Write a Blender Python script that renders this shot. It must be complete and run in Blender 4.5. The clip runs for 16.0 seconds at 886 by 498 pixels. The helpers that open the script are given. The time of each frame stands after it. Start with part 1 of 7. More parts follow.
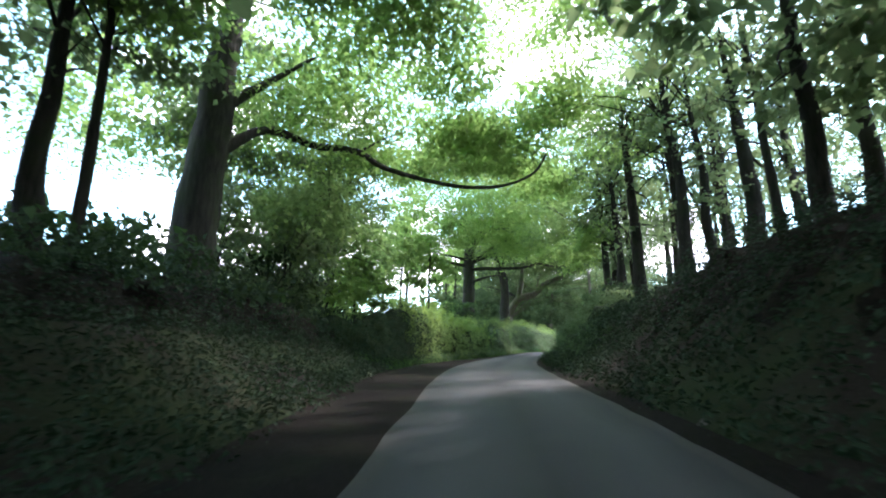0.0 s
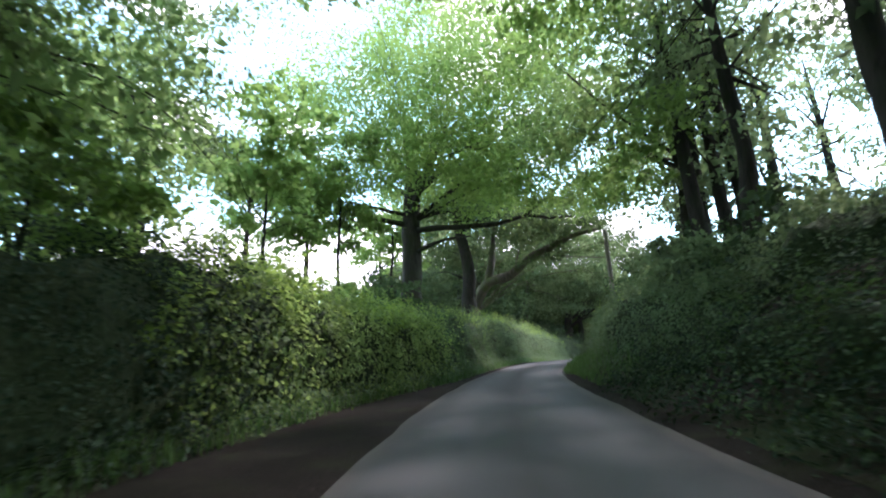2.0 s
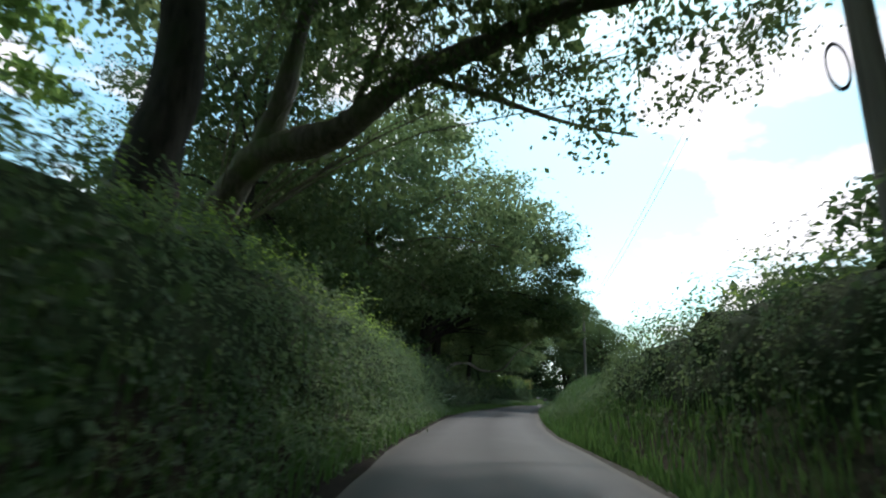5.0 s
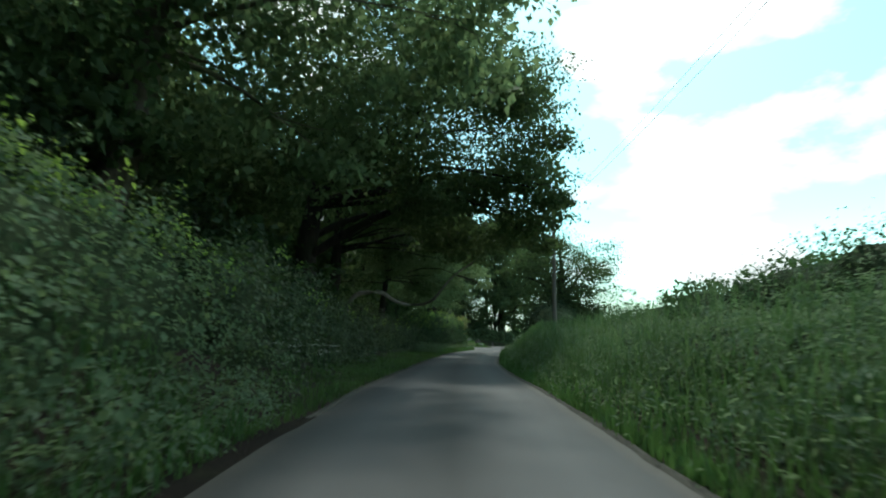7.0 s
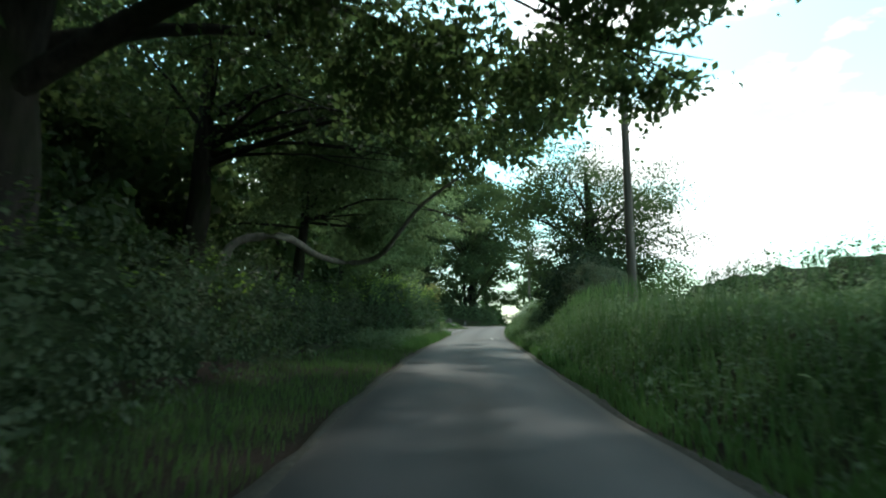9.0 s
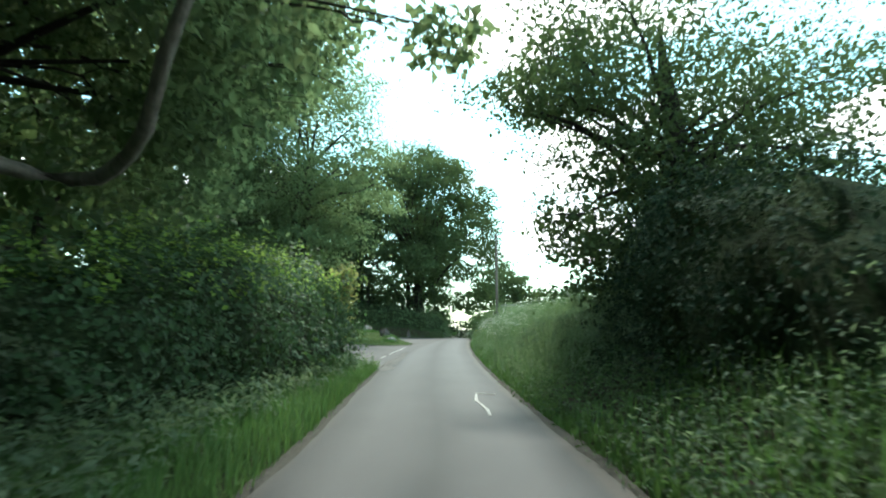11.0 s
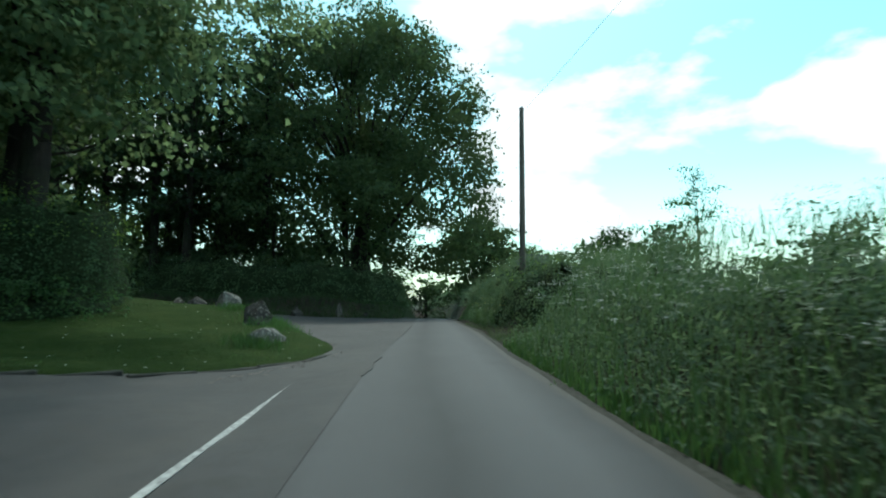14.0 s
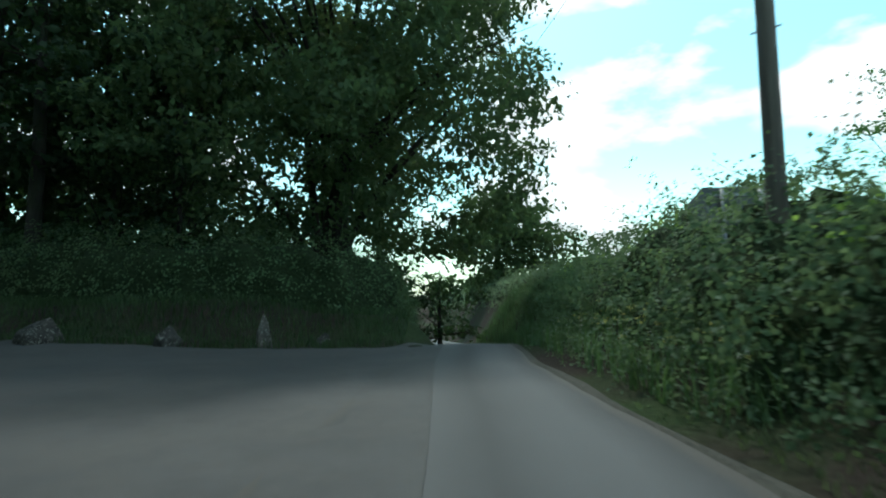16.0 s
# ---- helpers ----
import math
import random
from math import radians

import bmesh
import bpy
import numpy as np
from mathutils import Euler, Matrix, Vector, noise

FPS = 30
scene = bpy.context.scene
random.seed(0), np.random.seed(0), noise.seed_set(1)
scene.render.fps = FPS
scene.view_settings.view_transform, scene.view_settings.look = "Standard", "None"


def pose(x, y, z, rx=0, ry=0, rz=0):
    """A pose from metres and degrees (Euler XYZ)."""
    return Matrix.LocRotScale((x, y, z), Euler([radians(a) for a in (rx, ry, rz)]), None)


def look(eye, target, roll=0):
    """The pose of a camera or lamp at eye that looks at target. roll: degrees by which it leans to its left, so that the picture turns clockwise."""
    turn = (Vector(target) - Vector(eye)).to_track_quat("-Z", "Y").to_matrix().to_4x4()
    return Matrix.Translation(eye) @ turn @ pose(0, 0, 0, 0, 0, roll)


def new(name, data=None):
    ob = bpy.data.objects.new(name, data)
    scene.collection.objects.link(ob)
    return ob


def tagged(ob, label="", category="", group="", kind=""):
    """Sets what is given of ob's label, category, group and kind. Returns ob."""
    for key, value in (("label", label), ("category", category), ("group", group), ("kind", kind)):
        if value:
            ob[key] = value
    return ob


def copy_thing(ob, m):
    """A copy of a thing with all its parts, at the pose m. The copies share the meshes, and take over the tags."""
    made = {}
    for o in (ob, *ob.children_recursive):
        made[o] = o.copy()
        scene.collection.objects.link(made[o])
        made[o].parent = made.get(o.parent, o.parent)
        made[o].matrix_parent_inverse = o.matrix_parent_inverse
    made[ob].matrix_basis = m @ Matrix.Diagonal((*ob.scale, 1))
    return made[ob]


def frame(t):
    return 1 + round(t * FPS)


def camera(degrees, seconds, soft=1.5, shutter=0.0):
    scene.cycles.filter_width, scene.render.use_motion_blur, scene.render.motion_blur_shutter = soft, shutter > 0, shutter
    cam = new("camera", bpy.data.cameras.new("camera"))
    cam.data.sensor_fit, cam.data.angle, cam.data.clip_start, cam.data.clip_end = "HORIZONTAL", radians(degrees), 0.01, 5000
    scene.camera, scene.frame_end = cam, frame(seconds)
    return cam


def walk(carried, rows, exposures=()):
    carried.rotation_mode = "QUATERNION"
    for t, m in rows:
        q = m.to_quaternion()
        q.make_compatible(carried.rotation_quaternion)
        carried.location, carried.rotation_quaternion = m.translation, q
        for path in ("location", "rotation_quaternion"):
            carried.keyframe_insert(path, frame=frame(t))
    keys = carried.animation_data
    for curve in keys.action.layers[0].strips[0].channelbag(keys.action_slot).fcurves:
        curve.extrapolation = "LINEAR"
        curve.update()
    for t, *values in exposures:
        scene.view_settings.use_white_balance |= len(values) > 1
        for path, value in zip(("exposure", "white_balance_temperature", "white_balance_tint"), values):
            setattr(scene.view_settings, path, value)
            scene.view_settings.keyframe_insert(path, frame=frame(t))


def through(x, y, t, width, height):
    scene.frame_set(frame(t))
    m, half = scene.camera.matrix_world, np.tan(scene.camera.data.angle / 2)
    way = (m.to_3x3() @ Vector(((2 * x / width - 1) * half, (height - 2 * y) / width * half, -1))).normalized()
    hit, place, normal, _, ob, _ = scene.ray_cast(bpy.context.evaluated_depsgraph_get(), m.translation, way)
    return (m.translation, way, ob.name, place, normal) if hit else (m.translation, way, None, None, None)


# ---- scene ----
import collections

# ------------------------------------------------------------------ camera and its way
cam = camera(78.0, 16.0, soft=2.0, shutter=0.22)
PATH = [
    (0, (0.016, 0.045, 1.3), (0.014, 1.987, 1.776), -0.7),
    (0.5, (0.212, 6.012, 1.833), (0.186, 7.954, 2.309), 0.1),
    (1, (0.454, 12.364, 2.36), (0.507, 14.303, 2.848), -0.4),
    (1.5, (0.914, 17.941, 2.68), (1.027, 19.87, 3.198), -2.3),
    (2, (1.548, 23.979, 3.094), (1.728, 25.909, 3.588), -3.3),
    (2.5, (2.382, 29.548, 3.543), (2.606, 31.465, 4.068), -3.2),
    (3, (3.066, 35.257, 3.854), (3.368, 37.16, 4.393), -1.6),
    (3.5, (3.95, 40.412, 4.176), (4.384, 42.294, 4.696), -0.2),
    (4, (5.361, 45.526, 4.475), (5.896, 47.377, 5.009), -0.1),
    (4.5, (7.163, 50.148, 4.984), (7.767, 51.977, 5.523), 0.0),
    (5, (9.038, 54.888, 5.292), (9.755, 56.673, 5.842), 2.1),
    (5.2, (9.91, 56.827, 5.532), (10.677, 58.602, 6.045), 3.1),
    (7.3, (18.991, 74.692, 6.051), (20.011, 76.378, 6.387), 0.7),
    (7.5, (19.872, 76.306, 6.204), (20.900, 77.991, 6.526), 0.3),
    (8, (22.392, 80.347, 6.220), (23.436, 82.026, 6.523), -0.2),
    (8.5, (24.389, 84.074, 6.209), (25.472, 85.731, 6.493), -1.4),
    (9, (27.077, 88.191, 6.284), (28.214, 89.814, 6.560), -0.1),
    (9.2, (28.041, 89.722, 6.371), (29.203, 91.326, 6.647), 0.2),
    (11.3, (38.653, 103.281, 6.867), (39.966, 104.763, 7.151), -0.6),
    (11.5, (39.633, 104.591, 6.741), (40.949, 106.072, 7.016), -1.2),
    (12, (42.082, 107.723, 6.761), (43.320, 109.273, 7.013), -2.1),
    (12.5, (44.460, 110.692, 6.800), (45.785, 112.168, 7.058), -0.7),
    (13, (46.928, 113.889, 6.945), (48.318, 115.301, 7.220), -0.7),
    (13.5, (49.319, 116.643, 6.976), (50.738, 118.027, 7.243), -0.4),
    (14, (51.786, 119.456, 6.999), (53.229, 120.829, 7.184), 0.3),
    (14.5, (54.078, 122.014, 7.032), (55.535, 123.376, 7.186), -1.5),
    (15, (56.541, 124.810, 7.246), (58.016, 126.153, 7.388), -1.5),
    (15.5, (58.991, 127.272, 7.157), (60.469, 128.612, 7.298), -0.1),
    (16, (61.550, 129.963, 7.205), (62.983, 131.348, 7.376), -0.7),
]
walk(cam, [(t, look(e, g, r)) for t, e, g, r in PATH], exposures=[
    (0.0, 1.5, 6000, 26), (1.2, 1.42, 6000, 29), (2.0, 1.03, 6050, 31), (2.5, 1.0, 6000, 38), (3.0, 0.72, 5950, 44), (3.6, 0.32, 6000, 40), (4.2, -0.25, 6150, 28), (5.2, -0.62, 6300, 13), (7.3, -0.6, 6150, -2), (8.3, -0.3, 6200, -1), (9.2, -0.2, 6300, 2), (10.3, -0.05, 6300, 2),
    (11.3, 0.66, 6350, 1), (12.0, 1.0, 6400, 1), (12.4, 1.18, 6400, 2), (13.0, 0.12, 6200, 0), (13.6, -0.68, 6000, -2), (14.2, -0.8, 5900, -3), (16.0, -0.68, 5900, -2)])

# ------------------------------------------------------------------ sky and sun
SUN_ELEV, SUN_AZ = 55.0, -44.0     # azimuth: degrees left of +y, negative to the right
world = bpy.data.worlds.new("sky")
scene.world = world
world.use_nodes = True
wn, wl = world.node_tree.nodes, world.node_tree.links
wn.clear()


def wnode(kind, **kw):
    n = wn.new(kind)
    for k, v in kw.items():
        if k in n.inputs:
            n.inputs[k].default_value = v
    return n


sky = wn.new("ShaderNodeTexSky")
sky.sky_type = "NISHITA"
sky.sun_disc = False
sky.sun_elevation, sky.sun_rotation = radians(SUN_ELEV), radians(-SUN_AZ)
sky.air_density, sky.dust_density, sky.ozone_density = 1.0, 0.6, 1.2
wcoord = wn.new("ShaderNodeTexCoord")
wmap = wn.new("ShaderNodeMapping")
wmap.inputs["Scale"].default_value = (1.0, 1.0, 2.3)
wmap.inputs["Location"].default_value = (3.1, 0.4, 0.2)
wl.new(wcoord.outputs["Generated"], wmap.inputs["Vector"])
cloud = wnode("ShaderNodeTexNoise", Scale=2.6, Detail=9.0, Roughness=0.52)
wl.new(wmap.outputs["Vector"], cloud.inputs["Vector"])
cramp = wn.new("ShaderNodeValToRGB")
cramp.color_ramp.elements[0].position, cramp.color_ramp.elements[1].position = 0.515, 0.58
wl.new(cloud.outputs["Fac"], cramp.inputs["Fac"])
wmix = wn.new("ShaderNodeMix")
wmix.data_type = "RGBA"
# haze whitens the sky towards the horizon
wsep = wn.new("ShaderNodeSeparateXYZ")
wl.new(wcoord.outputs["Generated"], wsep.inputs["Vector"])
whaze = wn.new("ShaderNodeMapRange")
whaze.inputs["From Min"].default_value, whaze.inputs["From Max"].default_value = 0.03, 0.22
whaze.inputs["To Min"].default_value, whaze.inputs["To Max"].default_value = 0.55, 0.0
wl.new(wsep.outputs["Z"], whaze.inputs["Value"])
wmax = wn.new("ShaderNodeMath")
wmax.operation = "MAXIMUM"
wl.new(cramp.outputs["Color"], wmax.inputs[0])
wl.new(whaze.outputs["Result"], wmax.inputs[1])
wl.new(wmax.outputs["Value"], wmix.inputs["Factor"])
wtint = wn.new("ShaderNodeMix")
wtint.data_type, wtint.blend_type = "RGBA", "MULTIPLY"
wtint.inputs["Factor"].default_value = 1.0
wtint.inputs["B"].default_value = (2.95, 3.7, 2.8, 1)
wl.new(sky.outputs["Color"], wtint.inputs["A"])
wl.new(wtint.outputs["Result"], wmix.inputs["A"])
wmix.inputs["B"].default_value = (17.5, 17.6, 17.8, 1)
wback = wnode("ShaderNodeBackground", Strength=0.13)
wl.new(wmix.outputs["Result"], wback.inputs["Color"])
wout = wn.new("ShaderNodeOutputWorld")
wl.new(wback.outputs["Background"], wout.inputs["Surface"])

sun = new("sun", bpy.data.lights.new("sun", "SUN"))
sun.data.energy, sun.data.angle, sun.data.color = 3.8, radians(3.0), (1.0, 0.95, 0.86)
sun.matrix_world = look((0, 0, 0), (-math.sin(radians(-SUN_AZ)) * math.cos(radians(SUN_ELEV)),
                                    -math.cos(radians(-SUN_AZ)) * math.cos(radians(SUN_ELEV)), -math.sin(radians(SUN_ELEV))))

# ------------------------------------------------------------------ materials


def material(name):
    m = bpy.data.materials.new(name)
    m.use_nodes = True
    nt = m.node_tree
    nt.nodes.clear()
    out = nt.nodes.new("ShaderNodeOutputMaterial")
    return m, nt, out


def node(nt, kind, **kw):
    n = nt.nodes.new(kind)
    for k, v in kw.items():
        n.inputs[k].default_value = v
    return n


def mix_rgb(nt, fac, a, b):
    n = nt.nodes.new("ShaderNodeMix")
    n.data_type = "RGBA"
    for key, v in (("Factor", fac), ("A", a), ("B", b)):
        if isinstance(v, (int, float)):
            n.inputs[key].default_value = v
        elif isinstance(v, tuple):
            n.inputs[key].default_value = (*v, 1) if len(v) == 3 else v
        else:
            nt.links.new(v, n.inputs[key])
    return n.outputs["Result"]


def ramp(nt, fac, stops):
    n = nt.nodes.new("ShaderNodeValToRGB")
    els = n.color_ramp.elements
    while len(els) < len(stops):
        els.new(0.5)
    for e, (p, c) in zip(els, stops):
        e.position = p
        e.color = (*c, 1) if isinstance(c, tuple) else (c, c, c, 1)
    nt.links.new(fac, n.inputs["Fac"])
    return n.outputs["Color"]


def noise_tex(nt, scale, detail=4.0, rough=0.55, stretch=None):
    co = nt.nodes.new("ShaderNodeTexCoord")
    n = node(nt, "ShaderNodeTexNoise", Scale=scale, Detail=detail, Roughness=rough)
    if stretch:
        mp = nt.nodes.new("ShaderNodeMapping")
        mp.inputs["Scale"].default_value = stretch
        nt.links.new(co.outputs["Object"], mp.inputs["Vector"])
        nt.links.new(mp.outputs["Vector"], n.inputs["Vector"])
    else:
        nt.links.new(co.outputs["Object"], n.inputs["Vector"])
    return n.outputs["Fac"]


def finish(nt, out, colour, rough=0.8, bump=None, strength=0.4, distance=0.02, spec=0.3):
    b = node(nt, "ShaderNodeBsdfPrincipled", Roughness=rough)
    b.inputs["Specular IOR Level"].default_value = spec
    if isinstance(colour, tuple):
        b.inputs["Base Color"].default_value = (*colour, 1)
    else:
        nt.links.new(colour, b.inputs["Base Color"])
    if bump is not None:
        bp = node(nt, "ShaderNodeBump", Strength=strength, Distance=distance)
        nt.links.new(bump, bp.inputs["Height"])
        nt.links.new(bp.outputs["Normal"], b.inputs["Normal"])
    nt.links.new(b.outputs["BSDF"], out.inputs["Surface"])
    return b


def leaf_material(name, dark, mid, light, through=0.38, gloss=0.45, rare=None, shine=(0.14, 0.30, 0.04), grey_share=0.16):
    """Leaves: each its own tone, patches of tone over the crown, some light let through."""
    m, nt, out = material(name)

    def dull(c):
        grey = 0.3 * c[0] + 0.6 * c[1] + 0.1 * c[2]
        return tuple((1 - grey_share) * v + grey_share * grey for v in c)

    dark, mid, light, shine = (dull(c) for c in (dark, mid, light, shine))
    geo = nt.nodes.new("ShaderNodeNewGeometry")
    stops = [(0.0, dark), (0.45, mid), (0.9, light)]
    if rare:
        stops.append((0.985, rare))
    blend = nt.nodes.new("ShaderNodeMath")
    blend.operation = "MULTIPLY_ADD"
    nt.links.new(geo.outputs["Random Per Island"], blend.inputs[0])
    blend.inputs[1].default_value = 0.5
    clump = node(nt, "ShaderNodeMapRange")
    nt.links.new(noise_tex(nt, 1.7, 3.0, 0.6), clump.inputs["Value"])
    for key, v in (("From Min", 0.3), ("From Max", 0.7), ("To Min", 0.0), ("To Max", 0.5)):
        clump.inputs[key].default_value = v
    nt.links.new(clump.outputs["Result"], blend.inputs[2])
    own = ramp(nt, blend.outputs[0], stops)
    patch = ramp(nt, noise_tex(nt, 0.55, 3.0), [(0.35, 0.62), (0.65, 1.15)])
    mul = nt.nodes.new("ShaderNodeMix")
    mul.data_type, mul.blend_type = "RGBA", "MULTIPLY"
    mul.inputs["Factor"].default_value = 1.0
    nt.links.new(own, mul.inputs["A"])
    nt.links.new(patch, mul.inputs["B"])
    col = mul.outputs["Result"]
    b = node(nt, "ShaderNodeBsdfPrincipled", Roughness=gloss + 0.2)
    b.inputs["Specular IOR Level"].default_value = 0.14
    nt.links.new(col, b.inputs["Base Color"])
    tr = nt.nodes.new("ShaderNodeBsdfTranslucent")
    warm = mix_rgb(nt, 0.6, col, shine)
    nt.links.new(warm, tr.inputs["Color"])
    ms = nt.nodes.new("ShaderNodeMixShader")
    ms.inputs["Fac"].default_value = through
    nt.links.new(b.outputs["BSDF"], ms.inputs[1])
    nt.links.new(tr.outputs["BSDF"], ms.inputs[2])
    nt.links.new(ms.outputs["Shader"], out.inputs["Surface"])
    return m


LEAF_BEECH = leaf_material("beech_leaf", (0.074, 0.140, 0.030), (0.116, 0.208, 0.044), (0.18, 0.285, 0.075), 0.54, 0.5, None, (0.50, 0.76, 0.20), 0.04)
LEAF_LIME = leaf_material("lime_leaf", (0.042, 0.088, 0.036), (0.068, 0.13, 0.05), (0.108, 0.185, 0.074), 0.58, 0.5, None, (0.42, 0.62, 0.17), 0.08)
LEAF_WOOD = leaf_material("wood_leaf", (0.036, 0.078, 0.036), (0.060, 0.118, 0.052), (0.096, 0.168, 0.076), 0.56, 0.5, None, (0.36, 0.50, 0.17))
# Bank plants under the wood: its shade is put into this darker leaf.
LEAF_BANK_SHADED = leaf_material("shaded_bank_leaf", (0.013, 0.032, 0.015), (0.025, 0.056, 0.026), (0.046, 0.092, 0.044), 0.15, 0.5, (0.06, 0.075, 0.04), (0.06, 0.12, 0.03))
LEAF_DARK = leaf_material("oak_leaf", (0.030, 0.058, 0.024), (0.050, 0.090, 0.034), (0.082, 0.13, 0.048), 0.36, 0.5, None, (0.20, 0.32, 0.07))
LEAF_CONIFER = leaf_material("conifer_leaf", (0.020, 0.038, 0.020), (0.031, 0.056, 0.027), (0.048, 0.078, 0.036), 0.2, 0.5)
LEAF_WILLOW = leaf_material("willow_leaf", (0.045, 0.11, 0.035), (0.07, 0.16, 0.05), (0.11, 0.215, 0.075), 0.45, 0.5)
LEAF_HEDGE = leaf_material("hedge_leaf", (0.032, 0.070, 0.029), (0.055, 0.108, 0.044), (0.092, 0.158, 0.066), 0.3, 0.45, (0.14, 0.19, 0.08))
# Lighter copy of hedge_leaf, with sunlight put into the colour.
LEAF_THORN_LIT = leaf_material("sunlit_hawthorn_leaf", (0.042, 0.088, 0.036), (0.072, 0.135, 0.056), (0.12, 0.195, 0.09), 0.36, 0.45, (0.18, 0.2, 0.10), (0.3, 0.44, 0.14))
LEAF_PALE = leaf_material("pale_hedge_leaf", (0.06, 0.11, 0.04), (0.11, 0.19, 0.065), (0.19, 0.28, 0.11), 0.5, 0.4, (0.26, 0.24, 0.14), (0.46, 0.64, 0.15), 0.03)
LEAF_BEECH_HEDGE = leaf_material("beech_hedge_leaf", (0.024, 0.060, 0.022), (0.042, 0.094, 0.034), (0.074, 0.142, 0.05), 0.24, 0.4, (0.17, 0.12, 0.06))
LEAF_IVY = leaf_material("ivy_leaf", (0.012, 0.032, 0.015), (0.021, 0.050, 0.022), (0.042, 0.082, 0.038), 0.12, 0.6, (0.08, 0.11, 0.055), (0.06, 0.12, 0.03))
LEAF_FRESH = leaf_material("fresh_leaf", (0.10, 0.19, 0.045), (0.17, 0.29, 0.065), (0.26, 0.37, 0.11), 0.5, 0.45, (0.26, 0.16, 0.09), (0.48, 0.68, 0.12), 0.0)
LEAF_COPPER = leaf_material("coppery_shoot_leaf", (0.085, 0.12, 0.03), (0.14, 0.18, 0.04), (0.22, 0.22, 0.06), 0.5, 0.4, (0.22, 0.10, 0.05), (0.42, 0.42, 0.10))
LEAF_OLIVE = leaf_material("olive_hedge_leaf", (0.030, 0.048, 0.022), (0.058, 0.082, 0.038), (0.11, 0.135, 0.075), 0.25, 0.4, (0.18, 0.19, 0.12))
LEAF_HERB = leaf_material("herb_leaf", (0.058, 0.108, 0.055), (0.10, 0.165, 0.09), (0.17, 0.24, 0.145), 0.4, 0.5, None, (0.3, 0.44, 0.16))
GRASS = leaf_material("grass_blade", (0.04, 0.105, 0.025), (0.065, 0.16, 0.035), (0.11, 0.21, 0.06), 0.35, 0.5, (0.24, 0.24, 0.13))
# Verge grass below the hedge, with the shade there put into its green.
SHADED_GRASS = leaf_material("shaded_verge_blade", (0.026, 0.045, 0.02), (0.042, 0.07, 0.03), (0.07, 0.10, 0.048), 0.3, 0.5, (0.11, 0.10, 0.06))
TURF = leaf_material("turf_blade", (0.026, 0.054, 0.010), (0.042, 0.082, 0.015), (0.066, 0.115, 0.024), 0.3, 0.5, (0.11, 0.13, 0.05))
LAWN = leaf_material("lawn_blade", (0.046, 0.096, 0.022), (0.072, 0.138, 0.032), (0.10, 0.175, 0.045), 0.35, 0.5)
PALE_GRASS = leaf_material("seeding_grass_blade", (0.10, 0.16, 0.075), (0.17, 0.23, 0.12), (0.27, 0.31, 0.19), 0.4, 0.5, (0.34, 0.31, 0.22))
TALL_GRASS = leaf_material("tall_grass_blade", (0.055, 0.115, 0.04), (0.09, 0.17, 0.065), (0.16, 0.23, 0.11), 0.35, 0.5, (0.28, 0.28, 0.18))
DRY_GRASS = leaf_material("dry_grass_blade", (0.055, 0.072, 0.032), (0.095, 0.11, 0.05), (0.15, 0.145, 0.075), 0.3, 0.5, (0.22, 0.19, 0.11))
PETAL = leaf_material("white_petal", (0.55, 0.56, 0.5), (0.65, 0.66, 0.6), (0.75, 0.75, 0.7), 0.3, 0.6)
PETAL_YELLOW = leaf_material("yellow_petal", (0.5, 0.42, 0.03), (0.62, 0.55, 0.05), (0.7, 0.6, 0.1), 0.3, 0.6)


def bark_material(name, a, b, moss):
    m, nt, out = material(name)
    f = noise_tex(nt, 6.0, 8.0, 0.65, (1, 1, 0.22))
    col = ramp(nt, f, [(0.3, a), (0.7, b)])
    g = ramp(nt, noise_tex(nt, 0.9, 4.0), [(0.45, 0.0), (0.68, 0.8)])
    col = mix_rgb(nt, g, col, moss)
    finish(nt, out, col, 0.9, f, 0.9, 0.05, 0.15)
    return m


BARK = bark_material("beech_bark", (0.028, 0.026, 0.024), (0.085, 0.078, 0.068), (0.045, 0.058, 0.028))
BARK_MOSSY = bark_material("mossy_bark", (0.06, 0.055, 0.04), (0.17, 0.15, 0.12), (0.09, 0.12, 0.04))
BARK_DARK = bark_material("dark_bark", (0.018, 0.016, 0.015), (0.055, 0.048, 0.041), (0.03, 0.038, 0.02))
BARK_PALE = bark_material("pale_bark", (0.13, 0.12, 0.105), (0.30, 0.28, 0.25), (0.16, 0.17, 0.12))


def ground_material():
    m, nt, out = material("ground_soil_and_grass")
    fine = noise_tex(nt, 14.0, 8.0, 0.7)
    big = noise_tex(nt, 0.35, 5.0)
    soil = ramp(nt, fine, [(0.3, (0.018, 0.014, 0.011)), (0.7, (0.05, 0.039, 0.03))])
    green = ramp(nt, fine, [(0.3, (0.018, 0.034, 0.011)), (0.7, (0.045, 0.075, 0.024))])
    col = mix_rgb(nt, ramp(nt, big, [(0.42, 0.0), (0.62, 0.75)]), soil, green)
    finish(nt, out, col, 0.95, fine, 0.8, 0.05, 0.1)
    return m


def dirt_material():
    m, nt, out = material("dirt_and_leaf_litter")
    fine = noise_tex(nt, 22.0, 9.0, 0.75)
    big = noise_tex(nt, 1.1, 5.0)
    col = ramp(nt, fine, [(0.28, (0.009, 0.007, 0.006)), (0.55, (0.021, 0.016, 0.013)), (0.82, (0.075, 0.058, 0.046))])
    col = mix_rgb(nt, ramp(nt, big, [(0.5, 0.0), (0.75, 0.5)]), col, (0.036, 0.044, 0.018))
    finish(nt, out, col, 0.95, fine, 1.0, 0.03, 0.1)
    return m


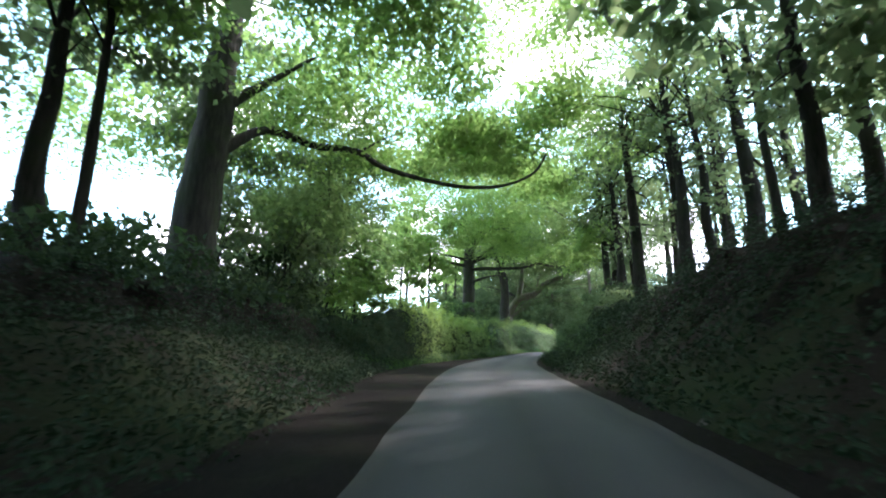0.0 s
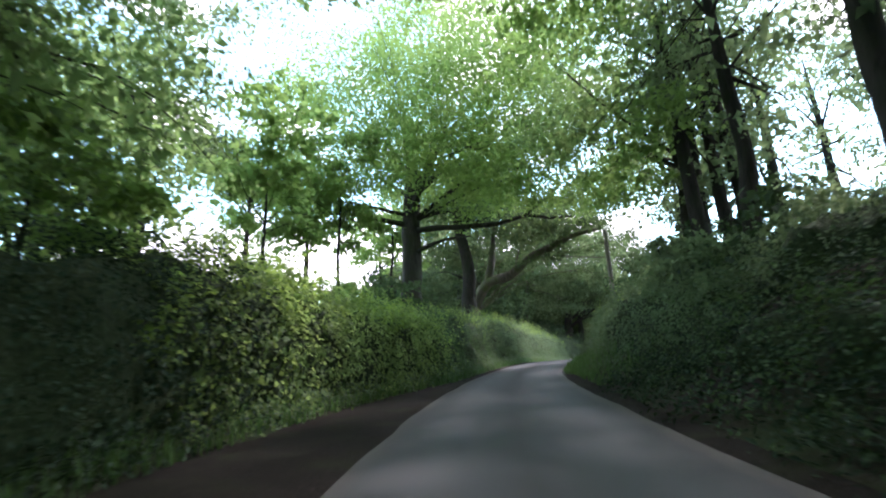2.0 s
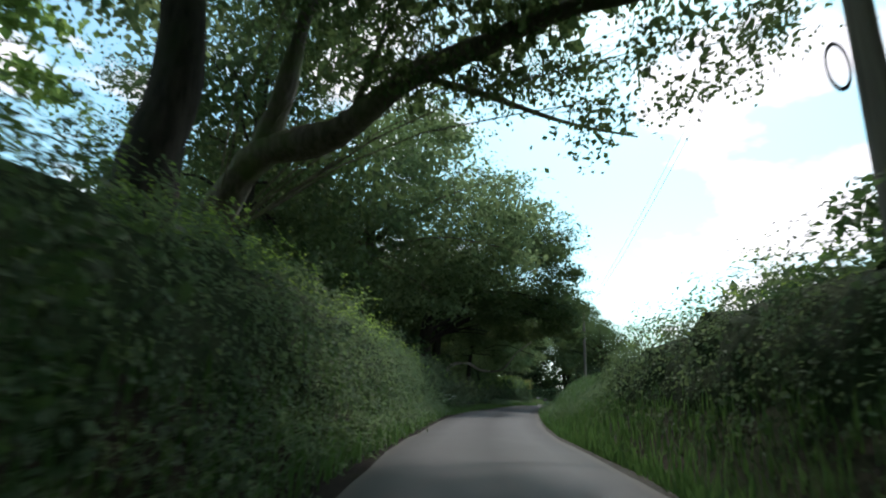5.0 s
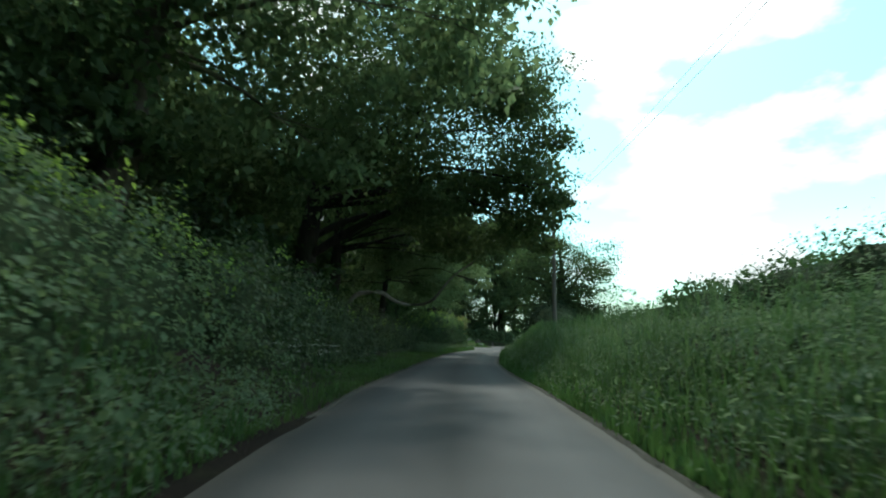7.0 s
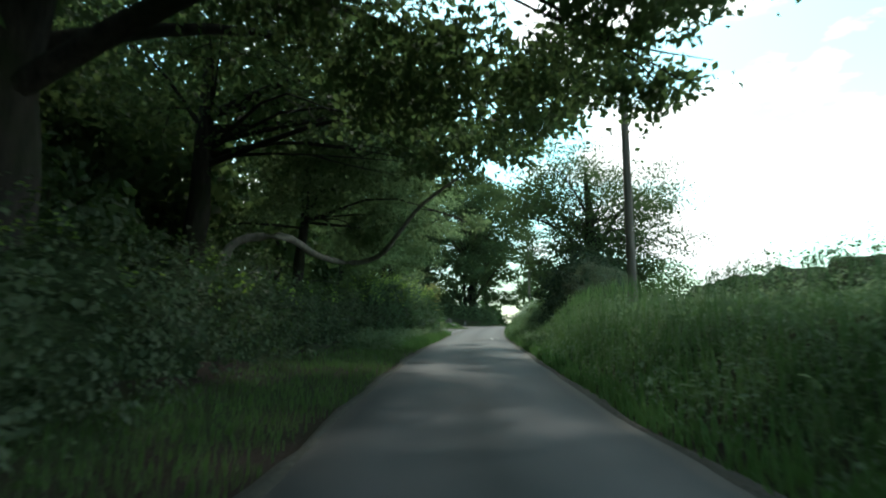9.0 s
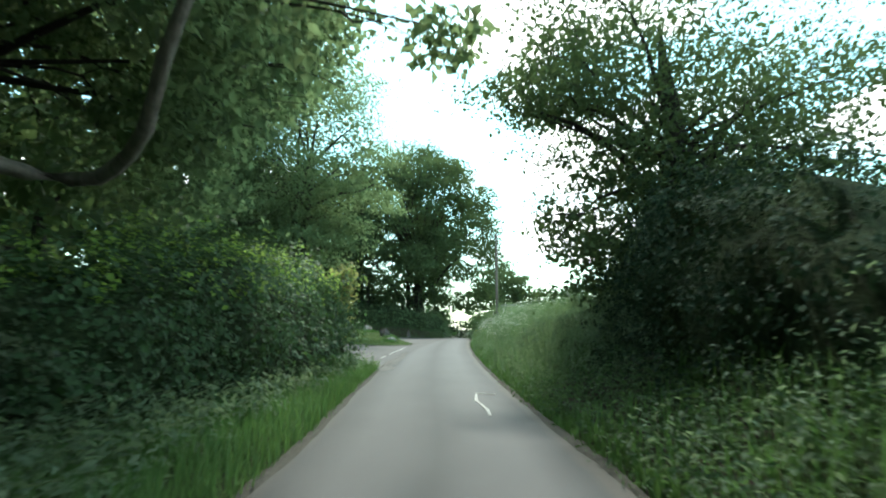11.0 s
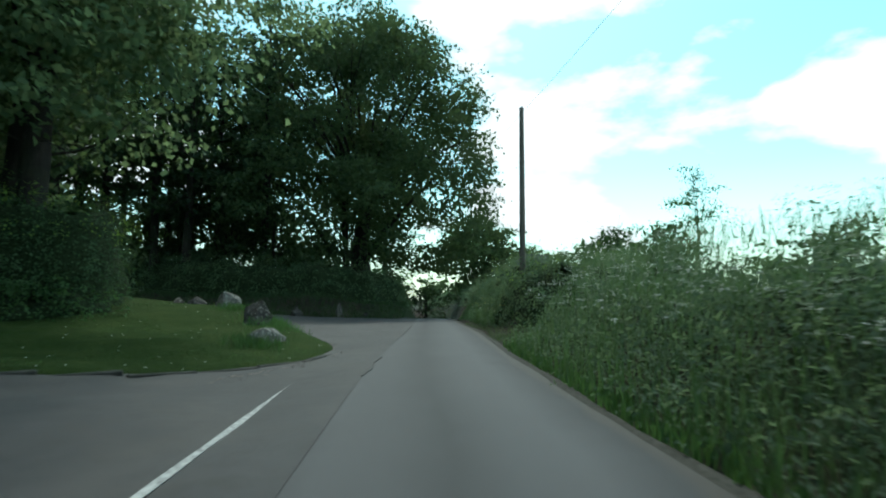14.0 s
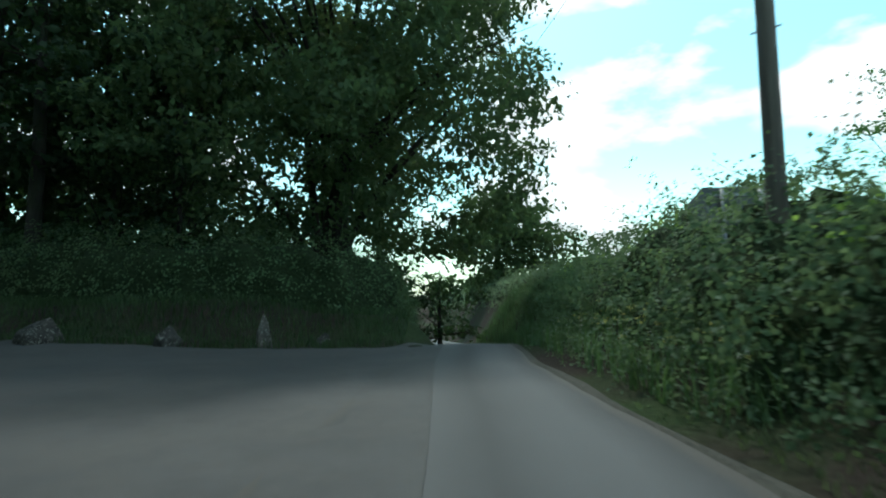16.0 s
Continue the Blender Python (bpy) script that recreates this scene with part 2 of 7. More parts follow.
def asphalt_material(name, base, tracks=True):
    """Worn lane: paler where wheels run, a darker mossy crown, brown grit at the edges, fine chippings."""
    m, nt, out = material(name)
    chips = noise_tex(nt, 90.0, 6.0, 0.8)
    blotch = noise_tex(nt, 0.6, 6.0, 0.6, (1, 1, 1))
    lo, hi = tuple(c * 0.72 for c in base), tuple(c * 1.3 for c in base)
    col = ramp(nt, chips, [(0.3, lo), (0.7, hi)])
    col = mix_rgb(nt, ramp(nt, blotch, [(0.38, 0.0), (0.62, 0.6)]), col, tuple(c * 0.58 for c in base))
    col = mix_rgb(nt, ramp(nt, noise_tex(nt, 3.4, 7.0, 0.7), [(0.48, 0.0), (0.68, 0.5)]), col, (base[0] * 0.72, base[1] * 0.66, base[2] * 0.60))
    if tracks:
        uv = nt.nodes.new("ShaderNodeUVMap")
        sep = nt.nodes.new("ShaderNodeSeparateXYZ")
        nt.links.new(uv.outputs["UV"], sep.inputs["Vector"])
        add = node(nt, "ShaderNodeMath")
        add.operation = "MULTIPLY_ADD"
        nt.links.new(noise_tex(nt, 0.8, 5.0), add.inputs[0])
        add.inputs[1].default_value = 0.09
        nt.links.new(sep.outputs["X"], add.inputs[2])
        wear = ramp(nt, add.outputs[0], [(0.10, 0.0), (0.27, 0.75), (0.40, 0.55), (0.54, 0.0), (0.68, 0.55), (0.82, 0.75), (0.97, 0.0)])
        col = mix_rgb(nt, wear, mix_rgb(nt, 0.7, col, tuple(c * 0.52 for c in base)), mix_rgb(nt, 0.65, col, tuple(c * 1.7 for c in base)))
        edge = ramp(nt, add.outputs[0], [(0.045, 1.0), (0.115, 0.0), (0.965, 0.0), (1.035, 1.0)])
        col = mix_rgb(nt, edge, col, (0.06, 0.052, 0.045))
    else:
        col = mix_rgb(nt, ramp(nt, noise_tex(nt, 0.9, 7.0, 0.68), [(0.46, 0.0), (0.66, 0.5)]), col, (0.080, 0.071, 0.064))
        col = mix_rgb(nt, ramp(nt, noise_tex(nt, 2.3, 7.0, 0.7), [(0.55, 0.0), (0.72, 0.55)]), col, (0.042, 0.04, 0.034))
    finish(nt, out, col, 0.72, chips, 0.5, 0.006, 0.35)
    return m


M_GROUND, M_DIRT = ground_material(), dirt_material()
M_ROAD = asphalt_material("lane_asphalt", (0.066, 0.064, 0.065))
M_SIDE = asphalt_material("side_road_asphalt", (0.060, 0.057, 0.057), False)


def simple(name, a, b, scale, rough=0.8, strength=0.4, distance=0.01, stretch=None, spec=0.3, metal=0.0):
    m, nt, out = material(name)
    f = noise_tex(nt, scale, 7.0, 0.65, stretch)
    s = finish(nt, out, ramp(nt, f, [(0.3, a), (0.7, b)]), rough, f, strength, distance, spec)
    s.inputs["Metallic"].default_value = metal
    return m


def stone_material(name, dark, mid, lichen):
    """Weathered field stone: mottled grain, darker seams, pale round lichen, a little moss."""
    m, nt, out = material(name)
    f = noise_tex(nt, 9.0, 9.0, 0.7)
    col = ramp(nt, f, [(0.3, dark), (0.66, mid)])
    col = mix_rgb(nt, ramp(nt, noise_tex(nt, 3.0, 5.0, 0.6), [(0.42, 0.6), (0.56, 0.0)]), col, tuple(0.7 * c for c in dark))
    col = mix_rgb(nt, ramp(nt, noise_tex(nt, 17.0, 3.0, 0.5), [(0.57, 0.0), (0.64, 0.75)]), col, lichen)
    col = mix_rgb(nt, ramp(nt, noise_tex(nt, 5.0, 4.0, 0.6), [(0.58, 0.0), (0.7, 0.5)]), col, (0.05, 0.055, 0.02))
    finish(nt, out, col, 0.92, f, 1.0, 0.05, 0.2)
    return m


M_PAINT = simple("worn_white_paint", (0.14, 0.137, 0.13), (0.58, 0.57, 0.54), 22.0, 0.7)
M_POLE = simple("weathered_pole_wood", (0.10, 0.088, 0.074), (0.22, 0.195, 0.165), 8.0, 0.85, 0.8, 0.02, (1, 1, 0.06))
M_GRAVEL = simple("broken_pale_road_edge", (0.075, 0.065, 0.058), (0.19, 0.165, 0.15), 14.0, 0.9, 1.0, 0.03)
M_GRIT = simple("road_edge_grit", (0.028, 0.027, 0.021), (0.080, 0.074, 0.060), 18.0, 0.95, 0.9, 0.02)
M_FLAKE = simple("pale_broken_surfacing", (0.085, 0.08, 0.073), (0.175, 0.162, 0.147), 13.0, 0.9, 0.9, 0.012)
M_TAR = simple("black_tar_seam", (0.022, 0.022, 0.022), (0.05, 0.049, 0.048), 9.0, 0.6, 0.4, 0.006)
M_STONE = stone_material("lichened_stone", (0.06, 0.055, 0.048), (0.19, 0.175, 0.155), (0.34, 0.33, 0.29))
M_STONE_PALE = stone_material("pale_lichened_stone", (0.09, 0.084, 0.074), (0.27, 0.255, 0.225), (0.46, 0.45, 0.40))
M_STONE_DARK = stone_material("dark_slate_stone", (0.028, 0.027, 0.025), (0.085, 0.078, 0.070), (0.24, 0.23, 0.20))
M_KERB = simple("kerb_concrete", (0.022, 0.024, 0.018), (0.085, 0.08, 0.068), 5.0, 0.9, 0.5, 0.01)
M_CABLE = simple("black_cable", (0.015, 0.015, 0.016), (0.03, 0.03, 0.03), 20.0, 0.6)
M_METAL = simple("galvanised_steel", (0.22, 0.23, 0.24), (0.34, 0.35, 0.36), 12.0, 0.45, 0.1, 0.002, None, 0.5, 0.8)
M_SIGNBACK = simple("grey_sign_back", (0.10, 0.105, 0.12), (0.15, 0.155, 0.17), 3.0, 0.55, 0.1, 0.002)
# Shade inside hedges and bushes, put into two dark core colours.
M_LEAF_SHADE_DEEP = simple("deep_shade_tangle", (0.007, 0.006, 0.005), (0.030, 0.024, 0.017), 11.0, 0.95, 1.0, 0.08, None, 0.1)
M_LEAF_SHADE = simple("shaded_leaf_tangle", (0.014, 0.022, 0.010), (0.052, 0.078, 0.034), 11.0, 0.95, 1.0, 0.08, None, 0.1)

# ------------------------------------------------------------------ the lane's line, and the lie of the land
CENTRE = [
    (-3.43, -59.85, -5.17),
    (-2.30, -39.88, -3.43),
    (-1.18, -19.91, -1.69),
    (-0.50, -7.93, -0.64),
    (-0.05, 0.05, 0.05),
    (0.40, 8.02, 0.75),
    (0.77, 16.02, 1.34),
    (1.40, 24.02, 1.87),
    (2.47, 31.94, 2.38),
    (4.08, 39.76, 2.89),
    (6.26, 47.43, 3.45),
    (8.98, 54.94, 4.08),
    (12.18, 62.27, 4.51),
    (15.80, 69.41, 4.59),
    (19.76, 76.38, 4.80),
    (24.01, 83.18, 4.99),
    (28.48, 89.82, 5.09),
    (33.14, 96.32, 5.31),
    (37.96, 102.69, 5.51),
    (42.93, 108.94, 5.59),
    (48.05, 115.07, 5.68),
    (53.31, 121.10, 5.79),
    (58.70, 127.02, 5.92),
    (64.31, 132.73, 6.05),
    (69.92, 138.44, 6.14),
    (75.52, 144.14, 6.18),
    (81.08, 149.90, 6.18),
    (87.90, 157.21, 6.03),
    (97.74, 168.53, 5.63),
    (110.05, 184.29, 4.93),
    (132.42, 217.45, 3.73),
    (162.42, 269.41, 1.73),
]
CS = np.array([-60, -40, -20, -8] + [8 * i for i in range(19)] + [152, 160, 168, 176, 186, 201, 221, 261, 321], float)
CP = np.array(CENTRE)
# Lowered past s 158 so that the crest hides the lane from the camera.
CP[:, 2] -= np.interp(CS, [158, 161, 168, 176, 186, 201, 221, 261, 321], [0.0, 0.12, 0.78, 1.5, 2.1, 2.7, 3.2, 3.6, 3.6])


def spline(s):
    """Catmull-Rom through the centre points, by distance along the lane."""
    s = np.atleast_1d(np.asarray(s, float))
    i = np.clip(np.searchsorted(CS, s) - 1, 0, len(CS) - 2)
    h = (CS[i + 1] - CS[i])[:, None]
    grad = np.gradient(CP, CS, axis=0)
    u = np.clip((s - CS[i])[:, None] / h, -2, 2)
    p0, p1, m0, m1 = CP[i], CP[i + 1], grad[i] * h, grad[i + 1] * h
    lin = (u < 0) | (u > 1)
    out = (2 * u**3 - 3 * u**2 + 1) * p0 + (u**3 - 2 * u**2 + u) * m0 + (-2 * u**3 + 3 * u**2) * p1 + (u**3 - u**2) * m1
    return np.where(lin, p0 + u * (p1 - p0), out)


SS = np.arange(-60, 321, 0.5)
RP = spline(SS)
RT = np.gradient(RP, axis=0)[:, :2]
RT /= np.linalg.norm(RT, axis=1)[:, None]


def flat(s, l):
    """World x, y of a place s along the lane and l to its right, and the lane's height there."""
    s, l = np.atleast_1d(np.asarray(s, float)), np.atleast_1d(np.asarray(l, float))
    p = np.stack([np.interp(s, SS, RP[:, k]) for k in range(3)], 1)
    t = np.stack([np.interp(s, SS, RT[:, k]) for k in range(2)], 1)
    x, y = p[:, 0] + l * t[:, 1], p[:, 1] - l * t[:, 0]
    return x, y, p[:, 2]


def table(s, rows):
    xs, ys = zip(*rows)
    return np.interp(s, xs, ys)


ROAD_L = [(-60, -1.3), (0, -1.0), (20, -1.15), (48, -1.35), (60, -0.9), (80, -1.5), (100, -1.5), (118, -1.1), (140, -1.35), (150, -1.3), (160, -0.3), (175, 0.0), (330, 0.0)]
ROAD_R = [(-60, 2.4), (0, 2.3), (20, 2.7), (35, 2.8), (48, 2.2), (62, 2.4), (86, 2.4), (100, 1.85), (120, 2.0), (134, 2.05), (142, 2.1), (150, 2.06), (157, 1.65), (160, 1.9), (166, 2.4), (330, 2.9)]
FOOT_L = [(-60, 2.6), (0, 2.5), (12, 3.0), (20, 3.7), (30, 4.0), (36, 3.6), (40, 3.2), (46, 2.1), (54, 1.6), (66, 1.3), (78, 1.8), (88, 2.3), (98, 3.2), (120, 3.0), (127, 2.4)]
RISE_L = [(-60, 1.5), (20, 1.6), (32, 1.5), (40, 1.8), (50, 2.3), (72, 2.4), (84, 1.6), (95, 0.7), (122, 0.5), (127, 0.3)]
WIDE_L = [(-60, 5.0), (25, 4.0), (36, 2.4), (80, 2.2), (90, 3.0), (127, 3.0)]
FOOT_R = [(-60, 2.8), (0, 2.8), (20, 3.1), (40, 3.2), (50, 2.5), (70, 2.6), (90, 2.5), (105, 2.1), (125, 2.2), (140, 2.3), (147, 2.4), (152, 2.6), (157, 2.2), (160, 2.4), (166, 2.8), (330, 3.2)]
RISE_R = [(-60, 3.4), (20, 3.2), (34, 2.4), (45, 1.6), (70, 1.7), (80, 1.3), (110, 1.2), (125, 1.1), (160, 1.2), (330, 1.0)]
WIDE_R = [(-60, 5.0), (25, 5.0), (45, 2.5), (80, 3.4), (115, 3.0), (160, 2.2), (330, 2.5)]


DIP = [(158, 0.0), (161, 0.12), (168, 0.78), (176, 1.5), (186, 2.1), (201, 2.7), (221, 3.2), (261, 3.6), (321, 3.6)]


def ease(u):
    u = np.clip(u, 0, 1)
    return u * u * (3 - 2 * u)


def wobble(x, y, scale, seed=0.0):
    """Cheap smooth unevenness, about -1 to 1."""
    a = np.sin(x * scale * 1.7 + 1.3 + seed) * np.cos(y * scale * 1.3 + 0.7 * seed)
    b = np.sin((x + y) * scale * 2.9 + 2.1 + seed) * np.cos((x - y) * scale * 3.3 + seed)
    c = np.sin(x * scale * 6.1 + 0.4 * seed) * np.sin(y * scale * 5.3 + 1.9)
    return 0.5 * a + 0.3 * b + 0.2 * c


def rise(s, l):
    """How far the ground stands above the lane at (s, l)."""
    s, l = np.asarray(s, float), np.asarray(l, float)
    left = table(s, RISE_L) * ease((-l - table(s, FOOT_L)) / table(s, WIDE_L))
    # the junction's open ground climbs gently away from the lane
    past = 1 - ease((s - np.interp(-l, [1.5, 3.4, 4.9, 8.0, 12.0, 20.0], [145.0, 147.6, 149.6, 152.4, 155.4, 158.0])) / 2.2)
    fork = np.clip((-l - 2.0) * (0.012 + 0.033 * past), 0, 2.0) + 0.075 * np.clip(s - 142.5, 0, 7) * ease((-l - 1.5) / 2.0) * past
    w = ease((s - 121.5) / 5.5)
    left = left * (1 - w) + fork * w
    hedge_bank = 0.9 * ease((s - (160.6 + np.clip(-l - 8, 0, 60) * 0.42)) / 2.6) * ease((-l + 0.2) / 1.0)
    left = left + hedge_bank * (s > 150)
    right = table(s, RISE_R) * ease((l - table(s, FOOT_R)) / table(s, WIDE_R))
    right = right * (1 - 0.85 * np.exp(-((s - 149.7) / 2.9)**8))     # a field gateway
    verge = np.where(l < 0, left, right)
    # past the junction the lane is lowered to drop out of the camera's view; the land beside it keeps its height
    verge = verge + table(s, DIP) * ease((np.abs(l) - 2.4) / 3.0)
    d = np.maximum(table(s, ROAD_L) - l, l - table(s, ROAD_R))
    level = 1 - 0.85 * ease((s - 146) / 3.0) * ease((161 - s) / 2.0) * (l < 0)     # the side road's bed
    bump = (0.05 * wobble(s, l, 1.1) * ease((d - 0.4) / 1.2) + 0.16 * wobble(s, l, 0.31, 2.0) * ease((d - 2) / 3)) * level
    return verge - 0.05 + 0.04 * ease(d / 0.3) + bump


def spot(s, l, h=0.0):
    """World place h above the ground at (s, l)."""
    x, y, z = flat(s, l)
    return np.stack([x, y, z + rise(s, l) + h], 1)


def at(s, l, h=0.0):
    return Vector(spot(s, l, h)[0])


def lane(s, l, h=0.0):
    """World place h above the lane's own level."""
    x, y, z = flat(s, l)
    return Vector((x[0], y[0], z[0] + h))


# ------------------------------------------------------------------ mesh tools


def mesh_np(name, verts, tris, mat=None, smooth=False):
    me = bpy.data.meshes.new(name)
    verts, tris = np.ascontiguousarray(verts, np.float32), np.ascontiguousarray(tris, np.int32)
    n = tris.shape[1]
    me.vertices.add(len(verts))
    me.vertices.foreach_set("co", verts.ravel())
    me.loops.add(tris.size)
    me.loops.foreach_set("vertex_index", tris.ravel())
    me.polygons.add(len(tris))
    me.polygons.foreach_set("loop_start", np.arange(0, tris.size, n, dtype=np.int32))
    me.polygons.foreach_set("loop_total", np.full(len(tris), n, np.int32))
    if smooth:
        me.polygons.foreach_set("use_smooth", np.ones(len(tris), bool))
    me.update(calc_edges=True)
    if mat:
        me.materials.append(mat)
    return me


def under(child, parent):
    """Make child a part of parent; both are given in world coordinates."""
    child.parent = parent
    child.matrix_parent_inverse = parent.matrix_basis.inverted()
    return child


def part_np(name, verts, faces, mat, parent=None, label="", smooth=False):
    ob = new(name, mesh_np(name, verts, faces, mat, smooth))
    if parent:
        under(ob, parent)
    if label:
        ob["label"] = label
    return ob


def part(name, bm, mat, parent=None, label="", smooth=False):
    me = bpy.data.meshes.new(name)
    for f in bm.faces:
        f.smooth = smooth
    bm.to_mesh(me)
    bm.free()
    me.materials.append(mat)
    ob = new(name, me)
    if parent:
        under(ob, parent)
    if label:
        ob["label"] = label
    return ob


def empty(name, place):
    ob = new(name)
    ob.matrix_basis = Matrix.Translation(place)
    ob.empty_display_size = 0.2
    return ob


def tube(points, radii, sides=7, seed=0, rough=0.06, rings=3):
    """A tapered, slightly knobbly limb along points."""
    rng = np.random.default_rng(seed)
    P, R = np.array(points, float), np.array(radii, float)
    n = max(len(P) * rings, 4)
    u = np.linspace(0, len(P) - 1, n)
    i = np.clip(u.astype(int), 0, len(P) - 2)
    f = (u - i)[:, None]
    G = np.gradient(P, axis=0)
    C = (2 * f**3 - 3 * f**2 + 1) * P[i] + (f**3 - 2 * f**2 + f) * G[i] + (-2 * f**3 + 3 * f**2) * P[i + 1] + (f**3 - f**2) * G[i + 1]
    rad = np.interp(u, np.arange(len(R)), R)
    T = np.gradient(C, axis=0)
    T /= np.linalg.norm(T, axis=1)[:, None] + 1e-9
    ref = np.array([0, 0, 1.0]) if abs(T[0, 2]) < 0.8 else np.array([1.0, 0, 0])
    A = np.cross(T, ref)
    A /= np.linalg.norm(A, axis=1)[:, None] + 1e-9
    B = np.cross(T, A)
    ang = np.linspace(0, 2 * np.pi, sides, endpoint=False)
    k = 1 + rough * rng.standard_normal((n, sides))
    V = C[:, None] + (rad[:, None] * k)[:, :, None] * (np.cos(ang)[None, :, None] * A[:, None] + np.sin(ang)[None, :, None] * B[:, None])
    q = np.arange(n - 1)[:, None] * sides + np.arange(sides)[None]
    q2 = np.arange(n - 1)[:, None] * sides + (np.arange(sides)[None] + 1) % sides
    F = np.stack([q, q2, q2 + sides, q + sides], -1).reshape(-1, 4)
    return V.reshape(-1, 3), F


def joined(pieces):
    vs, fs, k = [], [], 0
    for v, f in pieces:
        vs.append(v)
        fs.append(f + k)
        k += len(v)
    return np.concatenate(vs), np.concatenate(fs)


def unit(v):
    return v / (np.linalg.norm(v, axis=-1, keepdims=True) + 1e-9)


def leaf_mesh(P, N, size, rng, width=0.36, droop=0.35, spread=0.5, fold=0.12, stretch=0.35):
    """Folded four-cornered leaves at P that face N."""
    n = len(P)
    N = unit(N + spread * rng.standard_normal((n, 3)))
    A = rng.standard_normal((n, 3))
    A[:, 2] -= droop * 2
    A = unit(A - (A * N).sum(1, keepdims=True) * N)
    B = np.cross(N, A)
    L = (size * (1 + stretch * rng.uniform(-1, 1, n)))[:, None]
    w = L * width
    mid = P + A * L * 0.45 + N * L * fold
    V = np.stack([P, mid + B * w, P + A * L - N * L * 0.06, mid - B * w], 1).reshape(-1, 3)
    k = np.arange(n)[:, None] * 4
    F = np.concatenate([k + np.array([[0, 1, 2]]), k + np.array([[0, 2, 3]])], 1).reshape(-1, 3)
    return V, F

# ------------------------------------------------------------------ ground, lane, side road


def nearest(x, y):
    """(s, l) of world points."""
    s, l = np.empty(len(x)), np.empty(len(x))
    for a in range(0, len(x), 4000):
        b = slice(a, a + 4000)
        d = (x[b, None] - RP[None, :, 0])**2 + (y[b, None] - RP[None, :, 1])**2
        i = d.argmin(1)
        dx, dy = x[b] - RP[i, 0], y[b] - RP[i, 1]
        s[b] = SS[i] + dx * RT[i, 0] + dy * RT[i, 1]
        l[b] = dx * RT[i, 1] - dy * RT[i, 0]
    return s, l


def build_ground():
    far = np.array([30, 70, 130, 220, 380, 700, 1300, 2500.0])
    xs = np.concatenate([-24 - far[::-1], np.arange(-24, 112, 0.9), 112 + far])
    ys = np.concatenate([-16 - far[::-1], np.arange(-16, 196, 0.9), 196 + far])
    X, Y = np.meshgrid(xs, ys)
    x, y = X.ravel(), Y.ravel()
    s, l = nearest(x, y)
    sc = np.clip(s, -60, 320)
    lc = np.clip(l, -70, 70)
    z = np.interp(sc, SS, RP[:, 2]) + rise(sc, lc)
    away = ease((np.maximum(np.abs(l) - 60, 0) + np.maximum(s - 320, 0) + np.maximum(-60 - s, 0)) / 300.0)
    z = z * (1 - away) + (6.0 + 2.0 * wobble(x, y, 0.006)) * away
    n = len(xs)
    q = (np.arange(len(ys) - 1)[:, None] * n + np.arange(n - 1)[None]).ravel()
    F = np.stack([q, q + 1, q + 1 + n, q + n], 1)
    ob = part_np("ground", np.stack([x, y, z], 1), F, M_GROUND, None, "", True)
    tagged(ob, "brown soil banks with moss and thin grass", "ground", kind="structure")


def strip(name, rows_s, left, right, across, lift, mat, wob=0.0, seed=1.0):
    """A surface between two edges of the lane's line, with lengthwise and crosswise texture coordinates."""
    V, U = [], []
    s = np.asarray(rows_s, float)
    L, R = left(s) + wob * wobble(s, s * 0.3, 0.9, seed), right(s) + wob * wobble(s, s * 0.4, 0.8, seed + 3)
    for k in range(across + 1):
        f = k / across
        l = L * (1 - f) + R * f
        x, y, z = flat(s, l)
        camber = 0.035 * (1 - (2 * f - 1)**2)
        V.append(np.stack([x, y, z + lift + camber], 1))
        U.append(np.stack([np.full(len(s), f), s * 0.1], 1))
    V, U = np.stack(V, 1).reshape(-1, 3), np.stack(U, 1).reshape(-1, 2)
    n = across + 1
    q = (np.arange(len(s) - 1)[:, None] * n + np.arange(across)[None]).ravel()
    F = np.stack([q, q + 1, q + 1 + n, q + n], 1)
    ob = part_np(name, V, F, mat, None, "", True)
    lay = ob.data.uv_layers.new(name="UVMap")
    idx = np.empty(len(ob.data.loops), np.int32)
    ob.data.loops.foreach_get("vertex_index", idx)
    lay.data.foreach_set("uv", U[idx].astype(np.float32).ravel())
    return ob


def spread(name, outline, middle, lift, mat):
    """A sheet over the ground from a middle out to a smooth outline, both given in (s, l), turned down at its rim."""
    O = np.array(outline, float)
    pts = []
    n = len(O)
    for i in range(n):
        p0, p1, p2, p3 = O[i - 1], O[i], O[(i + 1) % n], O[(i + 2) % n]
        for u in np.linspace(0, 1, 14, endpoint=False):
            pts.append(0.5 * (2 * p1 + (p2 - p0) * u + (2 * p0 - 5 * p1 + 4 * p2 - p3) * u**2 + (3 * p1 - p0 - 3 * p2 + p3) * u**3))
    R = np.array(pts)
    R += 0.05 * np.stack([wobble(R[:, 0], R[:, 1], 4.0), wobble(R[:, 1], R[:, 0], 4.0, 2.0)], 1)
    M = np.array(middle, float)
    f = np.r_[np.linspace(0, 1, 22)[1:], 1.004]
    V = [spot(M[0], M[1], lift)]
    for k, q in enumerate(f):
        P = M + (R - M) * q
        V.append(spot(P[:, 0], P[:, 1], lift if k < len(f) - 1 else -0.05))
    m = len(R)
    j = np.arange(m)
    T = [np.stack([np.zeros(m, int), 1 + j, 1 + (j + 1) % m], 1)]
    for k in range(len(f) - 1):
        a, b = 1 + k * m + j, 1 + k * m + (j + 1) % m
        T += [np.stack([a, a + m, b + m], 1), np.stack([a, b + m, b], 1)]
    return part_np(name, np.concatenate(V), np.concatenate(T), mat, None, "", False)


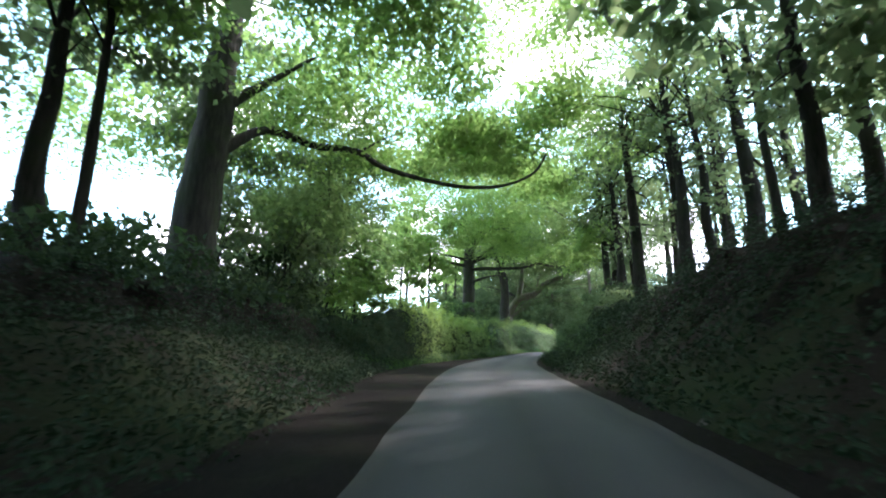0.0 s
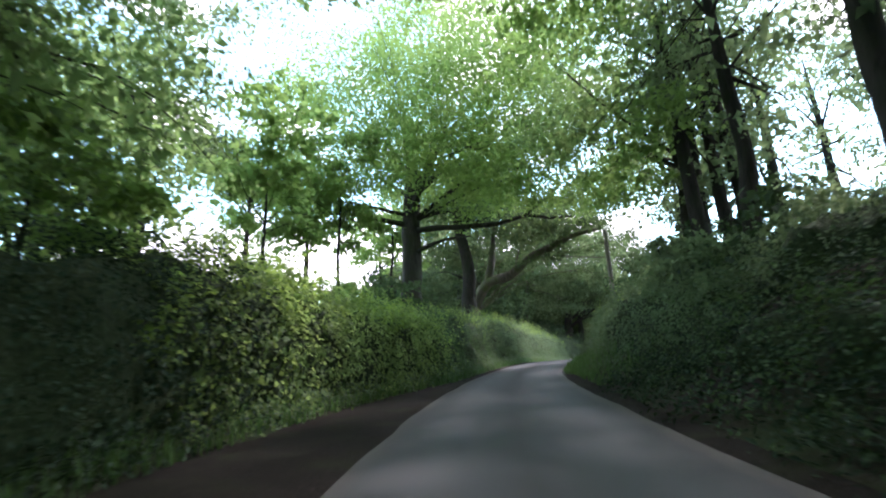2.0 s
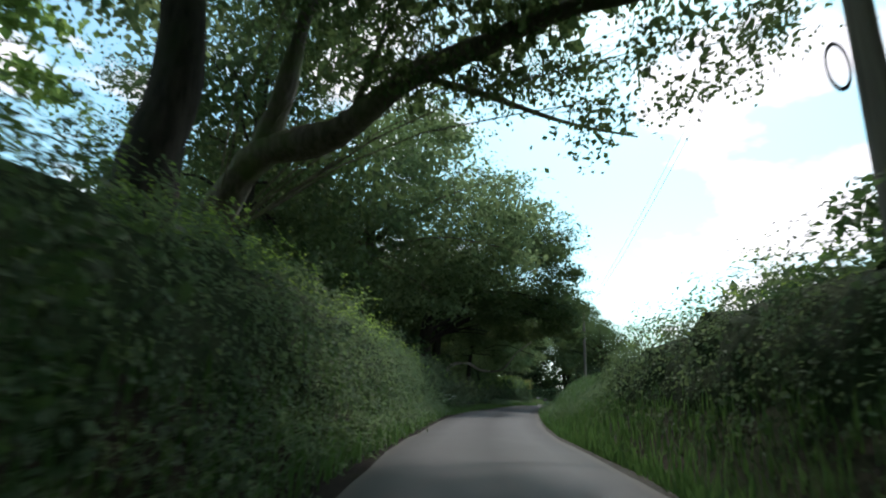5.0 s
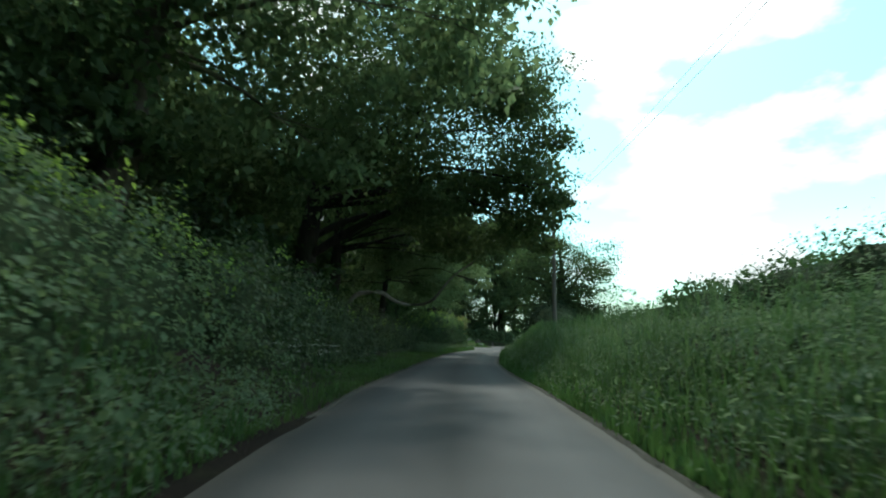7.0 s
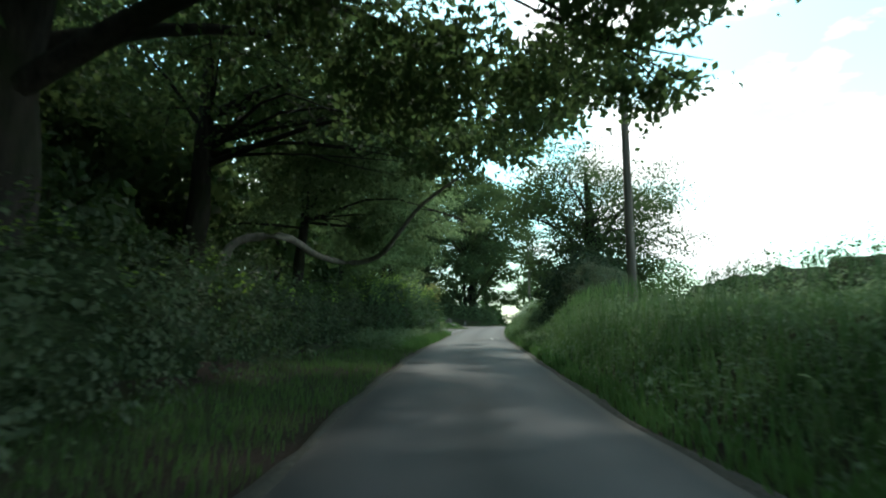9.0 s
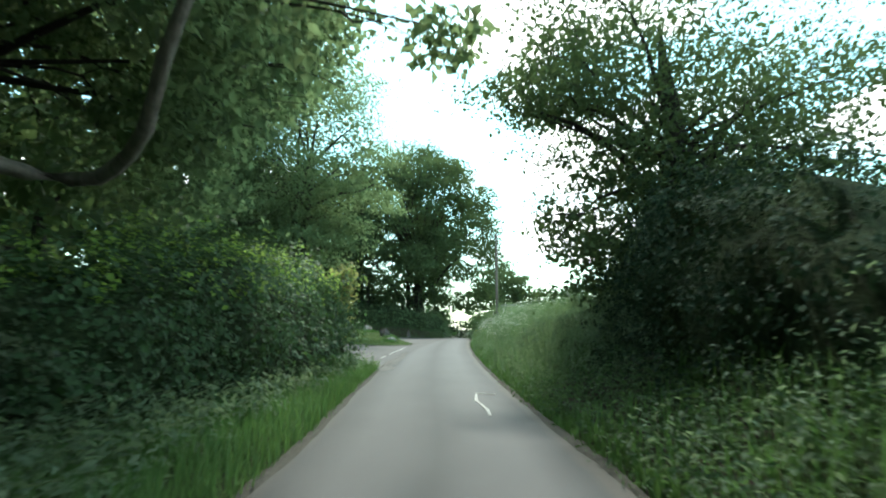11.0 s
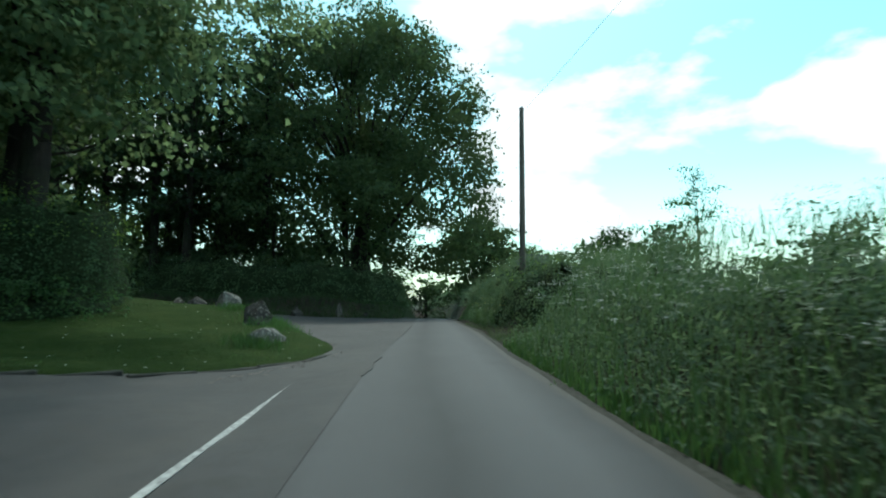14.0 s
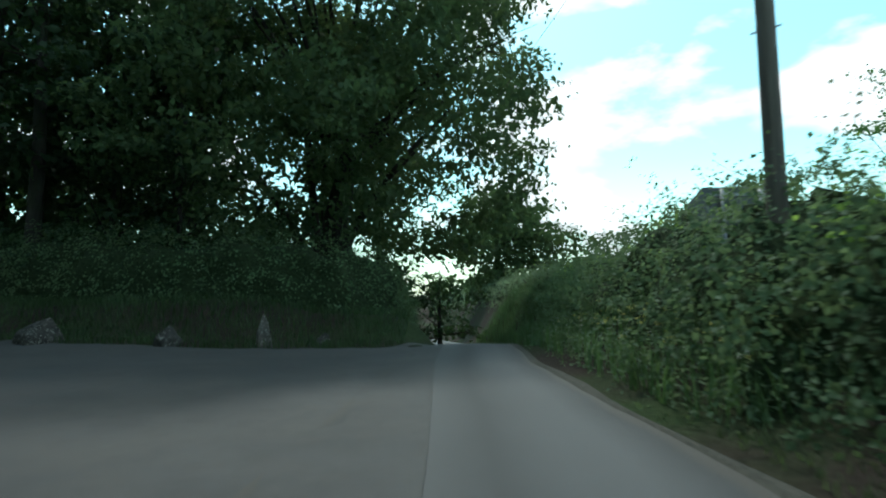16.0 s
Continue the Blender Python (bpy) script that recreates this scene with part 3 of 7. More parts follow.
def drape(name, outline, step, lift, mat):
    """A sheet laid on the rising ground inside an outline given in (s, l)."""
    O = np.array(outline, float)
    bm = bmesh.new()
    ss = np.arange(O[:, 0].min(), O[:, 0].max() + step, step)
    ll = np.arange(O[:, 1].min(), O[:, 1].max() + step, step)

    def inside(s, l):
        c = False
        for a, b in zip(O, np.roll(O, -1, 0)):
            if (a[1] > l) != (b[1] > l) and s < (b[0] - a[0]) * (l - a[1]) / (b[1] - a[1] + 1e-9) + a[0]:
                c = not c
        return c

    cells = [(i, j) for i in range(len(ss) - 1) for j in range(len(ll) - 1) if inside(ss[i] + step / 2, ll[j] + step / 2)]
    uses = collections.Counter()
    for i, j in cells:
        uses.update([(i, j), (i + 1, j), (i + 1, j + 1), (i, j + 1)])
    A, D = O, np.roll(O, -1, 0) - O
    grid = {}

    def vert(i, j):
        if (i, j) not in grid:
            q = np.array([ss[i], ll[j]])
            if uses[i, j] < 4:      # rim: slide on to the outline
                u = np.clip(((q - A) * D).sum(1) / ((D * D).sum(1) + 1e-9), 0, 1)
                near = A + D * u[:, None]
                d = np.hypot(*(near - q).T)
                if d.min() < 1.2 * step:
                    q = near[d.argmin()]
            s, l = q
            p = at(s, l, lift)
            f = (l - table(s, ROAD_L)) / (table(s, ROAD_R) - table(s, ROAD_L))
            if 0 < f < 1:
                p.z = max(p.z, lane(s, l, 0.026 + (lift - 0.045) * 0.5 + 0.035 * (1 - (2 * f - 1)**2)).z)
            grid[i, j] = bm.verts.new(p)
        return grid[i, j]

    for i, j in cells:
        bm.faces.new([vert(i, j), vert(i + 1, j), vert(i + 1, j + 1), vert(i, j + 1)])
    return part(name, bm, mat, None, "", True)


build_ground()
road_rows = np.arange(-60, 321, 1.0)
road = strip("road", road_rows, lambda s: table(s, ROAD_L), lambda s: table(s, ROAD_R), 8, 0.02, M_ROAD, 0.06)
tagged(road, "narrow grey asphalt lane with paler wheel tracks", "road", kind="structure")
dirt_l = strip("dirt_verge", np.arange(-40, 84, 0.8), lambda s: np.maximum(-table(s, FOOT_L) - 0.25, table(s, ROAD_L) - np.interp(s, [70, 83], [4.0, 0.12])), lambda s: table(s, ROAD_L) + 0.15, 4, 0.004, M_DIRT, 0.08, 5.0)
tagged(dirt_l, "brown dirt and leaf litter strip beside the lane", "verge", kind="structure")
dirt_r = strip("dirt_verge", np.arange(-40, 58, 0.8), lambda s: table(s, ROAD_R) - 0.15, lambda s: np.minimum(table(s, FOOT_R) + 0.1, table(s, ROAD_R) + np.interp(s, [40, 57], [2.0, 0.15])), 3, 0.004, M_DIRT, 0.08, 9.0)
tagged(dirt_r, "brown dirt edge below the bank", "verge", kind="structure")
grit_l = strip("grit_edge", np.arange(83, 127.5, 0.5), lambda s: table(s, ROAD_L) - 0.09 - 0.03 * np.sin(s * 1.7), lambda s: table(s, ROAD_L) + 0.1, 3, 0.008, M_GRIT, 0.06, 5.0)
tagged(grit_l, "pale grit washed to the edge of the lane", "verge", kind="structure")
grit_r = strip("grit_edge", np.arange(57, 178, 0.5), lambda s: table(s, ROAD_R) - 0.1, lambda s: table(s, ROAD_R) + 0.10 + 0.03 * np.sin(s * 1.3), 3, 0.008, M_GRIT, 0.06, 9.0)
tagged(grit_r, "pale grit washed to the foot of the bank", "verge", kind="structure")

ARM_A = [(127.0, -0.9), (127.4, -1.45), (128.4, -1.75), (130.3, -2.45), (132.1, -3.15), (133.3, -4.0), (134.9, -5.25), (136.8, -7.2), (139.0, -11), (141.2, -16), (145, -26), (150, -40), (154, -40), (148, -26), (143, -14), (142.0, -11), (141.4, -8),
         (141.6, -5), (142.2, -3.6), (143.2, -2.9), (145, -2.3), (147.1, -2.6), (147.1, -0.26), (144.2, -0.42), (141.6, -0.55), (136, -0.78)]
ARM_B = [(147.1, -0.26), (147.1, -2.6), (149.3, -4.0), (153, -7.0), (157, -12), (164, -24), (170, -40), (178, -40), (169, -24), (163.2, -13.5), (160.6, -8.6),
         (159.8, -4.5), (160.2, -1.4), (161.4, -0.3), (161.4, 0.3), (158.6, 0.16), (157, 0.05), (152, -0.06), (149.5, -0.14)]
side_a = drape("side_road", ARM_A, 0.25, 0.045, M_SIDE)
tagged(side_a, "worn grey-brown asphalt mouth of the side road", "road", kind="structure")
side_b = drape("side_road", ARM_B, 0.25, 0.045, M_SIDE)
tagged(side_b, "worn grey asphalt arm of the side road beyond the grass", "road", kind="structure")


def fragments(label, spots, size, seed, mat):
    """Thin broken flakes of old surfacing and loose chippings, lying flush along a road edge."""
    rng = np.random.default_rng(seed)
    bm = bmesh.new()
    P = np.array(spots, float)
    run = np.r_[0, np.cumsum(np.hypot(*np.diff(P, axis=0).T))]

    def lay(s, l, up):
        f = (l - table(s, ROAD_L)) / (table(s, ROAD_R) - table(s, ROAD_L))
        z = at(s, l, 0.045)
        if 0 < f < 1:
            z.z = max(z.z, lane(s, l, 0.026 + 0.035 * (1 - (2 * f - 1)**2)).z)
        return z + Vector((0, 0, up))

    for k in range(int(run[-1] * 16)):
        u = rng.uniform(0, run[-1])
        w = np.interp(u, run, P[:, 2])
        s, l = np.interp(u, run, P[:, 0]), np.interp(u, run, P[:, 1]) + rng.normal(0, 0.42) * w
        r = size * rng.uniform(0.25, 1.0)**1.6 * min(1.0, 0.35 + w * 2)
        n = int(rng.integers(8, 13))
        ang = np.linspace(0, 2 * np.pi, n, endpoint=False)
        q = rng.uniform(0.45, 1.15, n)
        rim = [bm.verts.new(lay(s + math.cos(a) * r * 1.5 * b, l + math.sin(a) * r * 0.62 * b, 0.001)) for a, b in zip(ang, q)]
        ins = [bm.verts.new(lay(s + math.cos(a) * r * 1.5 * b * 0.86, l + math.sin(a) * r * 0.62 * b * 0.86, 0.002 + 0.003 * rng.random())) for a, b in zip(ang, q)]
        mid = bm.verts.new(lay(s, l, 0.005))
        for i in range(n):
            e = (i + 1) % n
            bm.faces.new([rim[i], rim[e], ins[e], ins[i]])
            bm.faces.new([ins[i], ins[e], mid])
    for k in range(int(run[-1] * 40)):
        u = rng.uniform(0, run[-1])
        w = np.interp(u, run, P[:, 2])
        p = lay(np.interp(u, run, P[:, 0]), np.interp(u, run, P[:, 1]) + rng.normal(0, 0.8) * w, 0.0)
        r = 0.006 + 0.016 * rng.random()**3
        a = rng.uniform(0, 6.3)
        ring = [bm.verts.new(p + Vector((math.cos(a + t) * r, math.sin(a + t) * r, 0))) for t in (0, 1.6, 3.3, 4.9)]
        tip = bm.verts.new(p + Vector((0, 0, r * 0.9)))
        for i in range(4):
            bm.faces.new([ring[i], ring[(i + 1) % 4], tip])
    return tagged(part("road_edge_patch", bm, mat), label, "road edge", kind="stuff")


fragments("broken pale flakes of surfacing between lane and side road", [(126.6, -0.98, 0.3), (128.2, -1.08, 0.34), (129.6, -0.98, 0.26), (131.4, -0.95, 0.2), (133.5, -0.98, 0.14), (136, -1.0, 0.08)], 0.3, 41, M_FLAKE)
fragments("loose dirt and chippings round the tip of the grass", [(141.2, -2.5, 0.2), (142.6, -1.75, 0.2), (144.2, -1.35, 0.2), (146, -1.55, 0.2), (147.3, -2.3, 0.22), (149, -3.5, 0.22), (151, -5.1, 0.2)], 0.12, 42, M_GRAVEL)

# ------------------------------------------------------------------ plants


def crown_leaves(clumps, n, size, rng, flatness=0.24, upright=0.9, fill=1.0, cap=1.0):
    """Leaves in sprays: each clump is (centre, radii); sprays are thin, flattish layers with gaps between."""
    pts, nor = [], []
    vol = np.array([r[0] * r[1] * r[2] for _, r in clumps])**0.75
    for (c, r), share in zip(clumps, vol / vol.sum()):
        c, r = np.array(c, float), np.array(r, float)
        k = max(int(n * share), 30)
        sprays = max(k // 130, 5)
        d = unit(rng.standard_normal((sprays, 3)))
        rad = rng.uniform(0.25, 1.0, (sprays, 1))**0.45
        centre = c + d * rad * r
        which = rng.integers(0, sprays, k)
        out = unit(d * np.array([1, 1, 0.4]))
        sp = np.clip(r.mean() * 0.2, 0.35, 0.8)
        off = rng.standard_normal((k, 3)) * sp * np.array([1, 1, flatness])
        along = rng.uniform(-1.2, 1.2, (k, 1)) * out[which] * sp
        p = centre[which] + off + along
        p[:, 2] -= 0.25 * sp * (np.linalg.norm(off[:, :2], axis=1) / sp)**2 * 0.5
        pts.append(p)
        nn = rng.standard_normal((k, 3)) * 0.5 + 0.45 * d[which]
        nn[:, 2] += upright
        nor.append(nn)
    pieces = [leaf_mesh(np.concatenate(pts), np.concatenate(nor), size, rng, 0.36, 0.25, 0.45)]
    # leafy boughs deep inside, which keep the sky from showing through
    for c, r in clumps if fill else ():
        c, r = np.array(c, float), np.array(r, float)
        big = max(0.2 * r.mean(), 0.16)
        bit = min(big, cap)
        k = int(200 * fill * min((big / bit)**2, 3.6))
        d = unit(rng.standard_normal((k, 3))) * rng.random((k, 1))**0.4 * 0.78
        pieces.append(leaf_mesh(c + d * r, rng.standard_normal((k, 3)), bit, rng, 0.34, 0.3, 0.5, 0.2, 0.5))
    return joined(pieces)


CROWN = 0.8   # leaves to each crown


def tree(name, label, s, l, height, radius, clumps, n, size, leaf, bark, limbs=(), seed=1, lean=(0, 0), twigs=16, sink=0.3, first=0.35, top=None, group="", flatness=0.24, fill=1.0, cap=0.45, thick=False):
    """A broad-leaved tree. Clumps: (ds, dl, h, radii) from its foot; limbs: lists of (s, l, height over the lane) with a starting radius."""
    rng = np.random.default_rng(seed)
    foot = spot(s, l)[0]
    t = empty(name, foot)
    x1, y1, _ = flat(s + lean[0], l + lean[1])
    head = np.array([x1[0], y1[0], foot[2] + (top or height * 0.8)])
    ks = np.linspace(0, 1, 7)
    line = foot + (head - foot) * ks[:, None] + (0.05 if thick else 0.24) * radius * rng.standard_normal((7, 3)) * np.array([1, 1, 0])
    line[0] = foot - np.array([0, 0, sink])
    radii = radius * np.array([1.25, 1.02, 0.97, 0.9, 0.8, 0.6, 0.3] if thick else [1.35, 1.0, 0.88, 0.75, 0.58, 0.38, 0.12])
    trunk = part_np("trunk", *tube(line, radii, 12, seed, 0.05), bark, t, "", True)
    for points, r0 in limbs:
        P = [tuple(lane(*p)) for p in points]
        part_np("limb", *tube(P, np.linspace(1, 0.22, len(P)) * r0, 8, seed + 3, 0.08), bark, trunk, "", True)
    cl = []
    for ds, dl, h, r in clumps:
        x, y, _ = flat(s + ds, l + dl)
        cl.append(((x[0], y[0], foot[2] + h), (r, r, r * 0.8) if isinstance(r, (int, float)) else r))
    pieces = []
    for k in range(twigs):
        c, r = cl[k % len(cl)]
        end = np.array(c) + unit(rng.standard_normal(3)) * np.array(r) * 0.8
        f = np.clip(first + (end[2] - foot[2]) / height * 0.45 * rng.uniform(0.7, 1.1), first, 0.93)
        start = foot + (head - foot) * f
        midp = (start + end) / 2 + np.array([0, 0, 0.1 * np.linalg.norm(end - start)]) + rng.standard_normal(3) * 0.25
        r0 = radius * (1 - f * 0.8) * rng.uniform(0.3, 0.55)
        pieces.append(tube([start, midp, end], [r0, r0 * 0.5, 0.015], 5, seed * 31 + k, 0.08, 2))
        for j in range(3):
            e2 = end + unit(rng.standard_normal(3)) * np.array(r) * 0.6
            b = midp + (end - midp) * rng.uniform(0.1, 0.8)
            pieces.append(tube([b, (b + e2) / 2 + rng.standard_normal(3) * 0.2, e2], [r0 * 0.3, r0 * 0.18, 0.008], 3, seed * 77 + k * 3 + j, 0.05, 1))
    if pieces:
        ob = part_np("branchwork", *joined(pieces), bark, t, "", True)
        ob["kind"] = "stuff"
    part_np("crown", *crown_leaves(cl, int(n * CROWN * 0.84), size * 1.98, rng, flatness, 0.5, fill, cap), leaf, t)
    return tagged(t, label, "tree", group)


def hedge(name, label, path, depth, leaf, n_m2, size, side=1, seed=1, face=0.25, category="hedge", rough=0.22, base=0.0, tops=0.0, inner=True, fresh=0, width=0.38, mound=0.0):
    """A hedge along path rows (s, l, height); its face looks to the lane (side 1: it stands to the left of it)."""
    rng = np.random.default_rng(seed)
    rows = np.array(path, float)
    run = np.r_[0, np.cumsum(np.hypot(np.diff(rows[:, 0]), np.diff(rows[:, 1])))]
    u = np.linspace(0, run[-1], max(int(run[-1] / 0.5), 4))
    s, l, H = (np.interp(u, run, rows[:, k]) for k in range(3))
    H = H * (1 + mound * (wobble(u, u * 0.7, 0.55, seed) + 0.6 * wobble(u, u * 0.3, 1.5, seed + 2)))
    x, y, z = flat(s, l)
    g = z + rise(s, l)
    T = unit(np.stack([np.gradient(x), np.gradient(y)], 1))
    back = np.stack([-T[:, 1], T[:, 0]], 1) * side
    prof = np.array([(0, -0.2), (face * 0.25, 0.25), (face * 0.55, 0.5), (face * 0.9, 0.72), (face * 1.5, 0.88), (face * 2.6, 0.97), (depth * 0.6, 1.0), (depth * 0.9, 0.9), (depth, 0.55), (depth * 1.02, 0.0)])
    prof[:, 0] = np.maximum.accumulate(prof[:, 0] + 0.02 * np.arange(len(prof)))
    m = len(prof)
    uu, vv = np.meshgrid(u, np.arange(m), indexing="ij")
    wob = rough * (wobble(uu, vv * 0.5, 1.3, seed) + 0.8 * wobble(uu, vv * 0.8, 3.1, seed + 1))
    endr = np.minimum(1, np.minimum(u / 1.0, (run[-1] - u) / 1.0))[:, None]
    endr = 0.45 + 0.55 * np.sqrt(np.clip(endr, 0, 1))
    off = prof[None, :, 0] * (0.6 + 0.4 * endr) - wob * np.where(np.arange(m) < 1, 0.3, 1)[None]
    hh = prof[None, :, 1] * H[:, None] * endr + wob * 0.7 * np.clip(prof[None, :, 1], 0, 1)
    V = np.stack([x[:, None] + back[:, :1] * off, y[:, None] + back[:, 1:] * off, np.broadcast_to(g[:, None], hh.shape) + hh + base], -1)
    # keep the foot on the sloping ground behind the face
    h = empty(name, (x[len(x) // 2], y[len(x) // 2], g[len(x) // 2]))
    q = (np.arange(len(u) - 1)[:, None] * m + np.arange(m - 1)[None]).ravel()
    F = np.stack([q, q + 1, q + 1 + m, q + m], 1)
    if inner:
        # Dark inner shell: the shade between leaves is painted into it.
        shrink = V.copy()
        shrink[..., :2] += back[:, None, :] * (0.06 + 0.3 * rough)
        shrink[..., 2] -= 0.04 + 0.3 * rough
        part_np("shade_core", shrink.reshape(-1, 3), F, M_LEAF_SHADE_DEEP if leaf is LEAF_BANK_SHADED else M_LEAF_SHADE, h, "dark inner shell painted as shade between the leaves", True)["kind"] = "stuff"
    # leaves on the shell
    A = V[:-1, :-1]
    du, dv = V[1:, :-1] - A, V[:-1, 1:] - A
    nrm = np.cross(du, dv)
    area = np.linalg.norm(nrm, axis=-1)
    nrm = nrm / (area[..., None] + 1e-9)
    outward = -np.concatenate([back, np.zeros((len(u), 1))], 1)[:-1, None] + np.array([0, 0, 0.6])
    flip = np.sign((nrm * outward).sum(-1, keepdims=True))
    nrm = nrm * np.where(flip == 0, 1, flip)
    wgt = area * np.array([0.8, 1, 1, 1, 1, 1, 0.8, 0.2, 0.06])[None]
    n = int(wgt.sum() * n_m2)
    pick = rng.choice(wgt.size, n, p=(wgt / wgt.sum()).ravel())
    i, j = np.unravel_index(pick, wgt.shape)
    a, b = rng.random((n, 1)), rng.random((n, 1))
    P = A[i, j] + a * du[i, j] + b * dv[i, j]
    N = nrm[i, j]
    swell = 0.08 + 0.30 * rough / 0.3 * np.clip(wobble(P[:, 0] * 1.0 + P[:, 2] * 0.7, P[:, 1] + P[:, 2] * 1.1, 1.9, seed), 0, 1) ** 1.2
    P = P + N * (np.clip(np.abs(rng.standard_normal((n, 1))), 0, 1.5) * (0.05 + swell[:, None]) - 0.03)
    # most leaves hang in sprigs that stand out of the shell
    k = max(n // 13, 1)
    lead = rng.integers(0, n, k)
    reach = rng.exponential(0.10 + 0.34 * rough, (k, 1)) * (0.4 + 1.2 * np.clip(wobble(P[lead, 0], P[lead, 1] + P[lead, 2], 2.3, seed + 4)[:, None] + 0.4, 0, 1.2))
    centre = P[lead] + N[lead] * np.clip(reach, 0, 0.55) + np.array([0, 0, -0.05])
    in_sprig = np.flatnonzero(rng.random(n) < 0.6)
    own = rng.integers(0, k, len(in_sprig))
    P[in_sprig] = centre[own] + rng.standard_normal((len(in_sprig), 3)) * np.array([1, 1, 0.8]) * size * 1.15
    N[in_sprig], j[in_sprig] = N[lead][own], j[lead][own]
    if tops:
        up = (j >= 4) & (j <= 6) & (rng.random(n) < 0.3)
        P[up, 2] += rng.random(up.sum())**1.6 * tops * 1.3
    part_np("foliage", *leaf_mesh(P, N + np.array([0, 0, 0.5]), size, rng, width, 0.5, 0.45), leaf, h)
    if fresh:
        # young shoots out of the top and brow, also painting those parts sunlit
        k = rng.choice(np.flatnonzero((j >= 3) & (j <= 6)), fresh)
        P2 = np.repeat(P[k], 9, 0) + rng.standard_normal((fresh * 9, 3)) * np.array([0.07, 0.07, 0.11])
        P2 += np.repeat(N[k] * rng.uniform(0.02, 0.25, (fresh, 1)), 9, 0)
        part_np("sunlit_new_growth", *leaf_mesh(P2, np.repeat(N[k], 9, 0) + np.array([0, 0, 0.7]), size * 0.95, rng, 0.38, 0.4, 0.5), LEAF_FRESH, h, "pale young leaves")
    return tagged(h, label, category)


def scatter(s0, s1, lo, hi, n, rng):
    """Places over a band between two edges given as functions of s."""
    s = rng.uniform(s0, s1, n)
    f = rng.random(n)
    l = lo(s) * (1 - f) + hi(s) * f
    return s, l


def blades(name, label, s, l, height, mat, rng, width=0.012, lean=0.35, category="grass", base=0.0):
    n = len(s)
    P = spot(s, l, base)
    h = (height * rng.uniform(0.5, 1.15, n))[:, None]
    ang = rng.uniform(0, 2 * np.pi, n)
    d = np.stack([np.cos(ang), np.sin(ang), np.zeros(n)], 1)
    w = np.stack([-d[:, 1], d[:, 0], d[:, 2]], 1) * (width * rng.uniform(0.7, 1.6, n))[:, None]
    bend = d * h * (lean * np.abs(rng.standard_normal((n, 1))))
    up = np.array([0, 0, 1.0])
    V = np.stack([P - w, P + w, P + bend * 0.4 + up * h * 0.62 - w * 0.75, P + bend * 0.4 + up * h * 0.62 + w * 0.75, P + bend + up * h * 0.95], 1)
    V[:, :2, 2] -= 0.04
    k = np.arange(n)[:, None] * 5
    F = np.concatenate([k + np.array([[0, 1, 3]]), k + np.array([[0, 3, 2]]), k + np.array([[2, 3, 4]])], 1).reshape(-1, 3)
    ob = part_np(name, V.reshape(-1, 3), F, mat)
    return tagged(ob, label, category, kind="stuff")


def herbs(name, label, s, l, height, size, mat, rng, per=14, category="plants"):
    """Leafy weeds: short stalks of leaves standing on the bank."""
    n = len(s)
    P0 = spot(s, l)
    hh = height * rng.uniform(0.45, 1.1, n)
    which = np.repeat(np.arange(n), per)
    f = rng.random(len(which))
    rad = (0.10 + 0.22 * (1 - f)) * height / 0.6
    ang = rng.uniform(0, 2 * np.pi, len(which))
    P = P0[which] + np.stack([np.cos(ang) * rad, np.sin(ang) * rad, f * hh[which]], 1)
    N = np.stack([np.cos(ang) * 0.5, np.sin(ang) * 0.5, np.ones(len(which))], 1)
    ob = part_np(name, *leaf_mesh(P, N, size, rng, 0.2, 0.35, 0.4, 0.1, 0.4), mat)
    return tagged(ob, label, category, kind="stuff")


def umbels(name, label, s, l, height, mat, rng, per=26, spread=0.07, size=0.022):
    """Flat white flower heads on thin stalks."""
    n = len(s)
    P0 = spot(s, l)
    hh = height * rng.uniform(0.75, 1.15, n)
    top = P0 + np.stack([rng.normal(0, 0.08, n), rng.normal(0, 0.08, n), hh], 1)
    which = np.repeat(np.arange(n), per)
    off = rng.normal(0, 1, (len(which), 3)) * np.array([spread, spread, 0.012])
    V, F = leaf_mesh(top[which] + off, np.tile([0, 0, 1.0], (len(which), 1)), size, rng, 0.5, 0.0, 0.3, 0.05)
    ob = part_np(name, V, F, mat)
    w = np.array([[0.006, 0, 0], [-0.006, 0, 0]])
    SV = np.stack([P0 + w[0], P0 + w[1], top], 1).reshape(-1, 3)
    SF = np.arange(n)[:, None] * 3 + np.array([[0, 1, 2]])
    st = part_np("stalks", SV, SF, GRASS, ob)
    st["kind"] = "stuff"
    return tagged(ob, label, "flowers", kind="stuff")


Q = 0.9   # how densely things grow
rng0 = np.random.default_rng(11)

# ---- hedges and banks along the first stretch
hedge("bank_shrubs", "dark shrubs and brambles on the shaded woodland bank", [(-12, -7.0, 1.0), (4, -6.8, 1.1), (12, -6.6, 1.5), (20, -6.6, 1.9), (27, -6.0, 1.8), (33, -5.6, 1.5)], 4.0, LEAF_BANK_SHADED, 78 * Q, 0.095, 1, 3, 0.9, "shrubs", 0.45, 0, 0.3)
hedge("ivy_hedge", "dense dark ivy-clad hedge above the dirt strip", [(23.5, -8.2, 1.1), (24.6, -6.2, 1.7), (26, -4.7, 2.3), (31, -4.3, 2.9), (33.5, -4.3, 3.1), (36.5, -4.7, 2.9)], 2.4, LEAF_IVY, 200 * Q, 0.075, 1, 5, 0.35, rough=0.5, tops=0.15, mound=0.18)
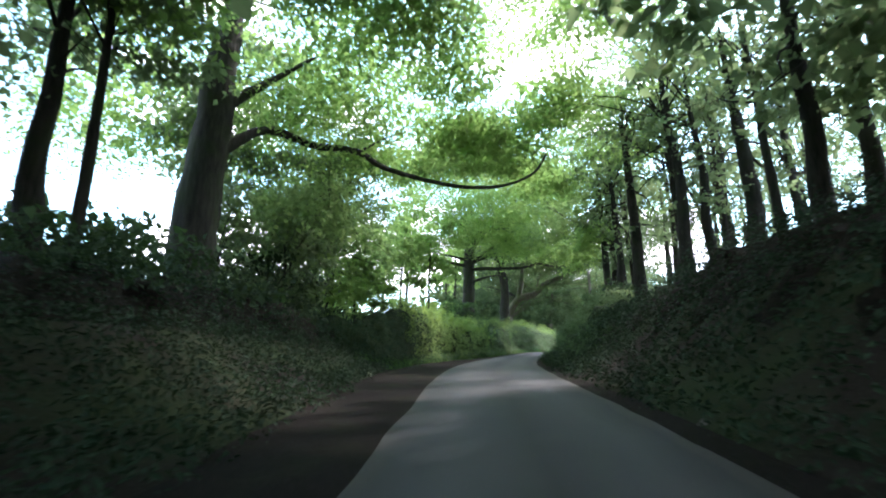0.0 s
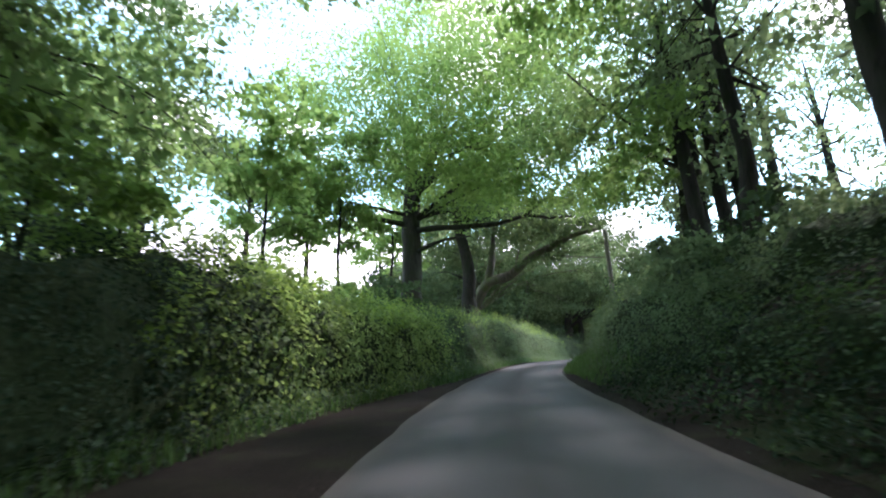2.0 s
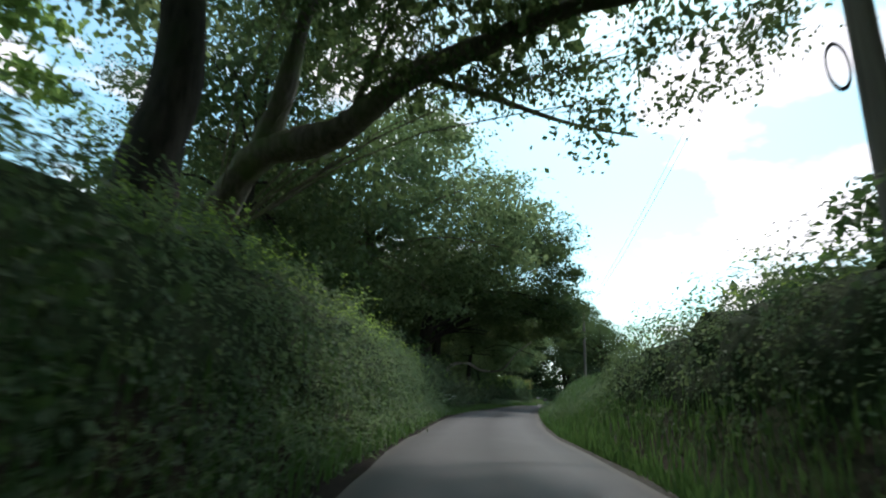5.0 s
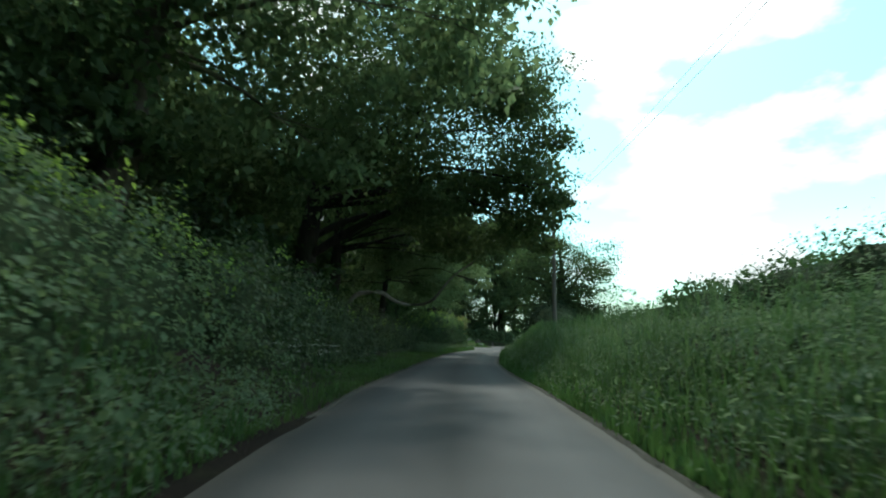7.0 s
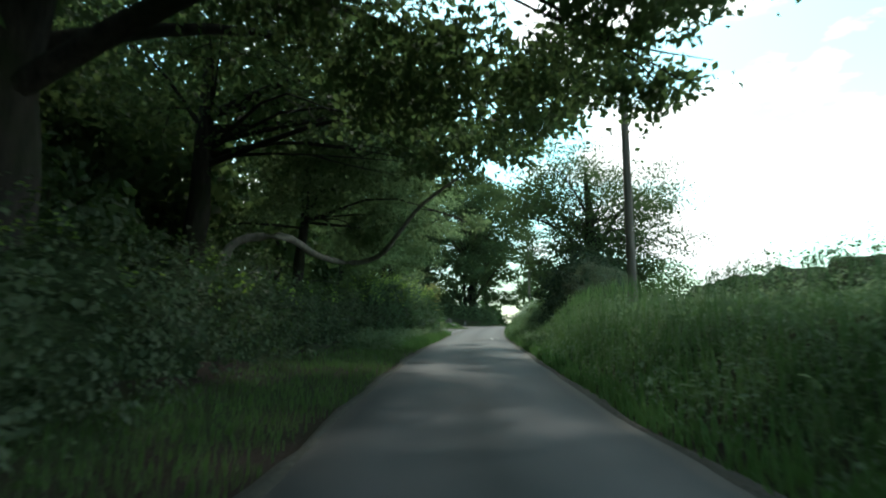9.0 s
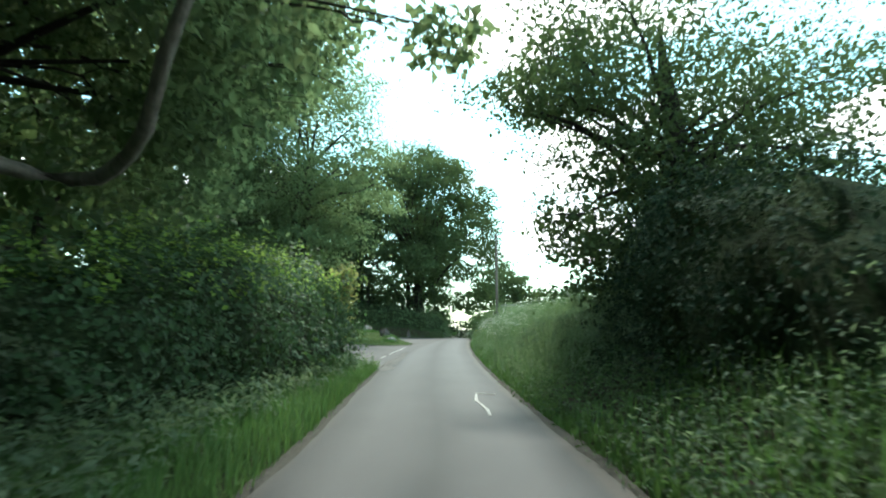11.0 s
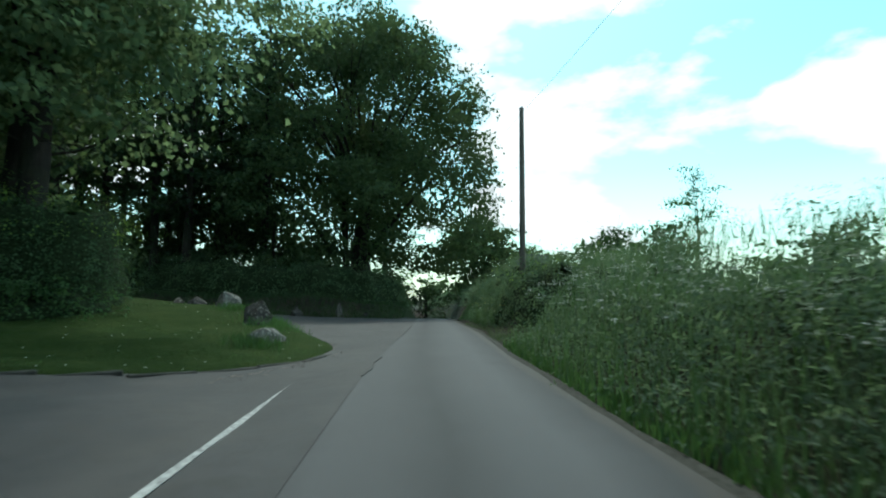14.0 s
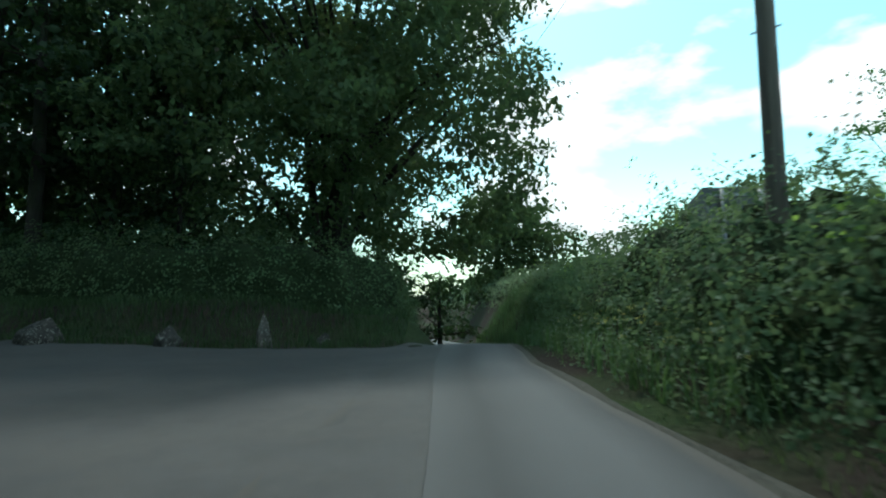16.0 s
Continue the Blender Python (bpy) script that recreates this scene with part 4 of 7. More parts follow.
# Its pale leaves run on to s 47.5 to paint sunlight on the bend.
hedge("leafy_hedge", "bright fresh-leaved hedge with pale new growth and painted-in sunlight", [(32.2, -4.6, 2.8), (33.4, -4.2, 3.0), (35, -4.0, 3.3), (37, -3.85, 3.2), (39.5, -3.65, 2.9), (42, -3.3, 2.7), (45, -2.75, 2.6), (47.5, -2.4, 2.3)], 2.8, LEAF_PALE, 200 * Q, 0.115, 1, 6, 0.3, rough=0.5, tops=0.25, fresh=650)
# One hedge in two leaf colours: shaded in this stretch, sunlit in the next.
hedge("bank_hedge", "tall green hedge on a steep bank with grass at its foot", [(44, -3.0, 2.5), (47, -2.5, 2.7), (54, -2.0, 3.0), (59, -1.85, 3.0)], 4.2, LEAF_HEDGE, 170 * Q, 0.082, 1, 7, 1.0, rough=0.48, tops=0.2, fresh=300, mound=0.1)
hedge("bank_hedge", "hawthorn hedge coloured lighter, as sunlit, on the bank past the trees", [(57, -1.95, 3.0), (62, -1.8, 3.1), (70, -1.9, 3.2), (78, -2.3, 3.1), (85, -2.8, 2.7)], 4.2, LEAF_THORN_LIT, 165 * Q, 0.085, 1, 27, 1.1, rough=0.4, tops=0.2, fresh=700)
hedge("bank_shrubs", "dark undergrowth on the steep bank below the wood", [(-12, 4.6, 2.8), (4, 4.6, 3.0), (14, 4.8, 3.4), (20, 4.8, 3.0), (25, 4.7, 2.1), (30, 4.6, 1.5), (35, 4.6, 1.4), (40, 4.4, 1.6)], 5.0, LEAF_BANK_SHADED, 84 * Q, 0.095, -1, 8, 2.2, "shrubs", 0.5, 0, 0.3)
hedge("bramble_bank", "low dark brambles along the foot of the wooded bank", [(19, 3.7, 0.9), (25, 3.8, 1.2), (30, 3.8, 1.4), (35, 3.9, 1.8), (39, 4.0, 2.2)], 2.6, LEAF_HEDGE, 120 * Q, 0.085, -1, 28, 0.9, "brambles", 0.5, 0, 0.15, mound=0.2)
hedge("bush", "dense dark green bush at the edge of the wood", [(33, 8.5, 1.2), (34, 6.2, 1.6), (36, 4.6, 1.6), (40, 4.0, 2.0), (45, 3.9, 2.3), (49, 3.8, 2.4)], 3.4, LEAF_THORN_LIT, 150 * Q, 0.085, -1, 9, 0.5, "bush", 0.5, 0, 0.35)
hedge("roadside_hedge", "tall ragged hawthorn hedge on the bank", [(48, 3.6, 2.2), (54, 3.5, 2.3), (60, 3.6, 2.5), (66, 3.7, 2.5), (72, 3.9, 2.3), (78, 4.3, 2.0)], 3.2, LEAF_THORN_LIT, 140 * Q, 0.08, -1, 10, 0.8, "hedge", 0.5, 0, 0.4, fresh=250)
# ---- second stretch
hedge("clipped_hedge", "dark olive hedge in deep shade under the trees", [(84, -2.9, 2.5), (90, -3.3, 2.3), (96, -3.8, 2.1), (102, -4.2, 1.9), (109, -4.3, 1.7), (116, -3.9, 1.7), (120, -3.5, 1.6)], 2.2, LEAF_OLIVE, 150 * Q, 0.105, 1, 12, 0.45, rough=0.45, tops=0.25, fresh=90, mound=0.15)
hedge("bank_growth", "rank nettles and long grass on the sunny bank", [(77, 3.7, 1.3), (84, 3.6, 1.2), (92, 3.4, 1.1), (100, 3.3, 1.0), (108, 3.2, 0.9), (115, 3.2, 1.0)], 4.0, LEAF_HERB, 230 * Q, 0.085, -1, 13, 1.2, "undergrowth", 0.45, 0, 0.1, width=0.22, mound=0.2)
hedge("field_hedge", "uneven field hedge against the sky", [(76, 7.6, 2.5), (84, 7.8, 2.2), (92, 7.8, 1.9), (100, 8.0, 1.6), (110, 8.2, 1.4), (116, 8.2, 1.4)], 2.4, LEAF_HEDGE, 110 * Q, 0.09, -1, 14, 0.5, "hedge", 0.4, 0, 0.35)
# ---- third stretch
hedge("corner_hedge", "glossy leafy hedge ending at the junction corner", [(116, -3.6, 1.9), (119, -2.9, 2.3), (122, -2.4, 2.7), (125.6, -2.05, 2.9), (127.2, -1.95, 2.9), (128.1, -2.5, 2.9), (128.4, -3.8, 2.8), (128.5, -6.5, 2.6)], 3.6, LEAF_BEECH_HEDGE, 280 * Q, 0.105, 1, 15, 0.45, rough=0.34, tops=0.25, fresh=430, mound=0.12)
hedge("bank_growth", "tall grasses, nettles and cow parsley on the lane bank", [(119.5, 3.1, 1.1), (121.5, 3.2, 1.3), (128, 3.1, 1.6), (132, 3.05, 1.5), (136, 3.0, 1.2), (142, 3.0, 1.1), (145.4, 3.1, 1.1), (147.0, 3.8, 1.15), (147.6, 6.5, 1.2)], 4.0, LEAF_HERB, 320 * Q, 0.075, -1, 16, 1.0, "undergrowth", 0.55, 0, 0.12, width=0.26, mound=0.25)
hedge("ivy_bush", "dark ivy and elder bush below the leaning tree", [(114.6, 4.0, 1.6), (116.5, 3.6, 2.6), (119, 3.7, 3.0), (121.5, 4.2, 3.0), (124, 5.0, 2.9), (127, 5.6, 2.4)], 3.2, LEAF_IVY, 190 * Q, 0.085, -1, 21, 0.5, "bush", 0.5, 0, 0.3)
hedge("box_hedge", "clipped square-topped garden hedge behind the mown grass", [(149.6, -8.0, 2.5), (147.4, -7.3, 2.6), (146.7, -7.6, 2.65), (146.3, -9, 2.7), (146.0, -12.6, 2.8)], 1.7, LEAF_HEDGE, 300 * Q, 0.06, -1, 25, 0.08, rough=0.2, fresh=120)
hedge("low_shrubs", "ivy and low shrubs at the foot of the clipped hedge", [(147.6, -6.9, 0.6), (146.2, -7.1, 0.8), (145.4, -8.6, 0.9), (145.0, -13, 1.0)], 1.2, LEAF_WILLOW, 220 * Q, 0.075, -1, 26, 0.25, "shrubs", rough=0.4)
hedge("bank_hedge", "mixed bramble and hawthorn hedge around the pole and sign", [(153.2, 9.4, 1.8), (151.6, 7.2, 1.9), (150.4, 5.6, 2.0), (150.3, 4.7, 2.0), (150.7, 3.9, 2.0), (151.4, 3.3, 2.05), (153, 2.85, 2.15), (156, 2.9, 2.2), (158, 3.0, 2.2), (161, 3.1, 1.7), (166, 3.9, 1.6), (174, 4.4, 1.6)], 3.0, LEAF_THORN_LIT, 300 * Q, 0.075, -1, 17, 0.7, "hedge", 0.45, 0, 0.3, fresh=160, mound=0.25)
hedge("far_hedge", "low hedge and grass bank of the lane beyond", [(174, 4.6, 1.6), (186, 4.6, 1.7), (201, 4.8, 1.9), (230, 5.0, 2.0)], 3.0, LEAF_HERB, 40, 0.15, -1, 18, 0.8)
hedge("dark_hedge", "dark hedge above the grassy bank beyond the side road", [(182, -0.9, 2.2), (172, -0.9, 2.2), (166, -1.1, 2.2), (164.2, -2.2, 2.0), (163.8, -6, 1.9), (164.6, -9.5, 1.9), (166, -12.5, 2.3), (169, -18, 2.3), (177, -30, 1.9)], 2.4, LEAF_THORN_LIT, 120 * Q, 0.09, -1, 19, 0.3, rough=0.5, tops=0.3)
hedge("far_hedge", "low field hedge on the bend of the lane beyond", [(181, -1.6, 1.9), (201, -2.0, 1.9), (230, -2.0, 2.0)], 3.0, LEAF_HERB, 40, 0.15, 1, 20, 0.8)

def copper_shoots():
    """The corner hedge's own young coppery shoots over its end, added as a separate object."""
    rng = np.random.default_rng(58)
    n = 330
    u = rng.random(n)
    s, l = np.interp(u, [0, 0.6, 1], [126.2, 128.0, 128.3]), np.interp(u, [0, 0.6, 1], [-2.1, -2.4, -4.2])
    lead = spot(s, l, np.clip(2.95 - np.abs(rng.normal(0, 0.55, n)), 0.9, 3.0))
    P = np.repeat(lead, 4, 0) + rng.normal(0, 0.13, (n * 4, 3))
    x0, y0, _ = flat(126.5, -4.0)
    N = P - np.array([x0[0], y0[0], lead[:, 2].mean() - 0.6])
    ob = part_np("copper_shoots", *leaf_mesh(P, unit(N) + rng.normal(0, 0.35, N.shape), 0.12, rng, 0.42, 0.4, 0.45), LEAF_COPPER)
    tagged(ob, "olive and coppery young shoots on the end of the hedge", "climber", kind="stuff")


copper_shoots()

# ------------------------------------------------------------------ trees
tree("beech_tree", "massive old beech with a long limb arching over the lane", 19.5, -10.9, 19, 0.85,
     [(4, 3, 13, 5.0), (10, 5, 15, 5.0), (-3, 1, 15, 5.0), (3, -6, 12, 5.0), (9, -2, 12, 4.0), (12, 9, 13.5, 3.0), (0, 7, 16, 4), (14, 11, 14, (4, 4, 1.8)), (18, 9, 15, (4, 4, 1.8)), (12, 15, 15, (3.5, 3.5, 1.8)), (7, 10, 14.5, (3.5, 3.5, 1.6)), (2, 9, 14, (3.6, 3.6, 1.4)), (4, 6, 15.5, (3.6, 3.6, 1.8)), (-2, 5, 14, (3.6, 3.6, 1.6)), (9, 1, 15, (3.8, 3.8, 2.2)), (12, 3, 12.5, (3.2, 3.2, 1.4)), (16, 5, 13.2, (3.4, 3.4, 1.4))], 62000 * Q, 0.095, LEAF_BEECH, BARK,
     [([(19.5, -10.2, 8.4), (20.5, -9.6, 9.7), (22, -9.0, 10.8), (24.5, -7.9, 11.0), (26, -6.2, 11.2), (28.5, -5.1, 11.0), (31, -1.9, 10.6), (30, 1.0, 10.0), (30, 3.0, 10.6), (30, 3.9, 11.8)], 0.26),
      ([(19.5, -10.4, 10.4), (21, -9, 12.5), (23, -7.5, 15)], 0.3), ([(26.2, -6.1, 11.2), (27, -5, 12.2), (28.5, -4.2, 13.2)], 0.08)], 21, (0.5, 0.9), 5, top=16, fill=1.4, first=0.72, cap=0.35, thick=True)
tree("beech_tree", "large spreading beech on the hedge bank with low limbs", 57.5, -7.6, 19, 0.66,
     [(0, 1, 12, 5.0), (-4, 4, 12, 4.5), (3, 5, 12, 4.2), (-3, -4, 12, 4.5), (2, 0, 16, 5), (-2, 8, 11.5, 3.6), (-7, 1, 13, 4), (0, 5, 8.6, (4, 4, 1.5)), (0, 9.5, 8.4, (3.5, 3.5, 1.5)), (-4, 7, 8.8, (3.5, 3.5, 1.5)), (2, 12.5, 8.4, (3, 3, 1.3)), (-6, 2, 9.4, (4, 4, 2)), (-6, -4, 8, (4, 4, 2.4)), (-5, -8, 6, (3.4, 3.4, 2.4)), (-8, 5, 11, (4, 4, 2.4)), (0, 2, 20.5, (6, 6, 3.4)), (-4, 6, 17, (5, 5, 2.6)), (2, 8, 16, (5, 5, 2.6)), (-3, -4, 18, (5, 5, 3)), (0, 10.5, 12.5, (4, 4, 2)), (-8, 5, 16, (5, 5, 2.6)), (-2, 13, 13.5, (4, 4, 1.8)), (4, 14, 10.5, (3.4, 3.4, 1.6)), (-6, 11, 15, (4, 4, 2)), (-2, 9.5, 14.5, (4, 4, 2)), (-8, 9, 13, (3.5, 3.5, 1.6))], 112000 * Q, 0.088, LEAF_BEECH, BARK,
     [([(57.5, -7.6, 8.8), (57.5, -6.4, 9.2), (57.5, -3.6, 9.0), (57.6, -1.5, 8.9), (57.8, 0.4, 9.2), (57.2, 1.8, 8.7), (56.6, 3.2, 8.5)], 0.24),
      ([(57.5, -7.6, 7.4), (57.3, -6.4, 7.9), (57, -4.8, 8.2), (57, -3.2, 8.2)], 0.2),
      ([(57.7, 0.3, 9.2), (58, 1.6, 10.2), (58.5, 3.2, 11.5)], 0.10),
      ([(57.5, -7.5, 10), (55.5, -5.5, 12), (54, -3.5, 14.5)], 0.22)], 22, (0.3, 0.5), 20, top=15, fill=1.2, cap=0.24, thick=True)
tree("ash_tree", "dark straight ivy-clad tree on the hedge bank", 65.6, -5.6, 17, 0.6,
     [(0, 0, 12, 4.0), (3, 2, 13, 4.0), (-2, 3, 14, 3.5), (2, -4, 11, 4)], 12000 * Q, 0.15, LEAF_WOOD, BARK_DARK, [], 23, (0.2, -1.6), 12)
tree("ash_tree", "airy tree above the hawthorn hedge", 60, 9.6, 13, 0.24,
     [(0, 0, 9, (3.4, 3.4, 2.4)), (-2, -1.5, 7, (2.6, 2.6, 1.8)), (1, 2, 10.5, (3, 3, 2)), (-3, 2, 9, (3, 3, 2)), (-1, -2, 10.5, (2.6, 2.6, 1.6)), (0, 1, 5, (2.6, 2.6, 1.8))], 14000, 0.09, LEAF_WOOD, BARK_DARK, [], 46, (0.2, -0.3), 16, fill=0.25, cap=0.3)
tree("ash_tree", "tall full-crowned tree behind the hedge bank", 79, -11.5, 20, 0.4,
     [(0, 0, 13, 5), (0, 4, 9, 4.5), (-2, 4, 15, 4), (1, -4, 14, 5), (0, 0, 17.5, 4), (2, 3, 5, (4, 4, 2.6)), (-3, -3, 6, (4, 4, 3))], 34000, 0.09, LEAF_DARK, BARK_DARK, [], 44, (0, 0.3), 14)
tree("leaning_oak", "mossy forked tree leaning out over the lane", 70.2, -7.9, 13, 0.36,
     [(-2.2, 7.5, 7.2, (3.0, 3.0, 1.2)), (-3.5, 10, 7.4, (2.8, 2.8, 1.0)), (-4, 6, 8.2, (3, 3, 1.4)), (-1.5, 4, 10, 3.0), (-4.5, 12, 7.6, (2.2, 2.2, 0.9)), (-2, 3, 11.5, 2.6), (-4.2, 12.6, 5.8, (1.7, 1.7, 0.8)), (-4.2, 10.7, 3.9, (0.9, 0.9, 0.6)), (-3.2, 9, 6.0, (1.8, 1.8, 0.8)), (-4.2, 14.2, 6.4, (1.2, 1.2, 0.6)), (-3, 6.5, 5.6, (1.4, 1.4, 0.7)), (-4, 9, 8.8, (3, 3, 1.2)), (-7, 12, 8.2, (2.6, 2.6, 1.0)), (-6, 8, 7.8, (2.6, 2.6, 1.0))], 42000 * Q, 0.066, LEAF_DARK, BARK_MOSSY,
     [([(70.2, -7.9, 2.2), (69.9, -7.5, 4.4), (69.5, -6.7, 5.9), (68.8, -5.4, 7.0), (68.3, -3.3, 7.3), (67.5, -1.5, 8.3), (67, 0.3, 8.8), (66.5, 2.0, 9.3), (66, 4.2, 9.5)], 0.62),
      ([(68.9, -5.6, 6.8), (68.7, -5.1, 8.4), (68.6, -4.8, 9.9), (68.5, -4.5, 11.4), (68.4, -3.8, 13.2)], 0.4),
      ([(68.2, -3.0, 7.4), (67.8, -2.4, 9.0), (67.5, -1.6, 11)], 0.13),
      ([(67.4, -1.3, 8.4), (68.5, 0.6, 8.4), (69.5, 2.6, 8.2), (70, 4.6, 8.0)], 0.12)], 24, (-0.4, 0.8), 10, top=2.4, first=0.9, fill=0.35)
for k, (s, l, h, r, dl) in enumerate([(43.4, -9.0, 10, 0.10, 0), (51.1, -9.4, 11, 0.12, 0), (32, -12, 12, 0.3, 1), (45, -16.5, 18, 0.4, 0), (14.0, -12.4, 17, 0.38, 0), (14.0, -10.9, 17, 0.19, 0), (26, -14, 16, 0.3, 0), (47.5, -12.5, 13, 0.16, 0), (54.5, -13.5, 15, 0.18, 0), (63, -11.6, 13, 0.15, 0), (68, -15.5, 14, 0.16, 0)]):
    tree("tree", "slender tree on the bank with light airy leaves", s, l, h, r, [(0, 0, h * 0.75, h * 0.2), (1.5, 1, h * 0.6, h * 0.17), (-1, 2, h * 0.9, h * 0.16), (1, -2, h * 0.7, h * 0.18)],
         int((4200 if r < 0.2 else 8000) * Q), 0.15, LEAF_BEECH if r < 0.2 else LEAF_WOOD, BARK_DARK, [], 40 + k, (0.2, 0.2), 10, group="trees on the bank", fill=0.25)

# Unseen tree, added to keep skylight off the lane's start.
tree("beech_tree", "dense beech added out of view to shade the lane's start", 7, 9.4, 19, 0.42,
     [(0, -2, 15, (5.5, 5.5, 2)), (5, 2, 15, (5, 5, 2.4)), (-6, -4, 15, (5.5, 5.5, 2)), (2, -9, 15.5, (5.5, 5.5, 1.8)), (-5, -12, 15, (5.5, 5.5, 1.8)), (8, -6, 16.5, (5, 5, 1.8)), (12, 3, 16, (5, 5, 2.4)), (-12, -8, 14.5, (5.5, 5.5, 2)), (12, -11, 17.5, (5, 5, 1.6))], 9000, 0.2, LEAF_WOOD, BARK_DARK, [], 181, (0, -0.6), 14, fill=3.6, cap=0.62, first=0.6)
# Never in view: added behind and beside the start to cut its light.
for k, (s, l) in enumerate([(-15, -9), (-17, 9), (-24, -6.5), (-26, 7), (-7, 15), (1, 20), (-11, 21), (-4, -17), (5, -21), (9, 20), (15, 24), (-34, -6), (-35, 6)]):
    tree("beech_tree", "unseen beech added behind to block the skylight", s, l, 16, 0.4, [(0, 0, 11, (6, 6, 4)), (0, -l * 0.7, 10.5, (5, 5, 3)), (2, 0, 5.5, (5, 5, 3)), (0, l * 0.4, 7, (5, 5, 4)), (3, -l * 0.4, 8, (4, 4, 2.4))], 3000, 0.3, LEAF_WOOD, BARK_DARK, [], 160 + k, (0, 0), 8, group="beeches behind", fill=1.6, cap=0.9)
for k, (s, l) in enumerate([(99, -25), (109, -27), (118, -24), (126, -29), (91, -25), (117, -18)]):
    tree("oak_tree", "dark full-crowned tree deep in the wood", s, l, 16, 0.35, [(0, 0, 12, (6, 6, 4)), (3, 3, 8, (5, 5, 4)), (-3, 3, 7, (5, 5, 4)), (0, 2, 4, (5, 5, 3.4)), (-4, -2, 11, (5, 5, 3.4))], 3600, 0.28, LEAF_DARK, BARK_DARK, [], 170 + k, (0, 0), 8, group="trees deep in the wood", fill=1.8, cap=0.8)
tree("lime_tree", "broad light green tree with foliage hanging to the bank", 33.5, -11.5, 16, 0.4,
     [(0, 0, 12, 4.5), (-3, 3, 9, 4.0), (3, 2, 8, 4.0), (0, 3, 4.6, (3.4, 3.4, 2.4)), (-6, 2, 6, 3.6), (5, -3, 10, 4.0), (4, 7, 13, (4, 4, 2)), (6, 11, 14, (3.5, 3.5, 1.8)), (-9, 1, 5, (3, 3, 2.4))], 58000 * Q, 0.07, LEAF_LIME, BARK_DARK, [], 35, (0, 0.3), 16, fill=1.0, cap=0.3)
# Clumps over the lane lie out of view and are added for shade.
tree("beech_tree", "tall beech with clumps added out of view to shade the lane", 8, -13, 19, 0.5,
     [(0, 0, 14, 5), (4, 4, 15, 4.5), (-4, 4, 14, 4.5), (3, -3, 10, 4), (-3, 9, 12, (5, 5, 2.4)), (-6, 14, 13, (5, 5, 2.4)), (0, 15, 14, (4.5, 4.5, 2)), (-9, 8, 11, (5, 5, 2.4)), (-12, 15, 12, (5, 5, 2.4))], 20000 * Q, 0.15, LEAF_WOOD, BARK_DARK, [], 36, (0, 0.5), 12, fill=2.6, cap=0.5)
# Added outside the view, only to block light above the start.
tree("beech_tree", "unseen beech added so that its crown shades the lane's start", 1, 10.5, 18, 0.45,
     [(0, 0, 12, 5), (4, -2, 11.5, (5, 5, 2.6)), (-5, -3, 11, (5, 5, 2.6)), (8, 0, 12, (4.5, 4.5, 2.4)), (-2, -7, 12, (5, 5, 2.2)), (6, -8, 13, (4.5, 4.5, 2)), (-10, -4, 11, (5, 5, 3)), (11, -5, 14, (4, 4, 2)), (3, -10, 10.5, (5, 5, 1.6)), (-5, -11, 10, (5, 5, 1.8)), (-13, -9, 10, (5, 5, 2)), (7, -13, 12, (4.5, 4.5, 1.8))], 12000, 0.19, LEAF_WOOD, BARK_DARK, [], 39, (0, -0.5), 12, fill=3.6, cap=0.62)
# The last eight clumps are added to shade the lane and right bank.
tree("beech_tree", "tall beech on the wood's edge reaching over the lane", 31.6, 12.8, 19, 0.3,
     [(-4, -6, 15, (4.5, 4.5, 3)), (0, -8, 13, (4, 4, 2.4)), (-8, -7, 15, (4, 4, 2.6)), (4, -6, 14, (4, 4, 2.6)), (2, -10.5, 10.5, (3.6, 3.6, 1.5)), (7, -10, 11, (3.6, 3.6, 1.6)), (11, -9, 11.5, (3.6, 3.6, 1.8)), (-1, -13, 11, (3, 3, 1.3)), (14, -6, 8, (3, 3, 1.4)), (16, -7, 6.4, (2.6, 2.6, 1.2)), (-14, -10, 17.5, (5, 5, 2)), (-8, -13, 18.5, (5, 5, 2)), (-3, -11, 18.5, (5, 5, 2)), (-12, -16, 17.5, (5, 5, 2)), (-19, -12, 16.5, (5, 5, 2)), (6, -3, 14, (4, 4, 1.8)), (3, 0, 15, (4.4, 4.4, 1.8)), (9, -4, 13, (4, 4, 1.6))], 44000 * Q, 0.11, LEAF_BEECH, BARK_DARK, [], 37, (0, -0.5), 14, first=0.5, fill=0.8, cap=0.3)
tree("beech_tree", "spreading beech on the wood's edge reaching over the lane", 50, 8.6, 16, 0.34,
     [(0, -3, 10.5, (4, 4, 2.4)), (4, -4, 9.5, (3.6, 3.6, 2.0)), (-4, -3, 11, (4, 4, 2.4)), (2, 2, 12, (4, 4, 3)), (-2, -5, 8.6, (3, 3, 1.2))], 30000 * Q, 0.078, LEAF_LIME, BARK_DARK, [], 38, (0, -0.4), 14, first=0.35, fill=0.3)
